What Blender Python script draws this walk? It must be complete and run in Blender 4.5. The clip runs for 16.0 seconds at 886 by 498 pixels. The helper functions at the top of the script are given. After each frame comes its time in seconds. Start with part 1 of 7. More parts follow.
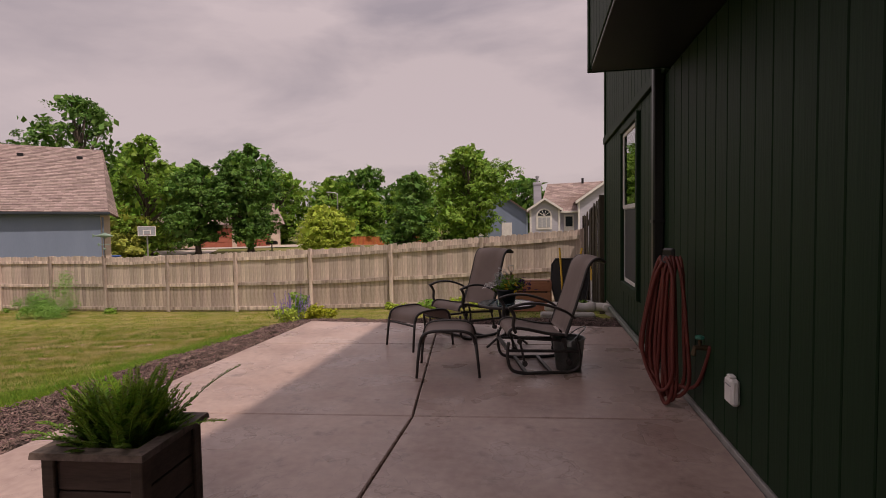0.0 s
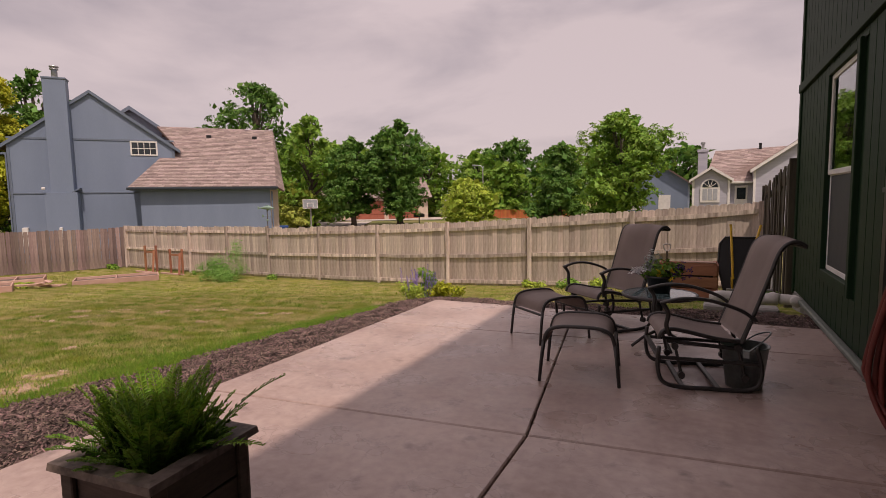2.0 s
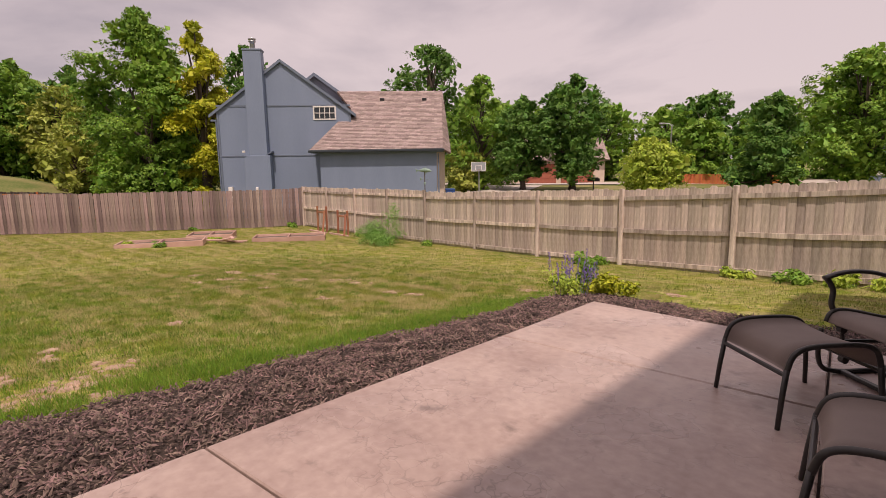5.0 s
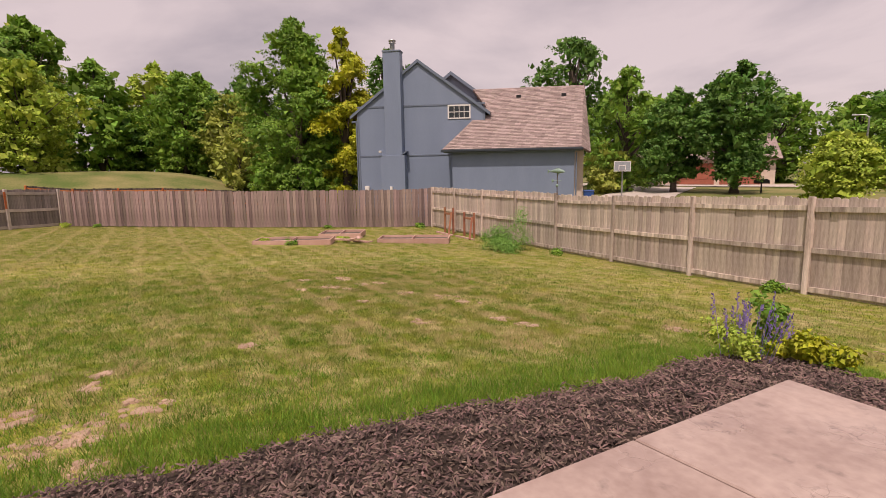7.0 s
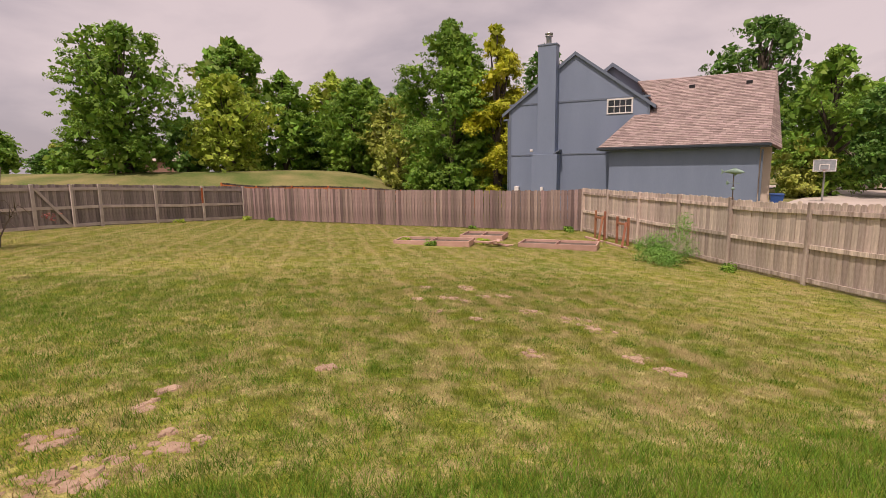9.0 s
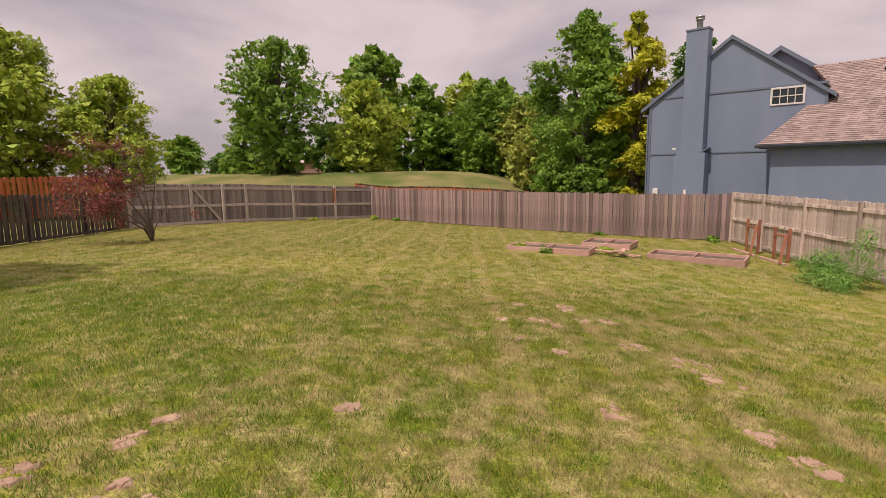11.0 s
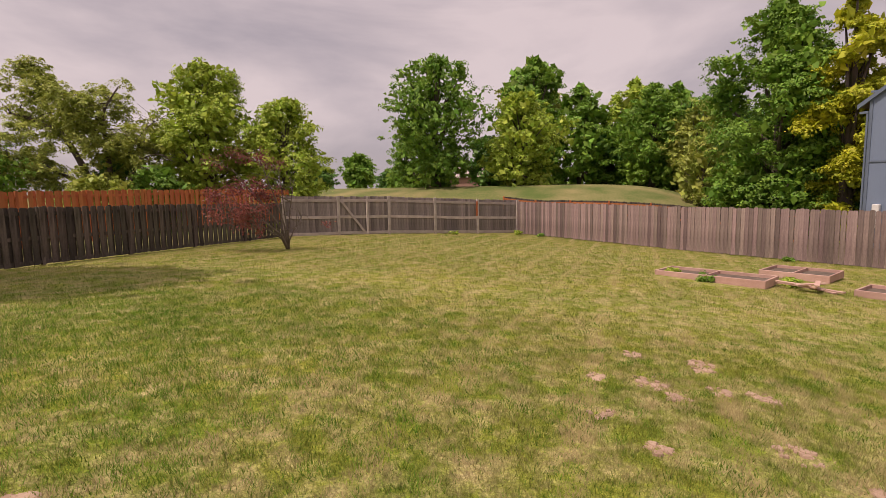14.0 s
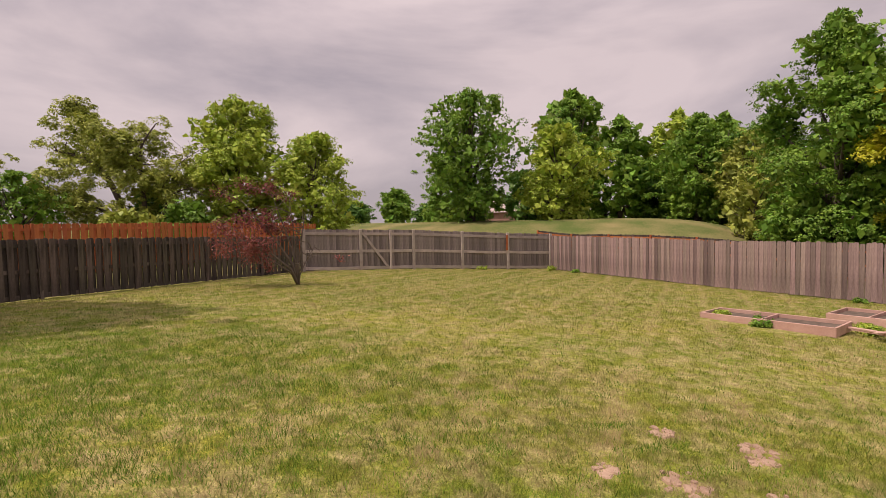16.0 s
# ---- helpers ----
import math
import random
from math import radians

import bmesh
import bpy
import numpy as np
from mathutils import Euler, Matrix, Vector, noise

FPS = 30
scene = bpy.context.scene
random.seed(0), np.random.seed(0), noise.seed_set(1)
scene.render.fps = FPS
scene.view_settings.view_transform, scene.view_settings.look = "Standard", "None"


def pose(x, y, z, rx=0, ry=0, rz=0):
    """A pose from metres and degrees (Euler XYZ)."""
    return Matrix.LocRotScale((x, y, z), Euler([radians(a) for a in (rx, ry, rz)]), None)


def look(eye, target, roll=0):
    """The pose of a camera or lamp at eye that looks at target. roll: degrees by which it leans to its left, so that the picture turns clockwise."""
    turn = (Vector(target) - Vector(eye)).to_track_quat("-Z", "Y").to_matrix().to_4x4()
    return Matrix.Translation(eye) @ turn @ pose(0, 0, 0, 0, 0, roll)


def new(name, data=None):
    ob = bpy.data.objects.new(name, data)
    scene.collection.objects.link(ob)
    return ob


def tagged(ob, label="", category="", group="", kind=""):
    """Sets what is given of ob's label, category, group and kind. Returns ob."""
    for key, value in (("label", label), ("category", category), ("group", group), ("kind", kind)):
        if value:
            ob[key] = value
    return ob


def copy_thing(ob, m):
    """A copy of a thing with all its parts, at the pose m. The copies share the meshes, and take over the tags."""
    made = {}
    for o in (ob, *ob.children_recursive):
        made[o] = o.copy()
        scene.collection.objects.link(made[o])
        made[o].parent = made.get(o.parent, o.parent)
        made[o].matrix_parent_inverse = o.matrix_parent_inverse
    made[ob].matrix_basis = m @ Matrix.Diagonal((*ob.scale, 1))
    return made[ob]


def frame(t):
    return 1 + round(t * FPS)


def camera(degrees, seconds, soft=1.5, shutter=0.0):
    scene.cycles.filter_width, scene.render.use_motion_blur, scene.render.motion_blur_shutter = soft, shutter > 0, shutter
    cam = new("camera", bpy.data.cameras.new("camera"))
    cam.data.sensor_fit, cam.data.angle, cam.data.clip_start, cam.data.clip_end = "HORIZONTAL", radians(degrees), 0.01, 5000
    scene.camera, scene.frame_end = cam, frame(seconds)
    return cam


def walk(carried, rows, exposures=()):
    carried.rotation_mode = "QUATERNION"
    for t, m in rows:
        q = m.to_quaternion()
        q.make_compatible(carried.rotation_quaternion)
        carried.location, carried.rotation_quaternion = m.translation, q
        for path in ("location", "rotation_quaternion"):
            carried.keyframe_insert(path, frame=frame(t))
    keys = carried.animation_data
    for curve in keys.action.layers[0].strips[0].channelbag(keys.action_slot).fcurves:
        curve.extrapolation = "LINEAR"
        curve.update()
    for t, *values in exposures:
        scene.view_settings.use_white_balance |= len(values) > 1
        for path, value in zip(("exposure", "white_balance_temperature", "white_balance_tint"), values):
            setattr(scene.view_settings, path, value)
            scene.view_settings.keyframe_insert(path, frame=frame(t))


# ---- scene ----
cam = camera(80.5, 16.0, soft=0.8)
METRES, EYE, TILT, LEAN, TURN = 9.7, 1.34, 0.0, 0.0, 10.5
ROWS = [
    (0.0, 0.0, 0.0, 0.0, -0.04, -2.71, 0.93),
    (0.5, 0.0037, 0.016, 0.0, 3.78, -3.21, 0.97),
    (1.0, 0.0101, 0.0347, -0.0006, 7.81, -3.93, 0.93),
    (1.5, 0.0126, 0.0551, -0.0017, 12.43, -4.85, 0.91),
    (2.0, 0.0116, 0.0795, -0.0018, 15.88, -5.37, 1.03),
    (2.5, 0.011, 0.1066, -0.0032, 18.83, -6.34, 1.02),
    (3.0, 0.0094, 0.1353, -0.0045, 22.04, -7.44, 0.93),
    (3.5, 0.0032, 0.1657, -0.0052, 25.23, -8.36, 0.97),
    (4.0, -0.0042, 0.1989, -0.0052, 28.1, -8.78, 0.94),
    (6.5, -0.0809, 0.3585, -0.0021, 45.75, -8.93, 0.91),
    (7.0, -0.0947, 0.3879, -0.0015, 49.61, -8.89, 0.87),
    (7.5, -0.1101, 0.4135, -0.0018, 54.16, -8.81, 0.86),
    (8.0, -0.1256, 0.4371, -0.0008, 58.24, -8.79, 0.9),
    (8.5, -0.1392, 0.4618, -0.0006, 62.3, -8.77, 0.86),
    (9.0, -0.1543, 0.4849, -0.0009, 66.66, -8.71, 0.86),
    (11.5, -0.2478, 0.6067, 0.0012, 85.17, -8.43, 0.92),
    (12.0, -0.272, 0.6277, -0.0011, 88.77, -8.38, 0.95),
    (12.5, -0.299, 0.6478, -0.0028, 91.59, -8.04, 0.99),
    (13.0, -0.3252, 0.6708, -0.0056, 94.52, -7.66, 0.92),
    (13.5, -0.3541, 0.6872, -0.0094, 97.43, -7.5, 0.92),
    (14.0, -0.3868, 0.7007, -0.0137, 99.5, -6.53, 0.98),
    (14.5, -0.4195, 0.7164, -0.0177, 101.0, -5.37, 0.97),
    (15.0, -0.4537, 0.7255, -0.0224, 102.02, -4.87, 1.02),
    (15.5, -0.4929, 0.7346, -0.024, 102.74, -3.77, 1.07),
    (16.0, -0.5296, 0.7448, -0.0261, 104.03, -2.59, 1.03),
]
EXPOSURES = [(0.0, -0.25, 7200, 25), (2.0, -0.08, 7200, 25), (4.0, 0.05, 7200, 25), (7.0, 0.08, 7200, 25), (16.0, 0.05, 7200, 24)]
walk(cam, [(t, pose(0, 0, EYE, TILT, LEAN, TURN) @ pose(METRES * x, METRES * y, METRES * z, 90 + pitch, roll, yaw)) for t, x, y, z, yaw, pitch, roll in ROWS], EXPOSURES)

# ---- world, sun and exposure ----
SUN_EL, SUN_AZ = 62.0, -45.0     # height, and turn of the sun's ground direction from +x towards +y
sun_to = Vector((math.cos(radians(SUN_EL)) * math.cos(radians(SUN_AZ)), math.cos(radians(SUN_EL)) * math.sin(radians(SUN_AZ)), math.sin(radians(SUN_EL))))
world = bpy.data.worlds.new("world")
scene.world = world
world.use_nodes = True
wn, wl = world.node_tree.nodes, world.node_tree.links
bg = wn["Background"]
sky = wn.new("ShaderNodeTexSky")
sky.sky_type, sky.sun_disc = 'NISHITA', False
sky.sun_elevation, sky.sun_rotation = radians(SUN_EL), radians(90 - SUN_AZ)
tc = wn.new("ShaderNodeTexCoord")
mp = wn.new("ShaderNodeMapping")
mp.inputs["Scale"].default_value = (1.0, 1.0, 3.2)
n1 = wn.new("ShaderNodeTexNoise")
n1.inputs["Scale"].default_value, n1.inputs["Detail"].default_value, n1.inputs["Roughness"].default_value = 1.7, 7.0, 0.52
n1.inputs["Distortion"].default_value = 0.3
cr = wn.new("ShaderNodeValToRGB")
cr.color_ramp.elements[0].position, cr.color_ramp.elements[0].color = 0.38, (3.9, 3.75, 4.15, 1)
cr.color_ramp.elements[1].position, cr.color_ramp.elements[1].color = 0.58, (6.5, 6.05, 6.2, 1)
mx = wn.new("ShaderNodeMix")
mx.data_type = 'RGBA'
mx.inputs["Factor"].default_value = 0.9
wl.new(tc.outputs["Generated"], mp.inputs["Vector"])
wl.new(mp.outputs["Vector"], n1.inputs["Vector"])
wl.new(n1.outputs["Fac"], cr.inputs["Fac"])
wl.new(sky.outputs["Color"], mx.inputs["A"])
wl.new(cr.outputs["Color"], mx.inputs["B"])
wl.new(mx.outputs["Result"], bg.inputs["Color"])
# an overcast sky is brighter overhead than near the horizon
sep = wn.new("ShaderNodeSeparateXYZ")
zen = wn.new("ShaderNodeMapRange")
zen.inputs["From Min"].default_value, zen.inputs["From Max"].default_value = 0.3, 1.0
zen.inputs["To Min"].default_value, zen.inputs["To Max"].default_value = 0.1, 0.17
wl.new(tc.outputs["Generated"], sep.inputs["Vector"])
wl.new(sep.outputs["Z"], zen.inputs["Value"])
wl.new(zen.outputs["Result"], bg.inputs["Strength"])
sun = new("sun", bpy.data.lights.new("sun", 'SUN'))
sun.data.energy, sun.data.angle, sun.data.color = 3.25, radians(1.2), (1.0, 0.93, 0.83)
sun.matrix_world = look(sun_to * 60, (0, 0, 0))

# ---- mesh tools ----
class Build:
    """Collects vertices and faces of one part."""
    def __init__(self):
        self.v, self.f = [], []

    def add(self, verts, faces, m=None):
        k = len(self.v)
        self.v += [tuple(m @ Vector(p)) for p in verts] if m else [tuple(p) for p in verts]
        self.f += [tuple(i + k for i in f) for f in faces]
        return self

    def box(self, a, b, bevel=0.0, m=None):
        """A box from corner a to corner b, its edges cut by bevel."""
        c = [(a[i] + b[i]) / 2 for i in range(3)]
        h = [abs(b[i] - a[i]) / 2 for i in range(3)]
        if bevel <= 0:
            vs = [(c[0] + sx * h[0], c[1] + sy * h[1], c[2] + sz * h[2]) for sx in (-1, 1) for sy in (-1, 1) for sz in (-1, 1)]
            return self.add(vs, [(0, 1, 3, 2), (4, 6, 7, 5), (0, 4, 5, 1), (2, 3, 7, 6), (0, 2, 6, 4), (1, 5, 7, 3)], m)
        e = min(bevel, *[x * 0.9 for x in h])
        vs, idx = [], {}
        for sx in (-1, 1):
            for sy in (-1, 1):
                for sz in (-1, 1):
                    for ax in range(3):
                        s = (sx, sy, sz)
                        p = [c[i] + s[i] * (h[i] if i == ax else h[i] - e) for i in range(3)]
                        idx[(sx, sy, sz, ax)] = len(vs)
                        vs.append(p)
        fs = []
        for ax in range(3):
            u, w = (ax + 1) % 3, (ax + 2) % 3
            for s in (-1, 1):
                q = []
                for su, sw in ((-1, -1), (1, -1), (1, 1), (-1, 1)):
                    k = [0, 0, 0]
                    k[ax], k[u], k[w] = s, su, sw
                    q.append(idx[(*k, ax)])
                fs.append(tuple(q if s > 0 else q[::-1]))
            for su in (-1, 1):
                for sw in (-1, 1):
                    k0, k1 = [0, 0, 0], [0, 0, 0]
                    k0[ax], k0[u], k0[w] = -1, su, sw
                    k1[ax], k1[u], k1[w] = 1, su, sw
                    q = [idx[(*k0, u)], idx[(*k1, u)], idx[(*k1, w)], idx[(*k0, w)]]
                    fs.append(tuple(q if su * sw < 0 else q[::-1]))
        for sx in (-1, 1):
            for sy in (-1, 1):
                for sz in (-1, 1):
                    q = [idx[(sx, sy, sz, i)] for i in range(3)]
                    fs.append(tuple(q if sx * sy * sz > 0 else q[::-1]))
        return self.add(vs, fs, m)

    def tube(self, pts, r, sides=8, closed=False, m=None, flat=1.0):
        """A round bar along points; r is one radius or one for each point."""
        pts = [Vector(p) for p in pts]
        n = len(pts)
        rs = r if isinstance(r, (list, tuple)) else [r] * n
        up = None
        vs, fs = [], []
        for i, p in enumerate(pts):
            a = pts[(i - 1) % n] if (i or closed) else p
            b = pts[(i + 1) % n] if (i < n - 1 or closed) else p
            d = (b - a).normalized()
            if up is None:
                up = Vector((0, 0, 1)) if abs(d.z) < 0.9 else Vector((1, 0, 0))
            side = d.cross(up).normalized()
            up = side.cross(d).normalized()
            for k in range(sides):
                w = 2 * math.pi * k / sides
                vs.append(p + side * (rs[i] * math.cos(w)) + up * (rs[i] * flat * math.sin(w)))
        for i in range(n if closed else n - 1):
            for k in range(sides):
                a, b = i * sides, ((i + 1) % n) * sides
                fs.append((a + k, a + (k + 1) % sides, b + (k + 1) % sides, b + k))
        if not closed:
            fs.append(tuple(range(sides))[::-1])
            fs.append(tuple((n - 1) * sides + k for k in range(sides)))
        return self.add(vs, fs, m)

    def lathe(self, prof, sides=20, m=None):
        """A turned body from (radius, height) pairs."""
        vs = [(r * math.cos(2 * math.pi * k / sides), r * math.sin(2 * math.pi * k / sides), z) for r, z in prof for k in range(sides)]
        fs = [(i * sides + k, i * sides + (k + 1) % sides, (i + 1) * sides + (k + 1) % sides, (i + 1) * sides + k) for i in range(len(prof) - 1) for k in range(sides)]
        return self.add(vs, fs, m)

    def prism(self, poly, depth, m=None):
        """A plate with outline poly in x, z, thick along y from 0 to depth."""
        n = len(poly)
        vs = [(x, 0, z) for x, z in poly] + [(x, depth, z) for x, z in poly]
        fs = [tuple(range(n)), tuple(range(2 * n - 1, n - 1, -1))] + [(i, i + n, (i + 1) % n + n, (i + 1) % n) for i in range(n)]
        return self.add(vs, fs, m)

    def mesh(self, name, smooth=False):
        me = bpy.data.meshes.new(name)
        me.from_pydata(self.v, [], self.f)
        if smooth:
            me.polygons.foreach_set("use_smooth", [True] * len(me.polygons))
        me.update()
        return me


def curve(pts, n=6):
    """Rounded run of points through a polyline (Catmull-Rom)."""
    P = [Vector(p) for p in pts]
    out = []
    for i in range(len(P) - 1):
        a, b_, c, d = P[max(i - 1, 0)], P[i], P[i + 1], P[min(i + 2, len(P) - 1)]
        for k in range(n):
            t = k / n
            out.append(0.5 * ((2 * b_) + (c - a) * t + (2 * a - 5 * b_ + 4 * c - d) * t * t + (3 * b_ - a - 3 * c + d) * t ** 3))
    return out + [P[-1]]


def part(name, b, material, parent=None, label="", smooth=False):
    me = b.mesh(name, smooth)
    me.materials.append(material)
    ob = new(name, me)
    if parent:
        ob.parent = parent
    if label:
        tagged(ob, label)
    return ob


def piece(name, me, m, parent):
    """One more object on a mesh that is there already."""
    ob = new(name, me)
    ob.parent = parent
    ob.matrix_basis = m
    return ob


def thing(name, at, label, category, group="", turn=0.0, kind=""):
    ob = new(name)
    ob.empty_display_size = 0.1
    ob.matrix_basis = pose(*at, 0, 0, turn)
    return tagged(ob, label, category, group, kind)


# ---- materials ----
def mat(name, c1, c2, scale=8.0, rough=0.7, bump=0.2, fine=60.0, metal=0.0, stretch=(1, 1, 1), vary=0.0, island=False, spec=0.5, dist=0.01, contrast=0.25, coat=0.0, trans=0.0):
    """Two tones mixed by coarse and fine noise, with relief; vary: lightness change from object to object."""
    ma = bpy.data.materials.new(name)
    ma.use_nodes = True
    n, l = ma.node_tree.nodes, ma.node_tree.links
    b = n["Principled BSDF"]
    co = n.new("ShaderNodeTexCoord")
    ms = n.new("ShaderNodeMapping")
    ms.inputs["Scale"].default_value = stretch
    a = n.new("ShaderNodeTexNoise")
    a.inputs["Scale"].default_value, a.inputs["Detail"].default_value = scale, 5
    f = n.new("ShaderNodeTexNoise")
    f.inputs["Scale"].default_value, f.inputs["Detail"].default_value = fine, 3
    add = n.new("ShaderNodeMath")
    add.operation = 'MULTIPLY_ADD'
    add.inputs[1].default_value = 0.45
    rmp = n.new("ShaderNodeMapRange")
    rmp.inputs["From Min"].default_value, rmp.inputs["From Max"].default_value = 0.725 - contrast, 0.725 + contrast
    mix = n.new("ShaderNodeMix")
    mix.data_type = 'RGBA'
    mix.inputs["A"].default_value, mix.inputs["B"].default_value = (*c1, 1), (*c2, 1)
    l.new(co.outputs["Object"], ms.inputs["Vector"])
    l.new(ms.outputs["Vector"], a.inputs["Vector"])
    l.new(ms.outputs["Vector"], f.inputs["Vector"])
    l.new(f.outputs["Fac"], add.inputs[0])
    l.new(a.outputs["Fac"], add.inputs[2])
    l.new(add.outputs["Value"], rmp.inputs["Value"])
    l.new(rmp.outputs["Result"], mix.inputs["Factor"])
    col = mix.outputs["Result"]
    if vary or island:
        hs = n.new("ShaderNodeHueSaturation")
        src = n.new("ShaderNodeNewGeometry").outputs["Random Per Island"] if island else n.new("ShaderNodeObjectInfo").outputs["Random"]
        vr = n.new("ShaderNodeMapRange")
        vr.inputs["To Min"].default_value, vr.inputs["To Max"].default_value = 1 - vary, 1 + vary
        l.new(src, vr.inputs["Value"])
        l.new(vr.outputs["Result"], hs.inputs["Value"])
        hr = n.new("ShaderNodeMapRange")
        hr.inputs["To Min"].default_value, hr.inputs["To Max"].default_value = 0.5 - vary * 0.05, 0.5 + vary * 0.05
        ml = n.new("ShaderNodeMath")
        ml.operation = 'FRACT'
        m7 = n.new("ShaderNodeMath")
        m7.operation = 'MULTIPLY'
        m7.inputs[1].default_value = 7.31
        l.new(src, m7.inputs[0])
        l.new(m7.outputs["Value"], ml.inputs[0])
        l.new(ml.outputs["Value"], hr.inputs["Value"])
        l.new(hr.outputs["Result"], hs.inputs["Hue"])
        l.new(col, hs.inputs["Color"])
        col = hs.outputs["Color"]
    l.new(col, b.inputs["Base Color"])
    b.inputs["Roughness"].default_value, b.inputs["Metallic"].default_value = rough, metal
    b.inputs["Specular IOR Level"].default_value = spec
    b.inputs["Coat Weight"].default_value = coat
    b.inputs["Transmission Weight"].default_value = trans
    if bump:
        bp = n.new("ShaderNodeBump")
        bp.inputs["Strength"].default_value, bp.inputs["Distance"].default_value = bump, dist
        l.new(add.outputs["Value"], bp.inputs["Height"])
        l.new(bp.outputs["Normal"], b.inputs["Normal"])
    return ma


def leafmat(name, c1, c2, vary=0.35, glow=0.25, scale=0.6):
    """Leaves: tone by clump and by leaf, with light passing through."""
    ma = mat(name, c1, c2, scale=scale, rough=0.55, bump=0.0, fine=6.0, vary=vary, island=True, spec=0.3)
    n, l = ma.node_tree.nodes, ma.node_tree.links
    b, out = n["Principled BSDF"], n["Material Output"]
    tr = n.new("ShaderNodeBsdfTranslucent")
    ms = n.new("ShaderNodeMixShader")
    ms.inputs["Fac"].default_value = glow
    l.new(b.inputs["Base Color"].links[0].from_socket, tr.inputs["Color"])
    l.new(b.outputs["BSDF"], ms.inputs[1])
    l.new(tr.outputs["BSDF"], ms.inputs[2])
    l.new(ms.outputs["Shader"], out.inputs["Surface"])
    return ma


def glassmat(name, tint=(0.9, 0.95, 0.95), rough=0.02):
    ma = bpy.data.materials.new(name)
    ma.use_nodes = True
    b = ma.node_tree.nodes["Principled BSDF"]
    b.inputs["Base Color"].default_value = (*tint, 1)
    b.inputs["Roughness"].default_value, b.inputs["Transmission Weight"].default_value = rough, 1.0
    b.inputs["IOR"].default_value = 1.45
    return ma


GREEN = mat("green_siding", (0.0035, 0.019, 0.0055), (0.0075, 0.032, 0.011), scale=3, spec=0.22, rough=0.62, bump=0.25, fine=70, stretch=(1, 1, 0.06))
BLACK = mat("black_paint", (0.006, 0.006, 0.007), (0.012, 0.012, 0.012), rough=0.4, bump=0.05)
BLUE = mat("blue_siding", (0.165, 0.215, 0.3), (0.195, 0.25, 0.345), scale=1.2, rough=0.6, bump=0.1, fine=30, stretch=(1, 1, 0.2))
BLUE_DARK = mat("blue_trim", (0.12, 0.155, 0.21), (0.14, 0.18, 0.24), rough=0.55, bump=0.05)
SHINGLE = mat("roof_shingle", (0.27, 0.2, 0.18), (0.38, 0.3, 0.275), scale=2.5, rough=0.9, bump=0.4, fine=25, vary=0.16)
SHINGLE_DARK = mat("roof_base", (0.13, 0.09, 0.08), (0.2, 0.14, 0.12), scale=4, rough=0.95, bump=0.2)
WHITE = mat("white_paint", (0.62, 0.6, 0.58), (0.76, 0.74, 0.72), scale=4, rough=0.5, bump=0.05)


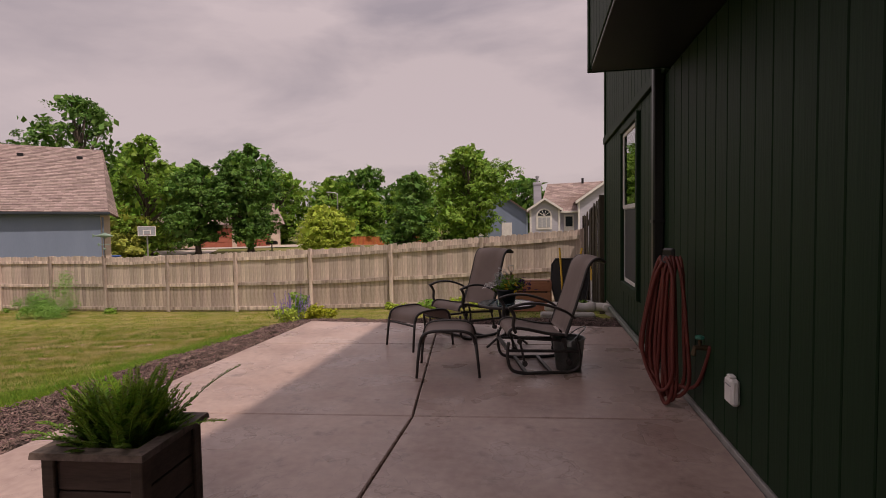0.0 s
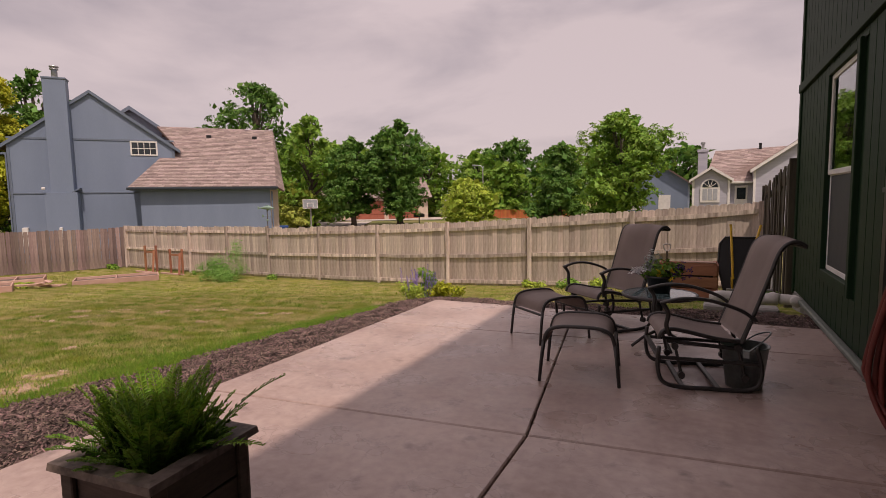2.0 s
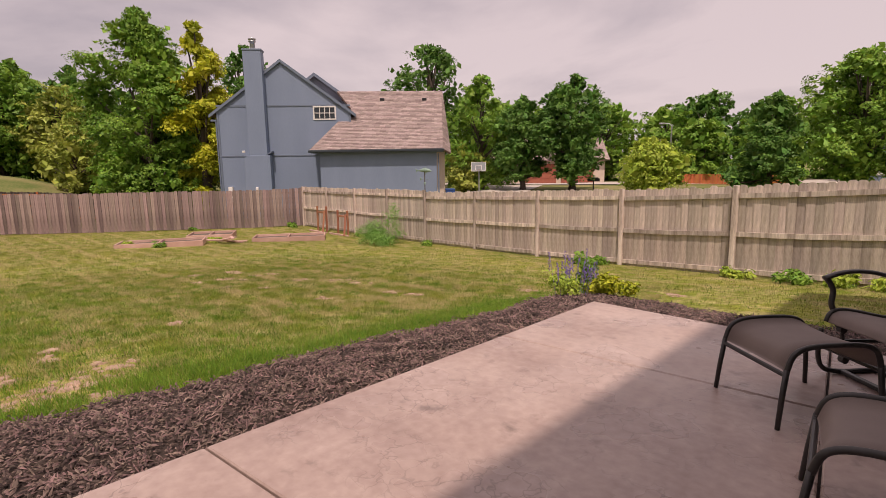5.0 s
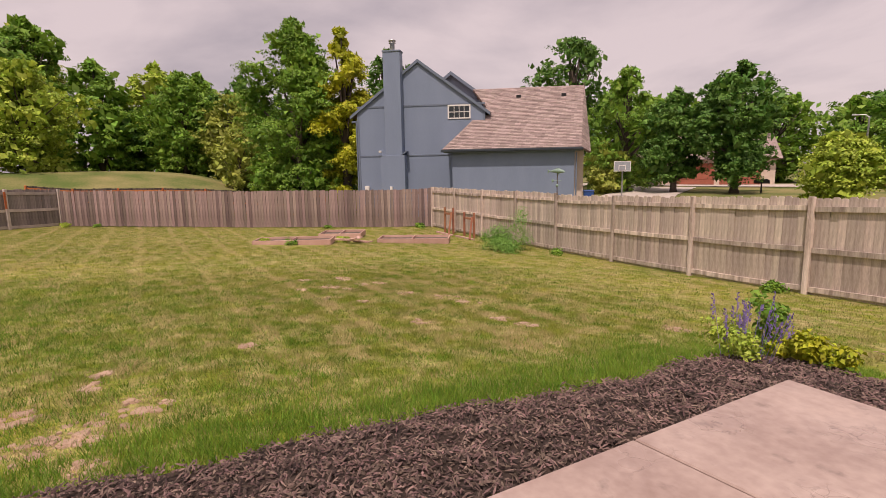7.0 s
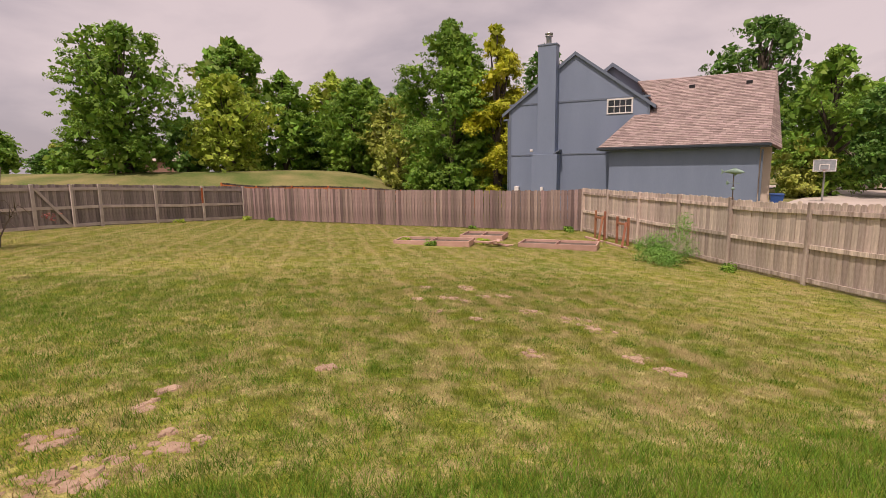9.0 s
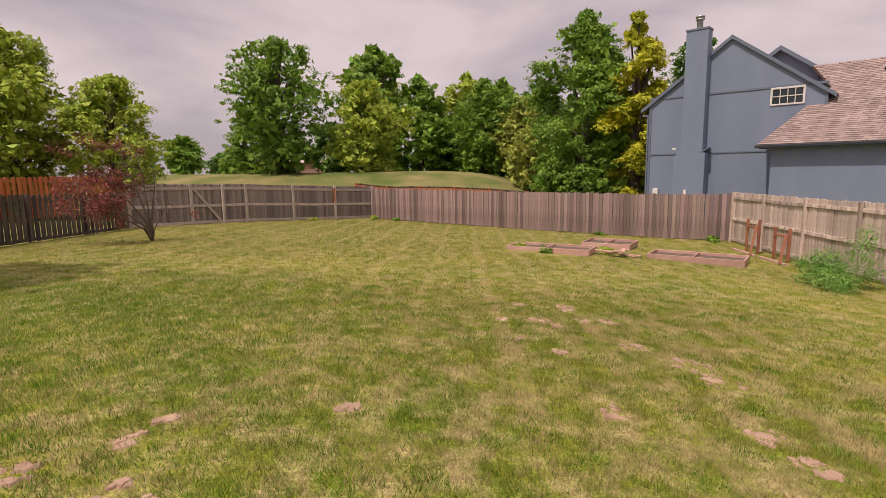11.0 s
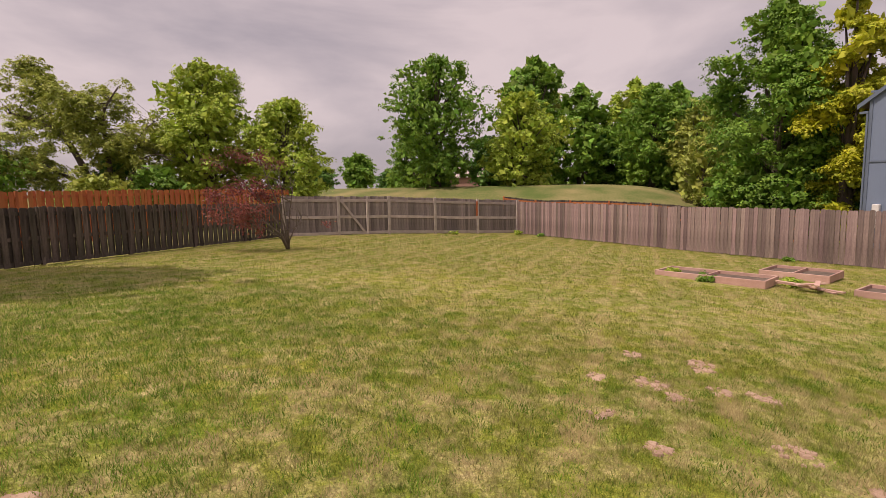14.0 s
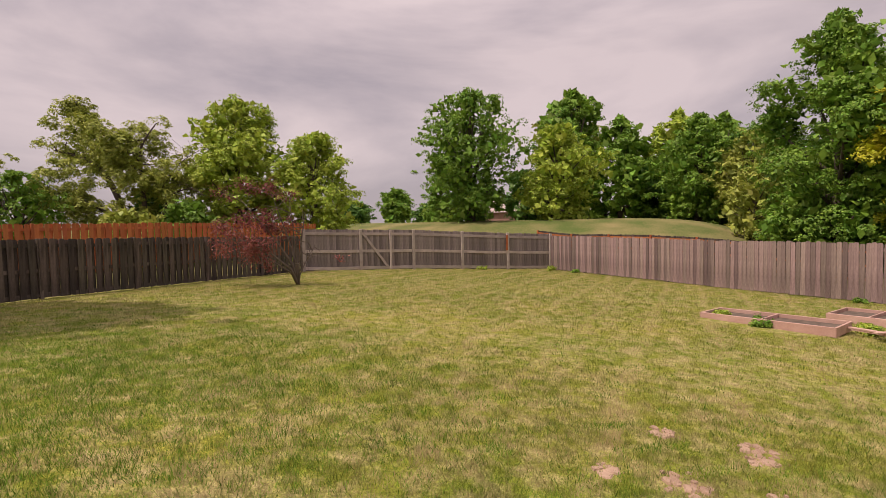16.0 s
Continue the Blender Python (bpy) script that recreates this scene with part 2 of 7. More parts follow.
def stamped_concrete():
    """Tan concrete stamped like slate: veins, blotches and worn sheen."""
    ma = mat("patio_concrete", (0.27, 0.185, 0.16), (0.47, 0.36, 0.315), scale=1.1, rough=0.45, bump=0.45, fine=16, contrast=0.22, dist=0.006)
    n, l = ma.node_tree.nodes, ma.node_tree.links
    b = n["Principled BSDF"]
    co = n["Texture Coordinate"].outputs["Object"]
    wob = n.new("ShaderNodeTexNoise")
    wob.inputs["Scale"].default_value, wob.inputs["Detail"].default_value = 3.0, 4
    mxv = n.new("ShaderNodeMix")
    mxv.data_type = 'RGBA'
    mxv.blend_type = 'ADD'
    mxv.inputs["Factor"].default_value = 0.95
    l.new(co, wob.inputs["Vector"])
    l.new(co, mxv.inputs["A"])
    l.new(wob.outputs["Color"], mxv.inputs["B"])
    vor = n.new("ShaderNodeTexVoronoi")
    vor.feature = 'DISTANCE_TO_EDGE'
    vor.inputs["Scale"].default_value = 4.6
    l.new(mxv.outputs["Result"], vor.inputs["Vector"])
    vein = n.new("ShaderNodeMapRange")
    vein.inputs["From Min"].default_value, vein.inputs["From Max"].default_value = 0.0, 0.035
    vein.inputs["To Min"].default_value, vein.inputs["To Max"].default_value = 0.0, 1.0
    l.new(vor.outputs["Distance"], vein.inputs["Value"])
    part_n = n.new("ShaderNodeTexNoise")
    part_n.inputs["Scale"].default_value, part_n.inputs["Detail"].default_value = 1.9, 3
    keep = n.new("ShaderNodeMapRange")
    keep.inputs["From Min"].default_value, keep.inputs["From Max"].default_value = 0.4, 0.52
    l.new(co, part_n.inputs["Vector"])
    l.new(part_n.outputs["Fac"], keep.inputs["Value"])
    mxk = n.new("ShaderNodeMath")
    mxk.operation = 'MAXIMUM'
    l.new(vein.outputs["Result"], mxk.inputs[0])
    l.new(keep.outputs["Result"], mxk.inputs[1])
    blot = n.new("ShaderNodeTexNoise")
    blot.inputs["Scale"].default_value, blot.inputs["Detail"].default_value, blot.inputs["Roughness"].default_value = 4.6, 5, 0.6
    bl = n.new("ShaderNodeMapRange")
    bl.inputs["From Min"].default_value, bl.inputs["From Max"].default_value = 0.6, 0.72
    bl.inputs["To Min"].default_value, bl.inputs["To Max"].default_value = 1.0, 0.62
    l.new(co, blot.inputs["Vector"])
    l.new(blot.outputs["Fac"], bl.inputs["Value"])
    v2 = n.new("ShaderNodeMapRange")
    v2.inputs["To Min"].default_value, v2.inputs["To Max"].default_value = 0.72, 1.0
    l.new(mxk.outputs["Value"], v2.inputs["Value"])
    ml = n.new("ShaderNodeMath")
    ml.operation = 'MULTIPLY'
    l.new(v2.outputs["Result"], ml.inputs[0])
    l.new(bl.outputs["Result"], ml.inputs[1])
    hs = n.new("ShaderNodeHueSaturation")
    l.new(b.inputs["Base Color"].links[0].from_socket, hs.inputs["Color"])
    l.new(ml.outputs["Value"], hs.inputs["Value"])
    l.new(hs.outputs["Color"], b.inputs["Base Color"])
    old = b.inputs["Normal"].links[0].from_socket
    b2 = n.new("ShaderNodeBump")
    b2.inputs["Strength"].default_value, b2.inputs["Distance"].default_value = 0.22, 0.005
    l.new(mxk.outputs["Value"], b2.inputs["Height"])
    l.new(old, b2.inputs["Normal"])
    l.new(b2.outputs["Normal"], b.inputs["Normal"])
    rg = n.new("ShaderNodeMapRange")
    rg.inputs["From Min"].default_value, rg.inputs["From Max"].default_value = 0.35, 0.65
    rg.inputs["To Min"].default_value, rg.inputs["To Max"].default_value = 0.2, 0.5
    l.new(part_n.outputs["Fac"], rg.inputs["Value"])
    l.new(rg.outputs["Result"], b.inputs["Roughness"])
    return ma


CONCRETE = stamped_concrete()
JOINT = mat("joint_dark", (0.035, 0.026, 0.022), (0.07, 0.052, 0.046), rough=0.9)
FENCE_TAN = mat("fence_tan", (0.28, 0.22, 0.185), (0.68, 0.58, 0.505), scale=2.2, rough=0.85, bump=0.5, fine=30, stretch=(5, 5, 0.3), vary=0.26, contrast=0.19)
FENCE_GREY = mat("fence_grey", (0.13, 0.088, 0.082), (0.36, 0.265, 0.245), scale=2.2, rough=0.88, bump=0.5, fine=30, stretch=(5, 5, 0.3), vary=0.42, contrast=0.19)
# weathered grey, paled so that rails and posts look lit before the boards
RAIL_GREY_LIT = mat("rail_grey_lit", (0.36, 0.29, 0.27), (0.56, 0.48, 0.45), scale=3, rough=0.88, bump=0.4, fine=40, vary=0.15)
FENCE_DARK = mat("fence_dark", (0.03, 0.023, 0.018), (0.13, 0.102, 0.084), scale=3, rough=0.88, bump=0.4, fine=40, stretch=(4, 4, 0.4), vary=0.5, contrast=0.2)
FENCE_SILVER = mat("fence_silver", (0.12, 0.095, 0.094), (0.35, 0.29, 0.28), scale=2.2, rough=0.88, bump=0.5, fine=30, stretch=(5, 5, 0.3), vary=0.34, contrast=0.19)
FENCE_RED = mat("fence_red", (0.34, 0.09, 0.026), (0.56, 0.18, 0.055), scale=3, rough=0.75, bump=0.3, fine=40, stretch=(4, 4, 0.25), vary=0.18)
# near-black tone carries the shade on the boards beside the house
FENCE_SHADED = mat("fence_shade", (0.028, 0.023, 0.016), (0.075, 0.06, 0.042), scale=3, rough=0.9, bump=0.4, fine=40, stretch=(4, 4, 0.25), vary=0.3)
BARK = mat("bark", (0.06, 0.045, 0.035), (0.13, 0.1, 0.08), scale=3, rough=0.95, bump=0.6, fine=20, stretch=(1, 1, 0.25), dist=0.03)
PINKWOOD = mat("pink_wood", (0.42, 0.25, 0.2), (0.55, 0.36, 0.3), scale=3, rough=0.8, bump=0.3, fine=30, vary=0.12)
LEAF_DARK = leafmat("leaves_dark", (0.055, 0.15, 0.024), (0.14, 0.285, 0.05))
LEAF_MID = leafmat("leaves_mid", (0.1, 0.23, 0.025), (0.24, 0.4, 0.055))
LEAF_LIGHT = leafmat("leaves_light", (0.26, 0.38, 0.04), (0.46, 0.56, 0.085))
LEAF_YELLOW = leafmat("leaves_yellow", (0.3, 0.37, 0.025), (0.62, 0.6, 0.045))
LEAF_RED = leafmat("leaves_red", (0.13, 0.036, 0.035), (0.36, 0.115, 0.095))
LEAF_OLIVE = leafmat("leaves_olive", (0.25, 0.31, 0.05), (0.44, 0.48, 0.1))

# ---- ground ----
def smooth(a, b, v):
    k = np.clip((np.asarray(v, float) - a) / (b - a), 0, 1)
    return k * k * (3 - 2 * k)


PATIO = (-3.2, -4.0, 1.07, 6.9)
YARD = [((1.0, 12.65), (-6.3, 13.72)), ((-6.3, 13.72), (-13.7, 14.5)), ((-13.7, 14.5), (-22.4, 14.93)), ((-22.4, 14.93), (-33.0, 0.0)), ((-33.0, 0.0), (-24.1, -8.45)), ((-24.1, -8.45), (8.0, -8.4))]


def outside(x, y):
    """Metres outside the yard's fences (below 0 inside)."""
    d = np.full(np.shape(x), -99.0)
    for (ax, ay), (bx, by) in YARD:
        n = math.hypot(bx - ax, by - ay)
        d = np.maximum(d, ((by - ay) * (x - ax) - (bx - ax) * (y - ay)) / n * -1 * -1)
    return d


def gz(x, y):
    """Height of the ground."""
    x, y = np.asarray(x, float), np.asarray(y, float)
    xc, yc = np.clip(x, -35, 4), np.clip(y, -10, 16)
    p = 0.137 + 0.0535 * xc - 0.0008 * yc + 0.00033 * xc * xc + 0.003526 * xc * yc - 0.0065 * yc * yc + 7.5e-05 * xc * xc * yc - 0.000222 * xc * yc * yc + 0.000153 * yc ** 3
    d = np.hypot(np.maximum(np.maximum(PATIO[0] - x, x - PATIO[2]), 0), np.maximum(np.maximum(PATIO[1] - y, y - PATIO[3]), 0))
    k = smooth(0.0, 2.2, d)
    yard = -0.075 * (1 - k) + p * k
    s = 1 / (1 + np.exp(np.clip((y - 10.5 + 0.12 * (x + 45)) / 2.0, -30, 30)))
    crest = smooth(-35, -50, x) * (1 - 0.25 * smooth(-53, -75, x))
    out = -1.6 + 0.7 * smooth(20, 44, y) + s * (0.65 + 2.35 * crest) + 0.06 * np.sin(x * 0.31) * np.cos(y * 0.27)
    w = smooth(0.2, 7.0, outside(x, y))
    return yard * (1 - w) + out * w


def gh(x, y):
    return float(gz(x, y))


def grid_mesh(name, xs, ys, fn):
    xx, yy = np.meshgrid(xs, ys, indexing="ij")
    vs = np.stack([xx, yy, fn(xx, yy)], -1).reshape(-1, 3)
    n, m = len(xs), len(ys)
    i = np.arange((n - 1) * (m - 1))
    a = (i // (m - 1)) * m + i % (m - 1)
    me = bpy.data.meshes.new(name)
    me.from_pydata(vs.tolist(), [], np.stack([a, a + m, a + m + 1, a + 1], -1).tolist())
    me.polygons.foreach_set("use_smooth", [True] * len(me.polygons))
    me.update()
    return me


def ground_material():
    """Turf seen from above: green and dry drifts, tufts and blades."""
    ma = mat("lawn_soil", (0.1, 0.165, 0.016), (0.28, 0.27, 0.045), scale=0.55, rough=0.95, bump=0.9, fine=38, dist=0.04, contrast=0.3, spec=0.08)
    n, l = ma.node_tree.nodes, ma.node_tree.links
    b = n["Principled BSDF"]
    src = b.inputs["Base Color"].links[0].from_socket
    co = n["Texture Coordinate"].outputs["Object"]

    def noise_node(scale, detail, rough):
        k = n.new("ShaderNodeTexNoise")
        k.inputs["Scale"].default_value, k.inputs["Detail"].default_value, k.inputs["Roughness"].default_value = scale, detail, rough
        l.new(co, k.inputs["Vector"])
        return k.outputs["Fac"]

    def remap(v, a0, a1, b0, b1):
        k = n.new("ShaderNodeMapRange")
        k.inputs["From Min"].default_value, k.inputs["From Max"].default_value = a0, a1
        k.inputs["To Min"].default_value, k.inputs["To Max"].default_value = b0, b1
        l.new(v, k.inputs["Value"])
        return k.outputs["Result"]

    mx = n.new("ShaderNodeMix")
    mx.data_type = 'RGBA'
    mx.inputs["B"].default_value = (0.41, 0.335, 0.165, 1)
    l.new(remap(noise_node(3.2, 8, 0.72), 0.43, 0.66, 0, 0.9), mx.inputs["Factor"])
    l.new(src, mx.inputs["A"])
    mul = n.new("ShaderNodeMath")
    mul.operation = 'MULTIPLY'
    l.new(remap(noise_node(11, 6, 0.75), 0.36, 0.64, 0.62, 1.32), mul.inputs[0])
    l.new(remap(noise_node(75, 3, 0.7), 0.36, 0.64, 0.68, 1.3), mul.inputs[1])
    hs = n.new("ShaderNodeHueSaturation")
    l.new(mx.outputs["Result"], hs.inputs["Color"])
    l.new(mul.outputs["Value"], hs.inputs["Value"])
    l.new(hs.outputs["Color"], b.inputs["Base Color"])
    return ma


SOIL = ground_material()
xs = np.concatenate([np.linspace(-900, -130, 12), np.linspace(-120, -38, 36), np.arange(-36, 6, 0.4), np.linspace(7, 60, 14), np.linspace(80, 900, 10)])
ys = np.concatenate([np.linspace(-900, -60, 12), np.linspace(-50, -12, 14), np.arange(-10, 17, 0.4), np.linspace(18, 120, 34), np.linspace(150, 900, 12)])
ground = new("ground", grid_mesh("ground", xs, ys, gz))
ground.data.materials.append(SOIL)
MEADOW = mat("meadow_grass", (0.09, 0.13, 0.035), (0.26, 0.22, 0.1), scale=0.35, rough=0.95, bump=0.8, fine=9, dist=0.05, contrast=0.2, spec=0.08)
ground.data.materials.append(MEADOW)
mid_pts = np.array([p.center[:2] for p in ground.data.polygons])
ground.data.polygons.foreach_set("material_index", (outside(mid_pts[:, 0], mid_pts[:, 1]) > 0.3).astype(int))
tagged(ground, "mown green lawn with straw-coloured dry patches", "ground", kind="structure")

# ---- patio ----
patio = tagged(new("patio_floor"), "stamped pinkish-tan concrete patio with cut joints", "patio", kind="structure")
xj = lambda y: -0.885 - 0.138 * max(0.0, y - 3.5)
rows = [lambda x: -4.0, lambda x: 1.2 + 0.1 * x, lambda x: 3.6 + 0.1 * x, lambda x: 5.8 + 0.09 * x, lambda x: 6.9 + 0.0 * x]
part("slab_bed", Build().box((-3.17, -3.98, -0.3), (1.05, 6.87, -0.035)), JOINT, patio, "dark concrete below the joints")
g = 0.006
for r in range(4):
    for side in (0, 1):
        x0, x1 = (lambda y: -3.2, lambda y: xj(y) - g) if side == 0 else (lambda y: xj(y) + g, lambda y: 1.068)
        c = []
        for fx, fy, s in ((x0, rows[r], 1), (x1, rows[r], 1), (x1, rows[r + 1], -1), (x0, rows[r + 1], -1)):
            yy = fy(0)
            xx = fx(yy)
            yy = fy(xx) + s * g
            c.append((fx(yy), yy))
        b = Build()
        e = 0.008
        cx, cy = sum(p[0] for p in c) / 4, sum(p[1] for p in c) / 4
        top = [(x + (e if x < cx else -e), y + (e if y < cy else -e), 0.0) for x, y in c]
        mid = [(x, y, -0.008) for x, y in c]
        bot = [(x, y, -0.2) for x, y in c]
        b.add(top + mid + bot, [(0, 1, 2, 3)] + [(k + i, k + 4 + i, k + 4 + (i + 1) % 4, k + (i + 1) % 4) for k in (0, 4) for i in range(4)])
        part("concrete_panel", b, CONCRETE, patio)


# ---- fences ----
def picket_mesh(name, h, w, material, dog=True, t=0.018):
    c = 0.03 if dog else 0.004
    b = Build().prism([(-w / 2, 0), (w / 2, 0), (w / 2, h - c), (w / 2 - c, h), (-w / 2 + c, h), (-w / 2, h - c)], t)
    me = b.mesh(name)
    me.materials.append(material)
    return me


def fence(label, p0, p1, h, material, style, step=2.44, group="", gap=0.0, first=True, last=True, drop=0.0, post_h=0.0, frame_material=None, beam=0.09):
    """A board fence from p0 to p1; its yard side is on the right hand of that way. style: rails, boards or both faces to the yard."""
    p0, p1 = Vector(p0), Vector(p1)
    run = (p1 - p0).length
    ang = math.degrees(math.atan2(p1.y - p0.y, p1.x - p0.x))
    d = (p1 - p0) / run
    z0 = gh(*p0) + drop
    th = thing("fence", (p0.x, p0.y, z0), label, "fence", group, turn=ang)
    gl = lambda s: gh(p0.x + d.x * s, p0.y + d.y * s) + drop - z0
    n = max(1, round(run / step))
    rng = random.Random(int(run * 100))
    node = [run * i / n for i in range(n + 1)]
    top = [gl(s) + h + rng.uniform(-0.02, 0.02) for s in node]
    pm = Build().box((-beam / 2, -0.045, 0), (beam / 2, 0.045, h + 0.12 + post_h), 0.006).mesh("post")
    pm.materials.append(frame_material or material)
    # yard side is local -y
    py = -0.045 if style == "rails" else (0.07 if style == "boards" else 0.0)
    for i, s in enumerate(node):
        if (i == 0 and not first) or (i == n and not last):
            continue
        piece("post", pm, pose(s, py, top[i] - h - 0.1, rng.uniform(-0.7, 0.7), rng.uniform(-0.7, 0.7)), th)
    for i in range(n):
        for q in (0.1, 0.52, 0.93):
            a = top[i] - h * q
            c = top[i + 1] - h * q
            sag = rng.uniform(-0.025, 0.005)
            ry0, ry1 = (-0.042, 0.0) if style == "rails" else ((0.02, 0.06) if style == "boards" else (-0.02, 0.02))
            b = Build()
            N = 5
            ring = []
            for k in range(N):
                t = k / (N - 1)
                s = node[i] + beam / 2 + 0.002 + (node[i + 1] - node[i] - beam - 0.004) * t
                z = a + (c - a) * t + sag * math.sin(math.pi * t)
                ring += [(s, ry0, z - beam / 2), (s, ry1, z - beam / 2), (s, ry1, z + beam / 2), (s, ry0, z + beam / 2)]
            fs = [(4 * k + j, 4 * k + 4 + j, 4 * k + 4 + (j + 1) % 4, 4 * k + (j + 1) % 4) for k in range(N - 1) for j in range(4)]
            b.add(ring, fs + [(3, 2, 1, 0), (4 * N - 4, 4 * N - 3, 4 * N - 2, 4 * N - 1)])
            part("rail", b, frame_material or material, th)
    w = 0.138
    ms = [picket_mesh("picket", h - 0.02 + e, w, material) for e in (0, 0.012, -0.014)]
    s, k = w / 2, 0
    while s < run:
        i = min(n - 1, int(s / run * n))
        t = (s - node[i]) / (node[i + 1] - node[i])
        z = top[i] + (top[i + 1] - top[i]) * t - h + 0.03
        y = {"rails": 0.002, "boards": -0.0}[style] if style != "both" else (0.022 if k % 2 else -0.04)
        piece("picket", rng.choice(ms), pose(s, y, z + rng.uniform(-0.012, 0.012), rng.uniform(-0.5, 0.5), rng.uniform(-0.6, 0.6) * (0.2 if style == "rails" else 1), rng.uniform(-1.2, 1.2) * (0.4 if style == "rails" else 1)), th)
        s += w + ((rng.uniform(-0.001, 0.001) if style == "rails" else rng.uniform(0.002, 0.009)) if style != "both" else gap)
        k += 1
    return th


fence("weathered tan board fence with posts and rails inside", (-22.4, 14.93), (-13.7, 14.5), 1.8, FENCE_TAN, "rails", group="yard fence")
fence("weathered tan board fence with posts and rails inside", (-13.7, 14.5), (-6.3, 13.72), 1.74, FENCE_TAN, "rails", group="yard fence", first=False)
fence("weathered tan board fence with posts and rails inside", (-6.3, 13.72), (1.0, 12.65), 1.72, FENCE_TAN, "rails", group="yard fence", first=False)
fence("grey-brown weathered board fence, plain boards towards the lawn", (-33.0, 0.0), (-22.4, 14.93), 1.72, FENCE_GREY, "boards", group="yard fence")
fence("grey weathered board fence, rails inside paled as if lit", (-24.1, -8.45), (-33.0, 0.0), 1.8, FENCE_SILVER, "rails", group="yard fence", step=2.3, frame_material=RAIL_GREY_LIT, beam=0.125)
fence("dark grey shadowbox fence with boards on both faces", (-6.5, -8.4), (-24.1, -8.45), 1.5, FENCE_DARK, "both", group="yard fence", gap=-0.024)
fence("weathered board fence between house and yard, coloured dark for its shade", (1.04, 12.6), (1.04, 9.2), 2.0, FENCE_SHADED, "both", group="yard fence", gap=0.03, step=1.7)
fence("orange-stained new board fence behind the old one", (-6.5, -12.5), (-30.5, -12.9), 1.75, FENCE_RED, "both", group="neighbour fence", gap=0.004, drop=0.5)
fence("low stained fence at the foot of the grass bank", (-38.5, -2.0), (-33.6, 13.5), 1.4, FENCE_DARK, "rails", group="neighbour fence", drop=-0.03, frame_material=FENCE_RED)

# ---- own house ----
house = tagged(new("house_wall"), "dark green grooved plywood siding of the house", "wall", kind="structure")
core = Build().box((1.1, -6.0, -0.3), (1.3, 6.18, 5.3)).box((1.1, 7.3, -0.3), (1.3, 9.1, 5.3)).box((1.1, 6.18, -0.3), (1.3, 7.3, 0.54)).box((1.1, 6.18, 2.5), (1.3, 7.3, 5.3))
core.box((1.3, 8.9, -0.3), (8, 9.1, 5.3)).box((1.3, -6, -0.3), (8, -5.8, 5.3)).box((7.8, -5.8, -0.3), (8, 8.9, 5.3))
part("wall_core", core, GREEN, house)
part("foundation", Build().box((1.075, -6.0, -0.3), (1.1, 9.1, 0.03), 0.004), mat("foundation_grey", (0.2, 0.19, 0.18), (0.3, 0.29, 0.27), rough=0.9), house, "grey concrete foundation strip")


def board_mesh(h):
    me = Build().box((-0.018, 0.004, 0), (0.0, 0.199, h), 0.005).mesh("siding_board")
    me.materials.append(GREEN)
    return me


B_FULL, B_UP, B_SILL, B_HEAD = board_mesh(2.57), board_mesh(2.55), board_mesh(0.4), board_mesh(0.08)
y = -6.0
while y < 9.05:
    if y + 0.2 > 6.12 and y < 7.36:
        piece("siding_board", B_SILL, pose(1.099, y, 0.04), house)
        piece("siding_board", B_HEAD, pose(1.099, y, 2.54), house)
    else:
        piece("siding_board", B_FULL, pose(1.099, y, 0.04), house)
    if y > 4.7:
        piece("siding_board", B_UP, pose(1.099, y, 2.73), house)
    y += 0.203
part("belt_trim", Build().box((1.045, 4.75, 2.615), (1.098, 9.12, 2.725), 0.006), GREEN, house, "dark green horizontal trim board")
part("corner_trim", Build().box((1.06, 9.02, 0.0), (1.098, 9.13, 5.3), 0.006), GREEN, house)
part("window_head_upper", Build().box((1.05, 6.2, 3.35), (1.098, 7.3, 3.45), 0.005).box((1.05, 7.22, 3.45), (1.098, 7.3, 4.8), 0.005), GREEN, house, "trim of the upper window")

bay = tagged(new("upper_storey"), "overhanging upper storey with dark green siding", "wall", kind="structure")
part("overhang_core", Build().box((0.45, -6.0, 2.66), (1.098, 4.73, 5.3)), GREEN, bay)
part("soffit", Build().box((0.44, -6.0, 2.63), (1.098, 4.74, 2.658), 0.004), BLACK, bay, "near-black soffit under the overhang")
bo = Build().box((-0.018, 0.004, 0), (0.0, 0.199, 2.64), 0.005).mesh("siding_board")
bo.materials.append(GREEN)
y = -6.0
while y < 4.6:
    piece("siding_board", bo, pose(0.449, y, 2.66), bay)
    y += 0.203
part("corner_trim", Build().box((0.415, 4.66, 2.625), (0.449, 4.75, 5.3), 0.005).box((0.415, 4.731, 2.625), (1.098, 4.76, 2.7), 0.005), GREEN, bay)
for k in range(3):
    part("siding_board", Build().box((0.455 + k * 0.203, 4.731, 2.71), (0.65 + k * 0.203, 4.748, 5.3), 0.005), GREEN, bay)

roof = tagged(new("house_roof"), "brown shingle roof with wide dark eaves", "roof", kind="structure")
part("eave_slab", Build().prism([(-0.12, 5.22), (4.5, 7.3), (9.2, 5.22), (9.2, 5.34), (4.5, 7.45), (-0.12, 5.36)], 15.8, pose(0, -6.4, 0)), SHINGLE_DARK, roof)
part("ceiling_closer", Build().box((0.46, -6.0, 5.16), (8, 9.1, 5.2)), GREEN, roof)

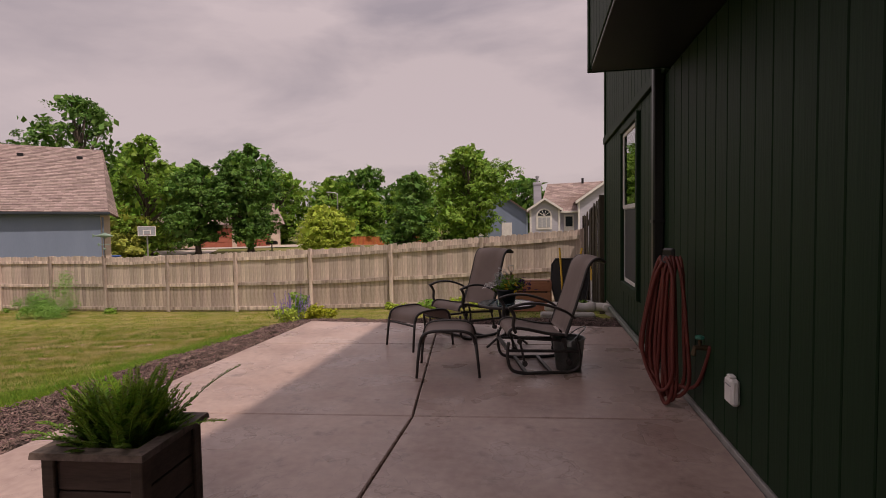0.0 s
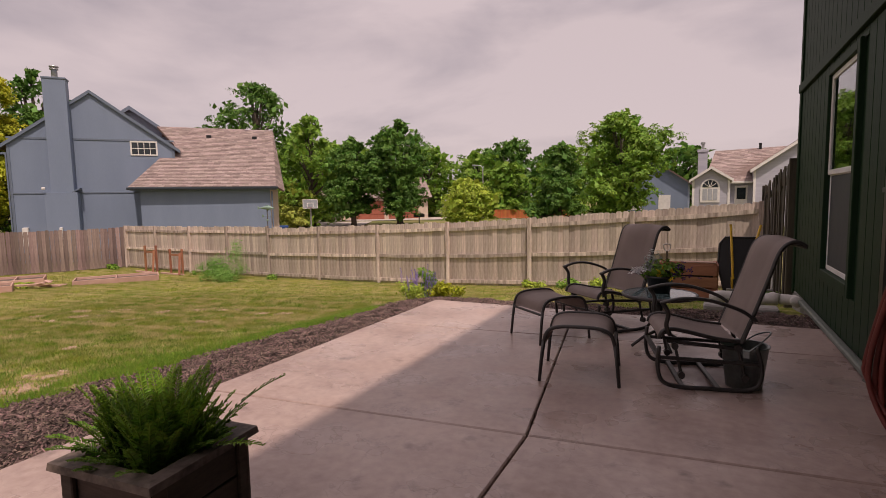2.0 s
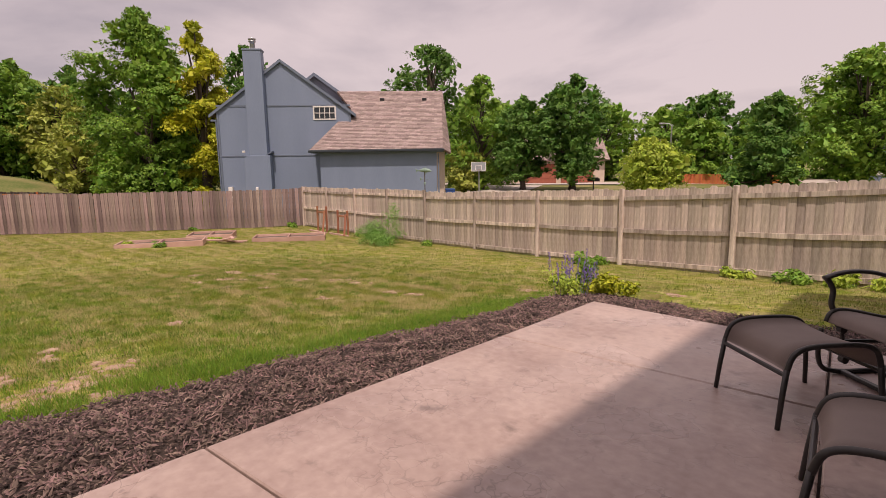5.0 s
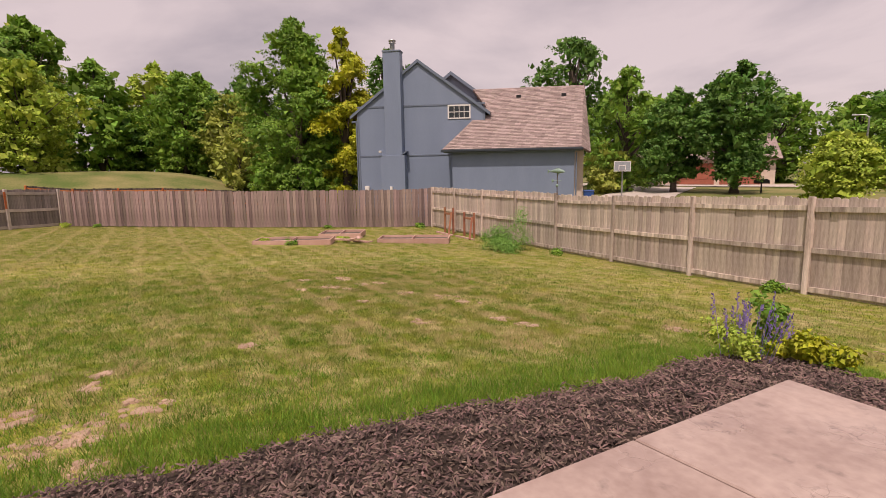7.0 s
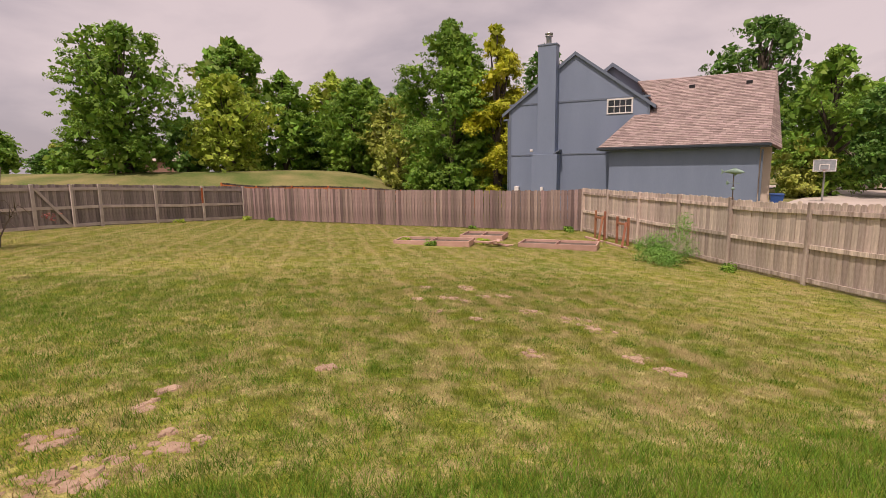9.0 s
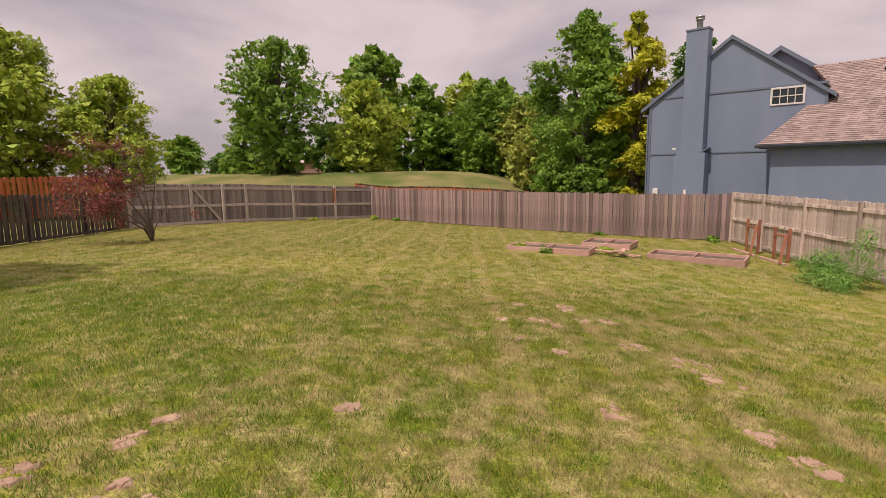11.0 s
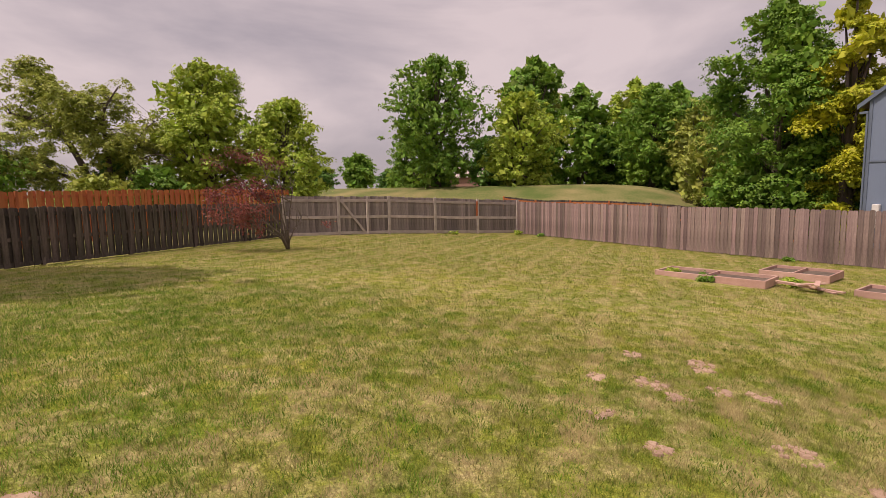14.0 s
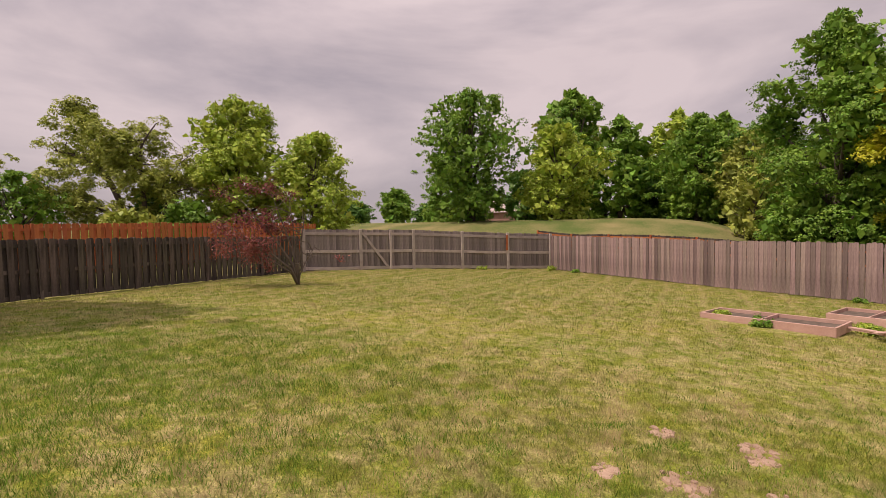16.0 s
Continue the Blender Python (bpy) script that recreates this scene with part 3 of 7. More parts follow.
window = tagged(new("window_1"), "tall white sash window in a dark green surround", "window", kind="structure")
fr = Build().box((1.055, 6.12, 0.44), (1.11, 6.2, 2.56), 0.005).box((1.055, 7.28, 0.44), (1.11, 7.36, 2.56), 0.005).box((1.055, 6.2, 2.48), (1.11, 7.28, 2.56), 0.005).box((1.055, 6.2, 0.44), (1.11, 7.28, 0.55), 0.005)
part("window_trim", fr, GREEN, window, "dark green trim boards")
for z0, z1, dx in ((0.55, 1.54, 0.02), (1.5, 2.48, 0.0)):
    fb = Build().box((1.085 + dx, 6.2, z0), (1.115 + dx, 6.25, z1), 0.004).box((1.085 + dx, 7.23, z0), (1.115 + dx, 7.28, z1), 0.004).box((1.085 + dx, 6.25, z0), (1.115 + dx, 7.23, z0 + 0.05), 0.004).box((1.085 + dx, 6.25, z1 - 0.05), (1.115 + dx, 7.23, z1), 0.004)
    part("window_frame", fb, WHITE, window, "white vinyl sash")
GLASS = glassmat("window_glass", (0.75, 0.85, 0.85))
for z0, z1, dx in ((0.6, 1.49, 0.02), (1.55, 2.43, 0.0)):
    p = part("pane", Build().box((1.096 + dx, 6.25, z0), (1.102 + dx, 7.23, z1)), GLASS, window, "clear glass pane")
part("insect_screen", Build().box((1.108, 6.25, 0.6), (1.112, 7.23, 1.5)), mat("screen_mesh", (0.02, 0.025, 0.03), (0.035, 0.04, 0.045), rough=0.6, bump=0.0), window, "dark insect screen over the lower sash")
part("room_wall", Build().box((2.2, 5.9, 0.2), (2.25, 7.6, 2.8)), mat("room_dark", (0.1, 0.11, 0.1), (0.14, 0.15, 0.13), rough=0.9), window, "dim room wall behind the glass")

# ---- neighbour houses ----
def shingles(th, name, a, b, c, d, material, tab=0.32, course=0.15, under=None):
    """A roof slope with eave a-b and ridge d-c, covered by staggered tabs."""
    a, b, c, d = [Vector(p) for p in (a, b, c, d)]
    nrm = (b - a).cross(d - a).normalized()
    if nrm.z < 0:
        nrm = -nrm
    k = Build()
    k.add([p - nrm * o for o in (0.02, 0.12) for p in (a, b, c, d)], [(0, 1, 2, 3), (7, 6, 5, 4)] + [(i, i + 4, (i + 1) % 4 + 4, (i + 1) % 4) for i in range(4)])
    base = part(name, k, under or SHINGLE_DARK, th, "brown shingle roof slope")
    rng = random.Random(int(a.x * 31 + b.y * 17))
    t = Build()
    n = max(2, int((d - a).length / course))
    for r in range(n):
        t0, t1 = r / n, (r + 1.15) / n
        t1 = min(t1, 1.0)
        l0, r0, l1, r1 = a.lerp(d, t0), b.lerp(c, t0), a.lerp(d, t1), b.lerp(c, t1)
        m = max(1, int((r0 - l0).length / tab))
        off = 0.5 * (r % 2)
        for j in range(-1, m + 1):
            s0, s1 = max(0.0, (j + off) / m), min(1.0, (j + off + 0.97) / m)
            if s1 - s0 < 0.01 / m:
                continue
            h = nrm * (0.01 + rng.uniform(0, 0.008))
            p0, p1, p2, p3 = l0.lerp(r0, s0), l0.lerp(r0, s1), l1.lerp(r1, s1), l1.lerp(r1, s0)
            t.add([p0 + h, p1 + h, p2 - nrm * 0.005, p3 - nrm * 0.005, p0 - nrm * 0.015, p1 - nrm * 0.015], [(0, 1, 2, 3), (4, 5, 1, 0)])
    ob = part("shingle_cover", t, material, base)
    ob["kind"] = "stuff"
    return base


SHINGLE_TAB = mat("roof_tabs", (0.27, 0.205, 0.19), (0.34, 0.27, 0.25), scale=7, rough=0.95, spec=0.15, bump=0.3, fine=25, vary=0.24, island=True)
PANE_DARK = mat("dark_pane", (0.015, 0.02, 0.025), (0.03, 0.04, 0.045), rough=0.08, bump=0.0)
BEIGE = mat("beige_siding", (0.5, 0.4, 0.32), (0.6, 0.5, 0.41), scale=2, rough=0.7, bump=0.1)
METAL = mat("grey_metal", (0.35, 0.35, 0.36), (0.5, 0.5, 0.5), rough=0.4, metal=0.8, bump=0.05)
BARREL = mat("blue_bin_plastic", (0.01, 0.06, 0.22), (0.015, 0.085, 0.3), rough=0.45, bump=0.03)

Z = 1.6
blue = thing("blue_house", (-31.7, 15.05, -Z), "blue-grey painted neighbour house with brown shingle roof and chimney", "house", turn=50.19)
part("gable_wall", Build().prism([(0, 0), (7.55, 0), (7.55, Z + 4.5), (3.72, Z + 7.3), (0, Z + 4.6)], 9.0), BLUE, blue)
part("garage_wall", Build().box((5.92, -1.72, 0), (12.45, 4.5, Z + 2.2)).box((12.45, -0.9, 0), (12.9, 4.5, Z + 2.2)), BLUE, blue)
part("garage_end_wall", Build().box((12.9, -0.85, 0), (12.98, 4.4, Z + 2.1)).box((12.5, -1.0, 0), (12.9, -0.9, Z + 2.1)), BEIGE, blue, "beige garage front return")
part("side_gable_wall", Build().prism([(1.9, 0), (8.6, 0), (8.6, Z + 4.6), (5.2, Z + 7.05), (1.9, Z + 4.6)], 7.0, pose(0, 3.0, 0)), BLUE, blue)
trim = Build().box((-0.02, -0.03, Z + 4.82), (7.57, -0.002, Z + 4.92), 0.005).box((-0.02, -0.03, Z + 2.0), (7.57, -0.002, Z + 2.08), 0.005).box((-0.03, -0.035, 0), (0.09, -0.002, Z + 4.6), 0.005).box((7.46, -0.035, Z + 3.0), (7.58, -0.002, Z + 4.5), 0.005)
part("belt_trim", trim, BLUE_DARK, blue, "horizontal and corner trim boards")
# roof slopes of the gable, with rake boards
for s in (-1, 1):
    u0 = 3.72 + s * 4.15
    shingles(blue, "main_roof", (u0, -0.1, Z + 4.36), (u0, 9.3, Z + 4.36), (3.72, 9.3, Z + 7.42), (3.72, -0.1, Z + 7.42), SHINGLE_TAB)
    part("rake_board", Build().add([(u0, -0.13, Z + 4.2), (3.72, -0.13, Z + 7.26), (3.72, -0.13, Z + 7.44), (u0, -0.13, Z + 4.38), (u0, -0.09, Z + 4.2), (3.72, -0.09, Z + 7.26), (3.72, -0.09, Z + 7.44), (u0, -0.09, Z + 4.38)], [(0, 1, 2, 3), (7, 6, 5, 4), (0, 4, 5, 1), (2, 6, 7, 3), (0, 3, 7, 4), (1, 5, 6, 2)]), BLUE_DARK, blue, "blue rake board")
    part("soffit_board", Build().add([(u0, -0.09, Z + 4.21), (u0, 0, Z + 4.21), (3.72, 0, Z + 7.27), (3.72, -0.09, Z + 7.27)], [(0, 1, 2, 3)]), BLUE_DARK, blue)
    v0 = 5.2 + s * 3.6
    shingles(blue, "side_roof", (v0, 2.7, Z + 4.5), (v0, 10, Z + 4.5), (5.2, 10, Z + 7.15), (5.2, 2.7, Z + 7.15), SHINGLE_TAB)
    part("rake_board", Build().add([(v0, 2.66, Z + 4.3), (5.2, 2.66, Z + 6.95), (5.2, 2.66, Z + 7.17), (v0, 2.66, Z + 4.52), (v0, 2.7, Z + 4.3), (5.2, 2.7, Z + 6.95), (5.2, 2.7, Z + 7.17), (v0, 2.7, Z + 4.52)], [(0, 1, 2, 3), (7, 6, 5, 4), (0, 4, 5, 1), (2, 6, 7, 3), (0, 3, 7, 4), (1, 5, 6, 2)]), BLUE_DARK, blue)
# garage roof: front slope with a hip on the house side
sl = 0.82
A, Bq, C, D = (5.42, -2.05, Z + 2.27), (12.78, -2.05, Z + 2.27), (13.2, 2.5, Z + 6.0), (8.6, 2.5, Z + 6.0)
shingles(blue, "garage_roof", A, Bq, C, D, SHINGLE_TAB)
shingles(blue, "garage_roof", (5.42, -2.05, Z + 2.27), (5.42, 0.0, Z + 2.27), (7.47, 0.0, Z + 3.95), (7.46, -0.01, Z + 3.95), SHINGLE_TAB)
shingles(blue, "garage_roof", (12.78, -2.05, Z + 2.27), (13.3, -1.5, Z + 2.0), (13.21, 2.5, Z + 6.0), (13.2, 2.49, Z + 6.0), SHINGLE_TAB)
shingles(blue, "garage_roof", (5.2, 7.2, Z + 2.15), (13.2, 7.2, Z + 2.15), (13.2, 2.52, Z + 6.0), (7.0, 2.52, Z + 6.0), SHINGLE_TAB, tab=0.6, course=0.3)
shingles(blue, "garage_roof", (7.55, 1.0, Z + 4.77), (7.57, 1.02, Z + 4.78), (8.6, 2.5, Z + 6.0), (6.6, 2.5, Z + 6.0), SHINGLE_TAB)
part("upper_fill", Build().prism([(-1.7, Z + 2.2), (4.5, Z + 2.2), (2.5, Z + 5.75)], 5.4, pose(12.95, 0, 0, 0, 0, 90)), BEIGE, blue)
part("gutter", Build().box((5.35, -2.16, Z + 2.12), (12.85, -2.04, Z + 2.25), 0.02), mat("gutter_dark", (0.02, 0.03, 0.04), (0.035, 0.045, 0.055), rough=0.4), blue, "dark gutter along the garage eave")
part("fascia", Build().box((5.5, -2.04, Z + 2.08), (12.7, -1.73, Z + 2.14)), BLUE_DARK, blue)
part("downspout", Build().box((12.5, -1.8, 0.0), (12.58, -1.73, Z + 2.0), 0.01), BLUE_DARK, blue)
part("downspout", Build().box((-0.1, -0.1, 0.0), (-0.03, -0.03, Z + 4.0), 0.01).box((-0.35, -0.1, Z + 4.0), (-0.03, -0.03, Z + 4.1), 0.01), BLUE_DARK, blue)
for u, v in ((9.4, 1.75), (12.0, 1.75)):
    part("roof_vent", Build().box((u - 0.14, v - 0.12, Z + 2.27 + sl * (v + 2.05) - 0.1), (u + 0.14, v + 0.12, Z + 2.27 + sl * (v + 2.05) + 0.09), 0.02), BLACK, blue, "black roof vent")
chim = part("chimney", Build().box((1.8, -0.55, Z + 2.05), (2.8, 0.1, Z + 7.85), 0.01).box((1.5, -0.6, 0), (2.95, 0.1, Z + 2.05), 0.01), BLUE, blue, "blue boxed chimney")
part("chimney_cap", Build().box((1.77, -0.58, Z + 7.81), (2.83, 0.13, Z + 7.9), 0.01), BLUE_DARK, chim)
part("flue", Build().lathe([(0.14, 0), (0.14, 0.42), (0.2, 0.42), (0.2, 0.47), (0.15, 0.47), (0.15, 0.53), (0.21, 0.53), (0.21, 0.6), (0.0, 0.64)], 14, pose(2.3, -0.22, Z + 7.9)), METAL, chim, "pale metal flue with cap", smooth=True)
part("chimney_shoulder", Build().prism([(0, 0), (0.34, 0.2), (0.34, 0.27), (0, 0.07)], 0.6, pose(2.72, -0.6, Z + 2.02) @ pose(0, 0, 0)), BLUE_DARK, chim)
part("floodlight", Build().box((1.45, -0.75, Z + 2.2), (1.6, -0.6, Z + 2.32), 0.02), WHITE, blue)
win = part("window", Build().box((5.42, -0.04, Z + 4.05), (6.74, 0.02, Z + 4.12), 0.005).box((5.42, -0.04, Z + 4.76), (6.74, 0.02, Z + 4.84), 0.005).box((5.42, -0.04, Z + 4.12), (5.5, 0.02, Z + 4.76), 0.005).box((6.66, -0.04, Z + 4.12), (6.74, 0.02, Z + 4.76), 0.005), WHITE, blue, "white grid window")
part("muntin", Build().box((5.5, -0.035, Z + 4.42), (6.66, -0.01, Z + 4.46)).box((5.78, -0.035, Z + 4.12), (5.81, -0.01, Z + 4.76)).box((6.07, -0.035, Z + 4.12), (6.1, -0.01, Z + 4.76)).box((6.36, -0.035, Z + 4.12), (6.39, -0.01, Z + 4.76)), WHITE, win)
for i in range(4):
    for j in range(2):
        part("pane", Build().box((5.5 + i * 0.29, -0.009, Z + 4.12 + j * 0.33), (5.78 + i * 0.29, -0.002, Z + 4.42 + j * 0.33)), PANE_DARK, win, "dark window pane")
part("meter_box", Build().box((0.35, -0.2, 0.9), (0.62, -0.002, Z + 0.28), 0.03), WHITE, blue, "white utility box")
part("meter_box", Build().box((2.05, -0.7, 0.9), (2.2, -0.6, Z + 0.25), 0.02), WHITE, blue)

grey = thing("grey_house", (0.5, 42.7, -0.9), "pale grey house with brown roof and arched window", "house")
G = 0.9
PALE = mat("pale_grey_siding", (0.36, 0.36, 0.43), (0.45, 0.45, 0.52), scale=2, rough=0.7, bump=0.1, stretch=(0.3, 1, 4))
part("front_gable_wall", Build().prism([(-1.25, 0), (1.05, 0), (1.05, G + 2.45), (0, G + 3.15), (-1.25, G + 2.45)], 4.0), PALE, grey)
part("main_wall", Build().box((-1.0, 0.8, 0), (12, 9, G + 2.3)), PALE, grey)
part("wing_wall", Build().prism([(2.5, 0), (9.0, 0), (9.0, G + 3.1), (5.75, G + 5.3), (2.5, G + 3.1)], 5.0, pose(0, -0.4, 0)), PALE, grey)
shingles(grey, "main_roof", (-0.6, 0.4, G + 2.2), (11.5, 0.4, G + 2.2), (11.0, 4.8, G + 5.0), (0.2, 4.8, G + 4.75), SHINGLE_TAB, tab=0.45, course=0.22)
shingles(grey, "main_roof", (-0.6, 9.2, G + 2.2), (11.5, 9.2, G + 2.2), (11.0, 4.8, G + 5.0), (0.2, 4.8, G + 4.75), SHINGLE_TAB, tab=0.9, course=0.5)
for s in (-1, 1):
    e = -0.1 + s * 1.4
    shingles(grey, "porch_roof", (e, -0.3, G + 2.4), (e, 2.5, G + 2.4), (-0.1, 2.5, G + 3.3), (-0.1, -0.3, G + 3.3), SHINGLE_TAB, tab=0.45, course=0.22)
    part("rake_board", Build().add([(e, -0.34, G + 2.22), (-0.1, -0.34, G + 3.14), (-0.1, -0.34, G + 3.33), (e, -0.34, G + 2.42), (e, -0.3, G + 2.22), (-0.1, -0.3, G + 3.14), (-0.1, -0.3, G + 3.33), (e, -0.3, G + 2.42)], [(0, 1, 2, 3), (7, 6, 5, 4), (0, 4, 5, 1), (2, 6, 7, 3), (0, 3, 7, 4), (1, 5, 6, 2)]), WHITE, grey, "white rake board")
    e = 5.75 + s * 3.5
    shingles(grey, "wing_roof", (e, -0.7, G + 2.95), (e, 5, G + 2.95), (5.75, 5, G + 5.4), (5.75, -0.7, G + 5.4), SHINGLE_TAB, tab=0.45, course=0.22)
    part("rake_board", Build().add([(e, -0.75, G + 2.75), (5.75, -0.75, G + 5.2), (5.75, -0.75, G + 5.42), (e, -0.75, G + 2.97), (e, -0.7, G + 2.75), (5.75, -0.7, G + 5.2), (5.75, -0.7, G + 5.42), (e, -0.7, G + 2.97)], [(0, 1, 2, 3), (7, 6, 5, 4), (0, 4, 5, 1), (2, 6, 7, 3), (0, 3, 7, 4), (1, 5, 6, 2)]), WHITE, grey)
for lo, hi in (((-1.3, -0.05, 0), (-1.15, 0.05, G + 2.4)), ((0.95, -0.05, 0), (1.1, 0.05, G + 2.4)), ((2.45, -0.46, 0), (2.6, -0.36, G + 3.0)), ((1.1, 0.3, G + 2.1), (2.6, 0.42, G + 2.25))):
    part("corner_board", Build().box(lo, hi, 0.01), WHITE, grey, "white trim board")
arch = [(-0.5, 0.0), (0.5, 0.0)] + [(0.5 * math.cos(a * math.pi / 10), 0.95 + 0.5 * math.sin(a * math.pi / 10)) for a in range(11)]
arch_o = [(-0.62, -0.1), (0.62, -0.1)] + [(0.62 * math.cos(a * math.pi / 10), 0.95 + 0.62 * math.sin(a * math.pi / 10)) for a in range(11)]
aw = part("arched_window", Build().prism(arch_o, 0.05, pose(-0.15, -0.06, G + 0.9)), WHITE, grey, "white arched window surround")
part("pane", Build().prism([(x, z) for x, z in arch if z >= 0.9][0:], 0.03, pose(-0.15, -0.085, G + 0.93)), PANE_DARK, aw, "dark arched pane")
for i in range(3):
    part("pane", Build().box((-0.62 + i * 0.33, -0.075, G + 0.95), (-0.34 + i * 0.33, -0.062, G + 1.75)), mat("blind_pane", (0.3, 0.32, 0.36), (0.42, 0.44, 0.47), rough=0.2, bump=0.0), aw, "pane with pale blind")
for a in (36, 72, 108, 144):
    part("muntin", Build().tube([(-0.15, -0.09, G + 1.86), (-0.15 + 0.5 * math.cos(radians(a)), -0.09, G + 1.86 + 0.5 * math.sin(radians(a)))], 0.018, 5), WHITE, aw)
dw = part("back_door", Build().box((1.42, 0.73, 0), (2.22, 0.8, G + 1.95), 0.01), WHITE, grey, "white back door with dark pane")
part("pane", Build().box((1.55, 0.71, G + 1.0), (2.1, 0.728, G + 1.8)), PANE_DARK, dw)
ww = part("window", Build().box((4.4, -0.46, G + 1.1), (5.6, -0.4, G + 2.6), 0.01), WHITE, grey, "white framed window")
part("pane", Build().box((4.5, -0.48, G + 1.2), (5.5, -0.462, G + 2.5)), PANE_DARK, ww)
ch = part("chimney", Build().box((-1.0, 2.6, G), (-0.35, 3.3, G + 4.75), 0.02).box((-1.06, 2.54, G + 4.55), (-0.29, 3.36, G + 4.75), 0.02), PALE, grey, "pale boxed chimney")
part("flue", Build().lathe([(0.1, 0), (0.1, 0.4), (0.16, 0.4), (0.16, 0.55), (0, 0.6)], 10, pose(-0.68, 2.95, G + 4.75)), METAL, ch)
part("roof_vent", Build().tube([(3.2, 4.6, G + 4.7), (3.2, 4.6, G + 5.15)], 0.1, 8), BLACK, grey)

far2 = thing("far_house", (-4.5, 52.0, -0.9), "distant slate-blue house with brown roof behind trees", "house")
part("wall", Build().prism([(-2.5, 0), (3.2, 0), (3.2, 3.4), (0.3, 5.4), (-2.5, 3.4)], 7.0), BLUE, far2)
for s in (-1, 1):
    shingles(far2, "roof_slope", (0.35 + s * 3.3, -0.4, 3.2), (0.35 + s * 3.3, 7.4, 3.2), (0.35, 7.4, 5.5), (0.35, -0.4, 5.5), SHINGLE_TAB, tab=0.9, course=0.4)
part("window", Build().box((-1.6, -0.05, 1.0), (-0.6, 0.0, 2.3), 0.01), WHITE, far2, "white framed window")
part("window", Build().box((0.8, -0.05, 1.0), (1.8, 0.0, 2.3), 0.01), WHITE, far2, "white framed window")

tan = thing("tan_house", (-36.0, 53.5, -0.9), "beige house with brick-red garage doors across the street", "house", turn=34.0)
part("wall", Build().box((-5.5, 0, 0), (7, 7, 2.7)).prism([(-5.5, 2.7), (-0.5, 2.7), (-3, 4.4)], 6.0), BEIGE, tan)
part("porch_wall", Build().box((-4.9, -1.2, 0), (-3.2, 0.0, 3.0), 0.02), BEIGE, tan)
REDDOOR = mat("brick_red_paint", (0.3, 0.085, 0.05), (0.38, 0.12, 0.075), scale=3, rough=0.6, bump=0.1)
for u in (-1.9, 2.2):
    gd = part("garage_door", Build().box((u, -0.05, 0), (u + 3.6, -0.0, 2.2), 0.01), REDDOOR, tan, "brick-red garage door")
    for k in range(4):
        part("door_panel", Build().box((u + 0.08, -0.08, 0.06 + k * 0.54), (u + 3.52, -0.051, 0.54 + k * 0.54), 0.015), REDDOOR, gd)
shingles(tan, "roof_slope", (-6, -0.6, 2.6), (7.5, -0.6, 2.6), (7.0, 4, 5.2), (-5.5, 4, 5.2), SHINGLE_TAB, tab=0.9, course=0.4)
part("window", Build().box((-4.5, -1.25, 1.0), (-3.6, -1.2, 2.1), 0.01), PANE_DARK, tan, "dark window")

ranch = thing("ranch_house", (-109.0, -30.0, 1.0), "distant low brick house with pale roof", "house", turn=75.0)
part("wall", Build().box((-6, 0, -1), (10, 8, 2.6)), mat("brick_far", (0.24, 0.13, 0.1), (0.32, 0.19, 0.15), scale=3, rough=0.9), ranch)
shingles(ranch, "roof_slope", (-6.6, -0.6, 2.5), (10.6, -0.6, 2.5), (9, 4, 5.2), (-5, 4, 5.2), mat("roof_pale", (0.4, 0.32, 0.29), (0.5, 0.41, 0.38), rough=0.9), tab=1.2, course=0.6)
part("window", Build().box((-3, -0.05, 0.6), (-1, 0.0, 1.9), 0.02), PANE_DARK, ranch)

# ---- street ----
PAVE = mat("street_concrete", (0.42, 0.36, 0.32), (0.54, 0.47, 0.42), scale=0.4, rough=0.85, bump=0.1, fine=4)


def ribbon(name, pts, w, label, lift=0.05, category="road"):
    b = Build()
    P = [Vector(p) for p in pts]
    for i, p in enumerate(P):
        d = (P[min(i + 1, len(P) - 1)] - P[max(i - 1, 0)]).normalized()
        s = Vector((-d.y, d.x))
        for k in (-1, 1):
            q = p + s * w / 2 * k
            b.v.append((q.x, q.y, gh(q.x, q.y) + lift))
    n = len(P)
    b.f += [(2 * i, 2 * i + 1, 2 * i + 3, 2 * i + 2) for i in range(n - 1)]
    return tagged(part(name, b, PAVE), label, category, kind="structure")


ribbon("road", [(-60 + 4.5 * i, 40.5 + 1.9 * i + 0.05 * i * i) for i in range(22)], 8.0, "pale concrete street with gentle bend")
ribbon("driveway", [(-21.0, 24.0), (-25.0, 30.0), (-29.0, 36.5), (-34.0, 46.0)], 5.5, "pale concrete driveway beside the blue house", lift=0.06, category="driveway")
ribbon("driveway", [(-29.5, 51.0), (-33.5, 57.0)], 8.0, "pale concrete driveway of the tan house", lift=0.06, category="driveway")

hoop = thing("basketball_hoop", (-29.4, 35.1, gh(-29.4, 35.1)), "portable basketball hoop with clear backboard on a pole", "basketball hoop", turn=38)
hz = 1.55 - gh(-29.4, 35.1)
part("pole", Build().tube([(0, 0, 0), (0, 0, hz - 0.6), (0, -0.35, hz - 0.3)], 0.06, 10), METAL, hoop, "grey steel pole")
bb = part("backboard_frame", Build().box((-0.6, -0.42, hz - 0.74), (0.6, -0.38, hz - 0.69), 0.005).box((-0.6, -0.42, hz - 0.04), (0.6, -0.38, hz), 0.005).box((-0.6, -0.42, hz - 0.69), (-0.55, -0.38, hz - 0.04), 0.005).box((0.55, -0.42, hz - 0.69), (0.6, -0.38, hz - 0.04), 0.005), WHITE, hoop, "white backboard frame")
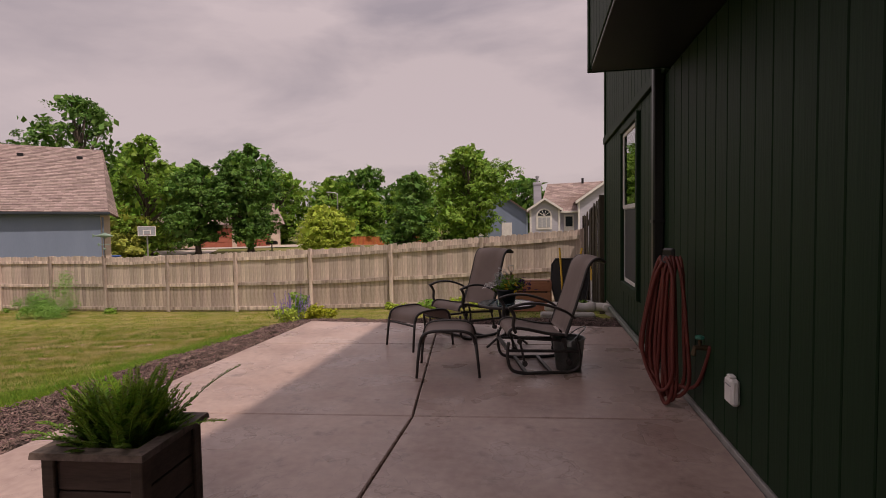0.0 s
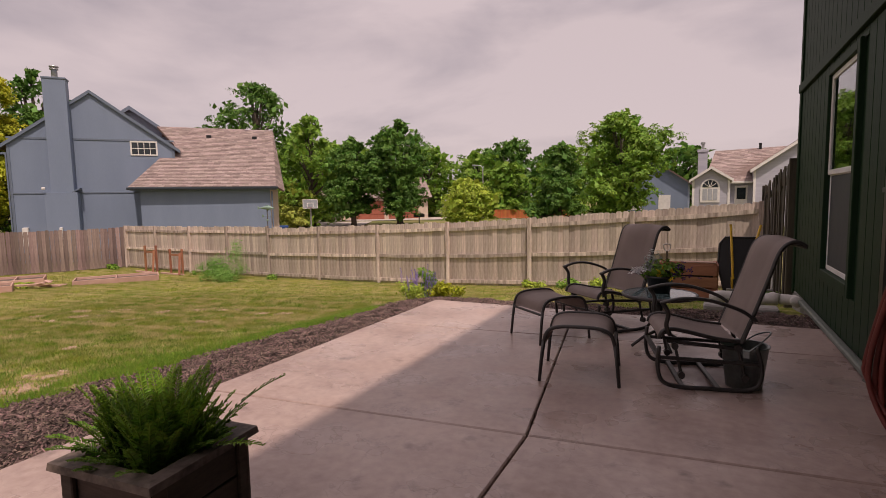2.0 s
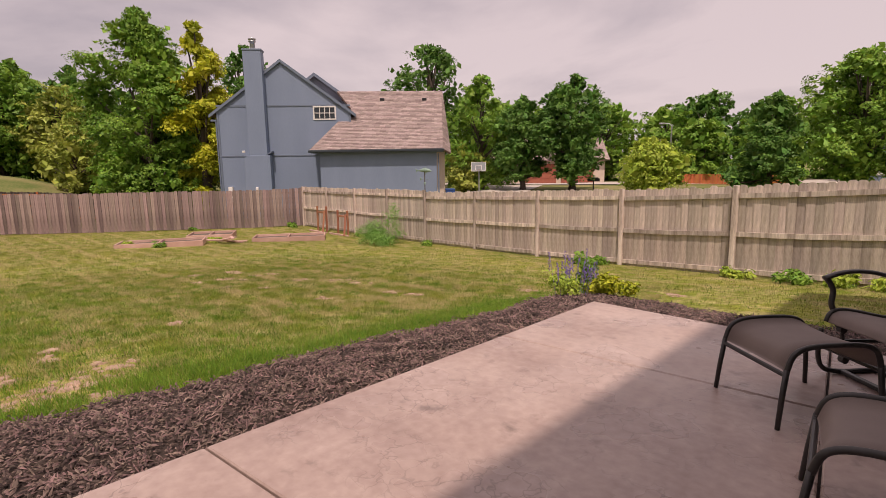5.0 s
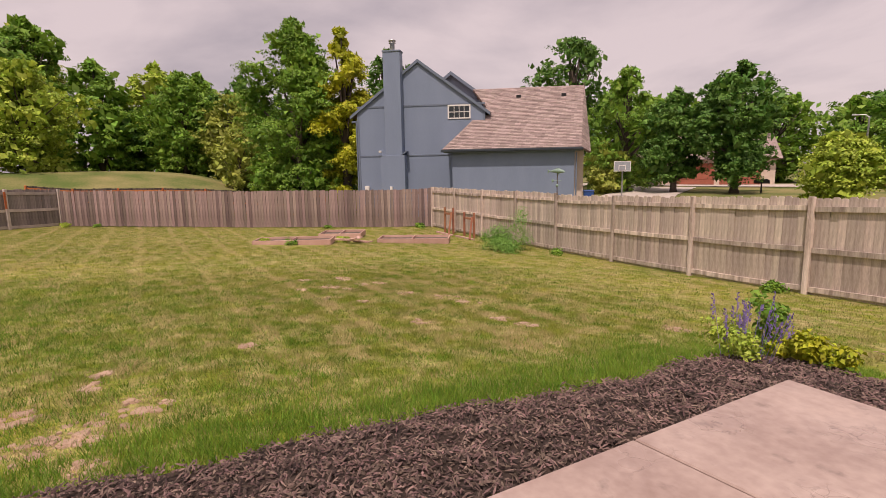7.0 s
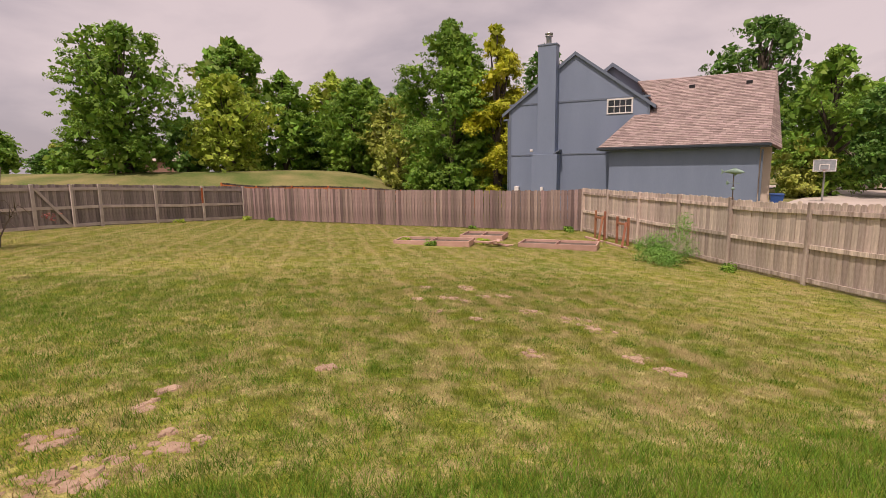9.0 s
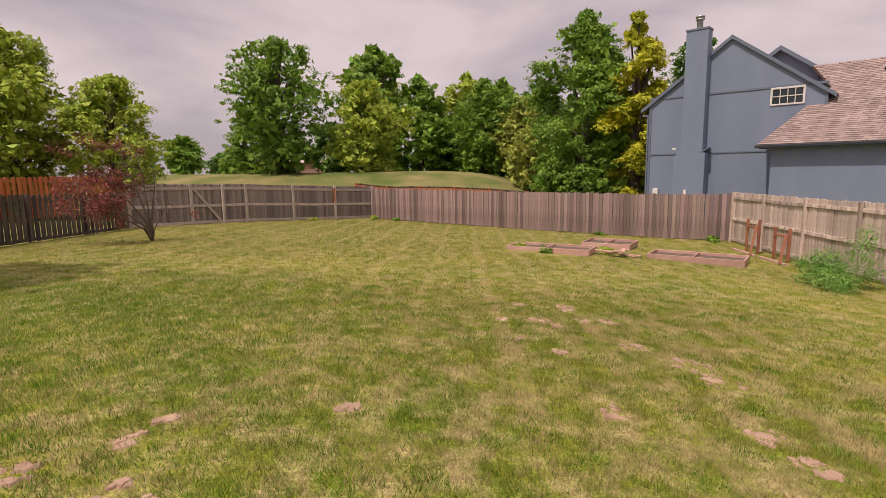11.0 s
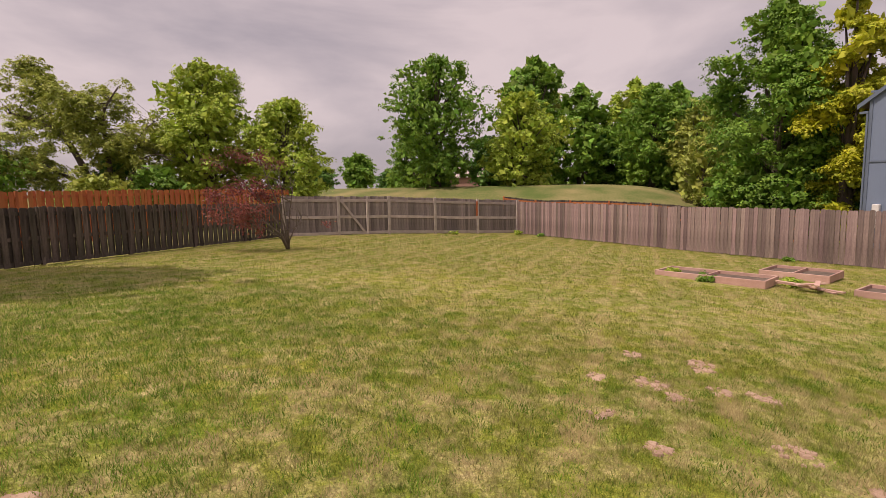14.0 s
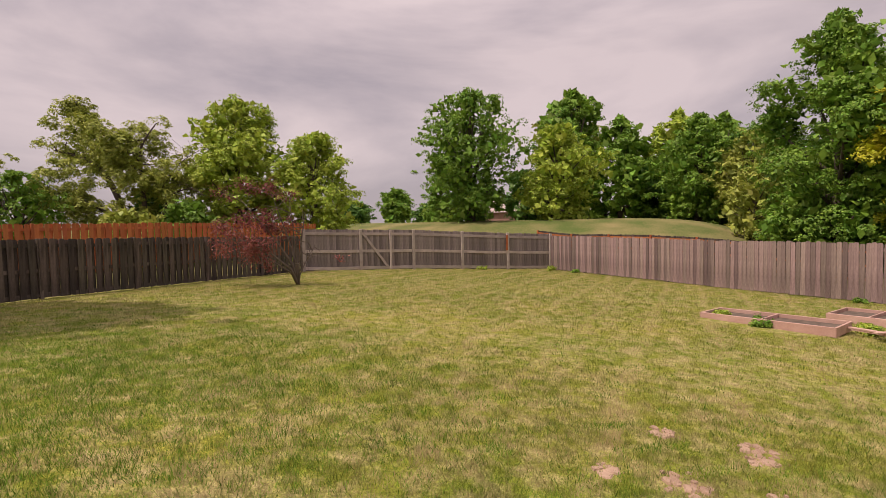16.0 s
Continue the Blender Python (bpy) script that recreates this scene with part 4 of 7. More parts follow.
part("backboard", Build().box((-0.55, -0.41, hz - 0.69), (0.55, -0.395, hz - 0.04)), mat("smoky_acrylic", (0.25, 0.28, 0.3), (0.33, 0.36, 0.38), rough=0.15, bump=0.0), hoop, "smoky acrylic backboard")
part("target_square", Build().box((-0.26, -0.43, hz - 0.62), (-0.21, -0.412, hz - 0.28)).box((0.21, -0.43, hz - 0.62), (0.26, -0.412, hz - 0.28)).box((-0.21, -0.43, hz - 0.33), (0.21, -0.412, hz - 0.28)), WHITE, bb)
part("rim", Build().tube([(0.23 * math.cos(a * 0.524), -0.66 + 0.23 * math.sin(a * 0.524), hz - 0.64) for a in range(12)], 0.012, 6, closed=True), REDDOOR, hoop, "orange-red rim")

bn = thing("recycling_bin", (-26.3, 28.5, gh(-26.3, 28.5) + 0.055), "blue plastic recycling bin with lid beside the garage", "bin", turn=-40)
part("bin_body", Build().add([(-0.25, -0.22, 0.0), (0.25, -0.22, 0.0), (0.25, 0.22, 0.0), (-0.25, 0.22, 0.0), (-0.36, -0.32, 1.0), (0.36, -0.32, 1.0), (0.36, 0.32, 1.0), (-0.36, 0.32, 1.0)], [(3, 2, 1, 0), (4, 5, 6, 7), (0, 1, 5, 4), (1, 2, 6, 5), (2, 3, 7, 6), (3, 0, 4, 7)]), BARREL, bn)
part("lid", Build().box((-0.4, -0.36, 1.0), (0.4, 0.36, 1.08), 0.03), BARREL, bn)
part("label_plate", Build().box((-0.2, -0.325, 0.6), (0.2, -0.29, 0.72)), WHITE, bn, "white printed band")
mb = thing("mailbox", (-23.4, 42.9, gh(-23.4, 42.9)), "black mailbox on a short post by the street", "mailbox", turn=30)
part("post", Build().box((-0.05, -0.05, 0), (0.05, 0.05, 0.75), 0.008), BLACK, mb)
part("box", Build().prism([(-0.5, 0.72), (0.5, 0.72), (0.5, 0.95), (0.35, 1.05), (-0.35, 1.05), (-0.5, 0.95)], 0.3, pose(0, -0.15, 0)), BLACK, mb)
sl2 = thing("street_lamp", (-23.7, 59.3, gh(-23.7, 59.3)), "tall grey street lamp with curved arm", "street lamp", turn=200)
part("pole", Build().tube([(0, 0, 0), (0, 0, 3), (0, 0, 5.9), (0.25, 0, 6.15), (0.8, 0, 6.2)], [0.1, 0.09, 0.07, 0.05, 0.05], 8), METAL, sl2)
part("lamp_head", Build().box((0.7, -0.13, 6.1), (1.25, 0.13, 6.26), 0.05), METAL, sl2)
fence("red-brown painted fence across the street", (-21.5, 57.0), (-12.5, 59.5), 1.0, FENCE_RED, "boards", group="far fence")

# ---- trees ----
def leaf_mesh(name, pts, nrm, size, rng, material, long=1.5):
    """Many small pointed leaves at pts, each two bent triangles."""
    n = len(pts)
    up = nrm / np.maximum(np.linalg.norm(nrm, axis=1, keepdims=True), 1e-6)
    r = rng.normal(size=(n, 3))
    a = np.cross(up, r)
    a /= np.maximum(np.linalg.norm(a, axis=1, keepdims=True), 1e-6)
    b = np.cross(up, a)
    s = (size * rng.uniform(0.6, 1.4, n))[:, None]
    bend = up * s * 0.25
    v = np.stack([pts - a * s * long / 2 - bend, pts + b * s * 0.45, pts + a * s * long / 2 - bend, pts - b * s * 0.45], 1).reshape(-1, 3)
    me = bpy.data.meshes.new(name)
    me.vertices.add(4 * n)
    me.vertices.foreach_set("co", v.ravel())
    me.loops.add(4 * n)
    me.loops.foreach_set("vertex_index", np.arange(4 * n))
    me.polygons.add(n)
    me.polygons.foreach_set("loop_start", np.arange(0, 4 * n, 4))
    me.polygons.foreach_set("loop_total", np.full(n, 4))
    me.update()
    me.materials.append(material)
    return me


def crown_points(rng, lobes, n):
    """Points in the outer shell of a set of uneven lobes (x, y, z, radius, flatness)."""
    L = np.array(lobes)
    w = L[:, 3] ** 2
    k = rng.choice(len(L), n, p=w / w.sum())
    d = rng.normal(size=(n, 3))
    d /= np.linalg.norm(d, axis=1, keepdims=True)
    lump = 1 + 0.22 * np.sin(d[:, 0] * 7 + k) * np.cos(d[:, 1] * 6 + 2 * k) + 0.14 * np.sin(d[:, 2] * 9 + 3 * k)
    rad = L[k, 3] * lump * (1 - 0.7 * rng.random(n) ** 2)
    p = L[k, :3] + d * rad[:, None] * np.stack([np.ones(n), np.ones(n), L[k, 4]], 1)
    return p, d + np.array([0, 0, 0.6]) + rng.normal(size=(n, 3)) * 0.5


def spray_points(rng, lobes, n, spray, per=42, droop=0.0):
    """Leaves gathered in flat sprays of about the given radius, set on the outside of the lobes."""
    L = np.array(lobes)
    w = L[:, 3] ** 2
    m = max(6, n // per)
    k = rng.choice(len(L), m, p=w / w.sum())
    d = rng.normal(size=(m, 3)) + np.array([0, 0, 0.35])
    d /= np.linalg.norm(d, axis=1, keepdims=True)
    c = L[k, :3] + d * (L[k, 3] * rng.uniform(0.6, 1.12, m))[:, None] * np.stack([np.ones(m), np.ones(m), L[k, 4]], 1)
    sr = spray * rng.uniform(0.55, 1.45, m)
    i = rng.integers(0, m, n)
    q = rng.normal(size=(n, 3))
    q /= np.linalg.norm(q, axis=1, keepdims=True)
    r = np.sqrt(rng.random(n)) * sr[i]
    p = c[i] + q * r[:, None] * np.array([1, 1, 0.5])
    # the rim of each spray hangs lower than its middle
    p[:, 2] -= (r / np.maximum(sr[i], 1e-6)) ** 2 * sr[i] * (0.25 + droop)
    return p, 0.55 * d[i] + 0.35 * q + np.array([0, 0, 0.55]) + rng.normal(size=(n, 3)) * 0.38


def tree(name, x, y, top, width, material, label, seed, low=0.15, shape="round", leaves=9000, leaf=0.2, trunks=1, lobes=26, group="", lean=(0, 0), base=None):
    rng = np.random.default_rng(seed)
    z0 = gh(x, y) if base is None else base
    H, R = top - z0, width / 2
    th = thing(name, (x, y, z0), label, "tree", group)
    ls = []
    for i in range(lobes):
        q = (i + 0.5) / lobes
        prof = {"round": math.sin(math.pi * (0.12 + 0.83 * q)) ** 0.7, "cone": (1 - q) ** 0.75 + 0.12, "tall": (0.75 + 0.45 * math.sin(math.pi * q)) * (1 - q ** 5) + 0.08}[shape]
        rr = R * prof * rng.uniform(0.72, 1.08)
        a = rng.uniform(0, 2 * math.pi)
        lr = rr * rng.uniform(0.17, 0.38) + 0.06 * R
        off = max(0.0, rr - lr) * math.sqrt(rng.uniform(0.12, 1.1))
        zz = H * (low + (1 - low) * q)
        ls.append((off * math.cos(a) + lean[0] * zz, off * math.sin(a) + lean[1] * zz, min(zz, H - lr * 0.8), lr, rng.uniform(0.65, 0.95)))
    b = Build()
    for t in range(trunks):
        a = 2 * math.pi * t / max(1, trunks) + 0.7
        sx, sy = (0.0, 0.0) if trunks == 1 else (0.12 * R * math.cos(a), 0.12 * R * math.sin(a))
        r0 = 0.028 * H / math.sqrt(trunks)
        pts = [(sx * (1 + 2.5 * k) + lean[0] * H * 0.8 * k + rng.normal() * 0.03 * k * H * 0.3, sy * (1 + 2.5 * k) + lean[1] * H * 0.8 * k, H * 0.82 * k) for k in (0, 0.05, 0.15, 0.3, 0.5, 0.75, 1)]
        b.tube(pts, [r0 * 1.5, r0 * 1.1, r0, r0 * 0.85, r0 * 0.6, r0 * 0.35, r0 * 0.12], 8)
    for i in range(0, lobes, 2):
        c = Vector(ls[i][:3])
        st = Vector((lean[0] * c.z * 0.6, lean[1] * c.z * 0.6, max(0.12 * H, c.z * 0.6)))
        b.tube([st, st.lerp(c, 0.5) + Vector((0, 0, -0.1)), c], [0.011 * H, 0.007 * H, 0.003 * H], 5)
    part("trunk", b, BARK, th, "grey-brown trunk and limbs", smooth=True)
    p, nn = spray_points(rng, ls, leaves, 0.18 + leaf * 2.2, per=50)
    ob = new("crown", leaf_mesh("crown", p, nn, leaf, rng, material))
    ob.parent = th
    tagged(ob, "crown of many small leaves")
    # shaded leaves deep inside the crown
    m = leaves // 9
    k = rng.integers(0, len(ls), m)
    L = np.array(ls)[k]
    q = L[:, :3] + rng.normal(size=(m, 3)) * L[:, 3:4] * 0.3
    ob = new("inner_leaves", leaf_mesh("inner_leaves", q, rng.normal(size=(m, 3)), leaf * 3.0, rng, material))
    ob.parent = th
    return th


TALL, FULL = "tall green deciduous tree with dense crown beyond the fence", "rounded green tree with full crown beyond the fence"
TREES = [
    # x, y, top, width, leaves, shape, seed, low, leaves, label
    (-37.6, 13.1, 11.0, 8.2, LEAF_MID, "tall", 1, 0.03, 80000, TALL), (-34.6, 15.3, 10.0, 4.6, LEAF_YELLOW, "round", 2, 0.0, 40000, "yellow-green tree with narrow crown"),
    (-47.0, 24.0, 12.0, 8.0, LEAF_DARK, "tall", 3, 0.1, 16000, TALL),
    (-50.0, -11.0, 12.9, 12.5, LEAF_MID, "round", 4, 0.0, 36000, TALL), (-52.0, -3.6, 9.6, 10.5, LEAF_LIGHT, "round", 5, 0.0, 26000, FULL), (-64.0, -4.6, 15.2, 9.0, LEAF_MID, "tall", 23, 0.3, 12000, TALL),
    (-57.3, 7.5, 10.4, 9.0, LEAF_MID, "tall", 6, 0.02, 20000, TALL), (-58.0, 13.0, 10.5, 8.0, LEAF_DARK, "tall", 24, 0.02, 16000, TALL),
    (-54.0, 11.0, 8.2, 7.5, LEAF_OLIVE, "round", 7, 0.0, 16000, "olive-yellow rounded tree at the wood's edge"), (-53.0, 16.0, 8.2, 8.0, LEAF_DARK, "round", 8, 0.0, 18000, FULL),
    (-31.6, -19.7, 9.4, 9.4, LEAF_LIGHT, "round", 11, 0.05, 50000, "light green tree with billowing crown"), (-32.9, -14.8, 7.0, 7.2, LEAF_LIGHT, "round", 25, 0.0, 28000, "light green tree with billowing crown"),
    (-39.0, 38.8, 12.9, 11.0, LEAF_DARK, "round", 12, 0.1, 24000, TALL), (-33.0, 39.5, 9.3, 7.4, LEAF_MID, "tall", 13, 0.05, 18000, TALL), (-28.6, 40.0, 7.0, 5.3, LEAF_DARK, "tall", 14, 0.16, 20000, "dark green shade tree by the street"),
    (-24.9, 42.0, 8.5, 6.9, LEAF_DARK, "tall", 15, 0.14, 34000, "dark green shade tree by the street"), (-14.3, 33.0, 2.7, 4.6, LEAF_LIGHT, "round", 16, 0.22, 16000, "small light green ornamental tree"),
    (-11.8, 48.6, 6.2, 7.5, LEAF_DARK, "cone", 17, 0.03, 22000, FULL), (-5.2, 39.7, 7.2, 8.2, LEAF_MID, "round", 18, 0.15, 36000, "broad green tree with loose crown"),
    (-23.9, 71.0, 9.4, 12.0, LEAF_DARK, "round", 19, 0.0, 7000, FULL), (-34.0, 64.0, 8.6, 14.0, LEAF_MID, "round", 20, 0.0, 7000, FULL), (-11.0, 76.0, 9.0, 14.0, LEAF_MID, "round", 21, 0.0, 12000, FULL),
    (-15.5, 62.0, 5.6, 9.0, LEAF_MID, "round", 26, 0.0, 5500, FULL), (-45.0, 60.0, 9.5, 14.0, LEAF_MID, "round", 27, 0.0, 12000, FULL), (-2.0, 66.0, 7.0, 12.0, LEAF_DARK, "round", 28, 0.0, 5500, FULL),
    (-61.5, 0.6, 11.5, 8.5, LEAF_MID, "tall", 51, 0.0, 9000, TALL), (-65.5, 5.8, 12.3, 9.0, LEAF_LIGHT, "tall", 52, 0.02, 9000, TALL), (-67.4, 10.0, 11.9, 9.0, LEAF_MID, "tall", 53, 0.0, 9000, TALL), (-67.2, -5.5, 15.6, 8.0, LEAF_OLIVE, "tall", 54, 0.25, 7500, TALL), (-56.5, -16.0, 7.5, 7.0, LEAF_MID, "round", 55, 0.0, 7500, FULL),
    (-41.0, 75.0, 10.0, 13.0, LEAF_MID, "round", 56, 0.0, 5500, FULL), (-30.4, 80.0, 9.4, 14.0, LEAF_DARK, "round", 57, 0.0, 5500, FULL), (-19.0, 84.0, 9.6, 14.0, LEAF_MID, "round", 58, 0.0, 5500, FULL), (-8.0, 86.0, 8.4, 14.0, LEAF_DARK, "round", 59, 0.0, 5500, FULL), (2.5, 90.0, 6.8, 14.0, LEAF_MID, "round", 60, 0.0, 8000, FULL), (-47.0, 54.0, 11.4, 10.0, LEAF_MID, "tall", 61, 0.0, 7500, TALL), (-53.0, 47.0, 10.5, 11.0, LEAF_DARK, "round", 62, 0.0, 7500, FULL), (-56.0, 30.0, 10.5, 10.0, LEAF_MID, "tall", 63, 0.0, 7500, TALL),
    (-33.4, 37.5, 3.2, 4.0, LEAF_OLIVE, "tall", 22, 0.02, 9000, "olive-green small tree beside the driveway"),
    (-84.0, -38.0, 7.3, 8.0, LEAF_MID, "round", 29, 0.05, 7000, "distant green tree on the plain"), (-92.0, -33.5, 6.0, 6.0, LEAF_OLIVE, "round", 30, 0.0, 6000, "distant green tree on the plain"), (-66.0, -34.0, 4.4, 6.0, LEAF_DARK, "round", 31, 0.0, 6000, "distant green tree on the plain"),
    (-22.5, -30.0, 6.0, 6.0, LEAF_DARK, "round", 32, 0.0, 12000, FULL), (-27.8, -19.5, 2.8, 4.5, LEAF_MID, "round", 33, 0.0, 9000, "green shrub below the willows"), (-24.0, -19.5, 2.2, 5.0, LEAF_OLIVE, "round", 34, 0.0, 9000, "green shrub below the willows"),
    (-8.8, -7.4, 9.5, 8.0, LEAF_MID, "round", 35, 0.42, 36000, "leafy tree shading the lawn beside the fence"), (-43.0, 17.0, 5.0, 6.0, LEAF_DARK, "round", 36, 0.0, 12000, "dark green undergrowth at the wood's edge"),
    (-63.0, -9.5, 7.0, 8.0, LEAF_DARK, "round", 71, 0.0, 5000, FULL), (-62.0, -3.5, 7.5, 8.0, LEAF_MID, "round", 72, 0.0, 5000, FULL), (-63.5, 3.0, 7.5, 8.0, LEAF_DARK, "round", 73, 0.0, 5000, FULL), (-62.5, 9.0, 7.0, 8.0, LEAF_MID, "round", 74, 0.0, 5000, FULL),
    (-61.5, 15.5, 7.8, 8.5, LEAF_DARK, "round", 75, 0.0, 5000, FULL), (-58.0, 21.0, 8.5, 8.5, LEAF_MID, "round", 76, 0.0, 5000, FULL), (-45.0, 20.5, 7.0, 6.0, LEAF_MID, "round", 77, 0.0, 7000, FULL), (-46.0, 10.5, 4.6, 5.5, LEAF_OLIVE, "round", 78, 0.0, 6000, "olive-yellow shrub at the wood's edge"),
    (-26.0, 64.0, 7.4, 11.0, LEAF_MID, "round", 79, 0.0, 6500, FULL), (-18.0, 70.0, 7.6, 11.0, LEAF_DARK, "round", 80, 0.0, 6000, FULL), (-6.5, 70.0, 6.8, 11.0, LEAF_MID, "round", 81, 0.0, 6000, FULL), (-36.5, 46.5, 8.0, 7.5, LEAF_MID, "round", 82, 0.0, 8000, FULL), (-20.5, 60.0, 5.6, 8.0, LEAF_MID, "round", 83, 0.0, 6000, FULL),
    (-72.0, -24.0, 4.0, 7.0, LEAF_MID, "round", 84, 0.0, 4000, "distant green shrub on the plain"), (-78.0, -28.0, 4.6, 7.0, LEAF_DARK, "round", 85, 0.0, 4000, "distant green tree on the plain"), (-29.5, -24.5, 4.2, 6.0, LEAF_DARK, "round", 86, 0.0, 9000, "green shrub below the willows"), (-23.0, -27.5, 4.6, 6.5, LEAF_MID, "round", 87, 0.0, 9000, "green shrub below the willows"),
]
for x, y, top, w, m, shape, seed, low, nl, lab in TREES:
    tree("tree", x, y, top, w, m, lab, seed, shape=shape, low=low, leaves=int(nl * (0.72 if math.hypot(x, y) < 56 else 1.1)), leaf=0.1 if math.hypot(x, y) < 42 else (0.125 if math.hypot(x, y) < 60 else 0.21), lobes=int(30 + w * 4.5), group="trees beyond the fence")


# willow with leaning trunks
def willow(x, y, seed, side, limbs, group="trees beyond the fence"):
    """side: ground direction in which the trunks fan out; limbs: lists of (metres along side, height)."""
    rng = np.random.default_rng(seed)
    z0 = gh(x, y)
    th = thing("willow_tree", (x, y, z0), "olive-green willow with leaning dark trunks", "tree", group)
    b = Build()
    ls = []
    for pts, r, leafy in limbs:
        dep = rng.uniform(-0.3, 0.3)
        P = [Vector((side[0] * u + side[1] * dep * abs(u), side[1] * u - side[0] * dep * abs(u), h - z0)) for u, h in pts]
        P = curve([tuple(p) for p in P], 6)
        n = len(P)
        b.tube(P, [r * (1 - 0.85 * i / (n - 1)) for i in range(n)], 7)
        for j in range(14):
            q = rng.uniform(0.4, 1.0)
            st = Vector(P[int(q * (n - 1))])
            c = st + Vector((rng.normal() * 0.8, rng.normal() * 0.8, rng.uniform(-0.5, 1.0)))
            b.tube([st, st.lerp(c, 0.5) + Vector((0, 0, 0.12)), c], [r * 0.25, r * 0.15, 0.01], 5)
            if leafy:
                ls.append((c.x, c.y, c.z, rng.uniform(0.45, 0.95), rng.uniform(0.7, 1.1)))
    for j in range(48):
        u = rng.uniform(-1.8, 7.0)
        ls.append((side[0] * u + rng.normal() * 0.5, side[1] * u + rng.normal() * 0.5, 2.2 + 4.2 * rng.random() ** 1.5, rng.uniform(0.5, 0.95), 0.8))
    part("trunk", b, BARK, th, "dark forked leaning trunks", smooth=True)
    p, nn = spray_points(rng, ls, 66000, 0.36, per=46, droop=0.5)
    ob = new("crown", leaf_mesh("crown", p, nn, 0.078, rng, LEAF_OLIVE, long=2.4))
    ob.parent = th
    tagged(ob, "fine drooping olive leaves")


WILLOW_LIMBS = [
    ([(0, -1.5), (2.75, 4.2), (5.1, 5.75), (7.0, 6.3)], 0.24, True), ([(3.0, 4.4), (4.3, 6.8), (5.0, 9.0)], 0.14, True),
    ([(0, -1.5), (0.2, 3.7), (0.25, 5.9), (-0.7, 7.4)], 0.18, True), ([(0.6, 1.2), (4.0, 3.1), (6.5, 3.6)], 0.13, True),
    ([(0, -1.5), (-1.2, 3.2), (-1.6, 4.6)], 0.12, True), ([(0.2, 3.7), (1.5, 6.0), (2.2, 7.3)], 0.1, True), ([(-1.2, 3.0), (-2.8, 3.5), (-3.9, 3.0)], 0.06, False), ([(-1.0, 3.6), (-2.2, 5.0), (-3.2, 5.6)], 0.05, False),
]
willow(-27.6, -23.0, 41, (0.383, -0.924), WILLOW_LIMBS)

# red-leaved small tree in the yard
rt = thing("plum_tree", (-18.9, -4.4, gh(-18.9, -4.4)), "half-bare purple-leaved plum tree with several stems", "tree")
rng = np.random.default_rng(7)
b = Build()
tips = []
for ex, ey, ez, r in ((1.0, -1.2, 2.6, 0.05), (1.9, -0.9, 1.9, 0.05), (0.55, -0.5, 2.9, 0.04), (-0.1, 0.25, 2.2, 0.045), (-0.2, 0.5, 1.2, 0.03), (1.4, -1.4, 1.5, 0.04), (0.2, -0.1, 2.75, 0.03)):
    P = [Vector((0, 0, -0.05)), Vector((ex * 0.1, ey * 0.1, ez * 0.25)), Vector((ex * 0.42, ey * 0.42, ez * 0.55)), Vector((ex * 0.75, ey * 0.75, ez * 0.8)), Vector((ex, ey, ez))]
    b.tube(P, [r * 0.95, r * 0.72, r * 0.5, r * 0.32, 0.005], 7)
    for j in range(13):
        q = rng.uniform(0.4, 1.0)
        st = Vector((ex * q, ey * q, ez * (0.2 + 0.8 * q)))
        en = st + Vector((rng.uniform(-0.5, 0.75), rng.uniform(-0.8, 0.45), rng.uniform(-0.35, 0.5)))
        b.tube([st, st.lerp(en, 0.5) + Vector((0, 0, 0.05)), en], [0.012, 0.008, 0.003], 4)
        if ex > 0.3:
            tips.append((en.x, en.y, en.z, rng.uniform(0.14, 0.34), 0.8))
            tips.append((*(st.lerp(en, 0.6)), rng.uniform(0.1, 0.26), 0.8))
tips.append((-0.9, 0.9, 0.75, 0.25, 0.6))
part("trunk", b, mat("plum_bark", (0.1, 0.075, 0.06), (0.2, 0.155, 0.13), scale=6, rough=0.9, bump=0.3), rt, "grey-brown stems and bare twigs", smooth=True)
p, nn = crown_points(rng, tips, 4200)
ob = new("crown", leaf_mesh("crown", p, nn, 0.045, rng, LEAF_RED))
ob.parent = rt
tagged(ob, "sparse purple-red leaves")


# ---- patio furniture ----
SLING = mat("brown_sling_mesh", (0.16, 0.12, 0.105), (0.22, 0.17, 0.15), scale=3, rough=0.75, bump=0.35, fine=260, dist=0.002)
TUBE = mat("dark_bronze_tube", (0.025, 0.022, 0.021), (0.045, 0.04, 0.037), scale=10, rough=0.42, bump=0.05, metal=0.2)


def strip(b, prof, y0, y1, t=0.008, sag=0.0):
    """A thin bent sheet: profile of (x, z) swept from y0 to y1."""
    n = len(prof)
    M = 5
    vs = []
    for side in (0, 1):
        for j in range(M):
            q = j / (M - 1)
            for i, (x, z) in enumerate(prof):
                a, c = prof[max(0, i - 1)], prof[min(n - 1, i + 1)]
                dx, dz = c[0] - a[0], c[1] - a[1]
                L = math.hypot(dx, dz)
                o = -t * side - sag * math.sin(math.pi * q)
                vs.append((x - dz / L * o * -1 * -1, y0 + (y1 - y0) * q, z + dx / L * o))
    fs = []
    for side in (0, 1):
        for j in range(M - 1):
            for i in range(n - 1):
                k = side * M * n + j * n + i
                f = (k, k + 1, k + n + 1, k + n)
                fs.append(f if side else f[::-1])
    for i in range(n - 1):
        for j in (0, M - 1):
            k = j * n + i
            fs.append((k, k + 1, k + 1 + M * n, k + M * n))
    for j in range(M - 1):
        for i in (0, n - 1):
            k = j * n + i
            fs.append((k, k + n, k + n + M * n, k + M * n))
    return b.add(vs, fs)


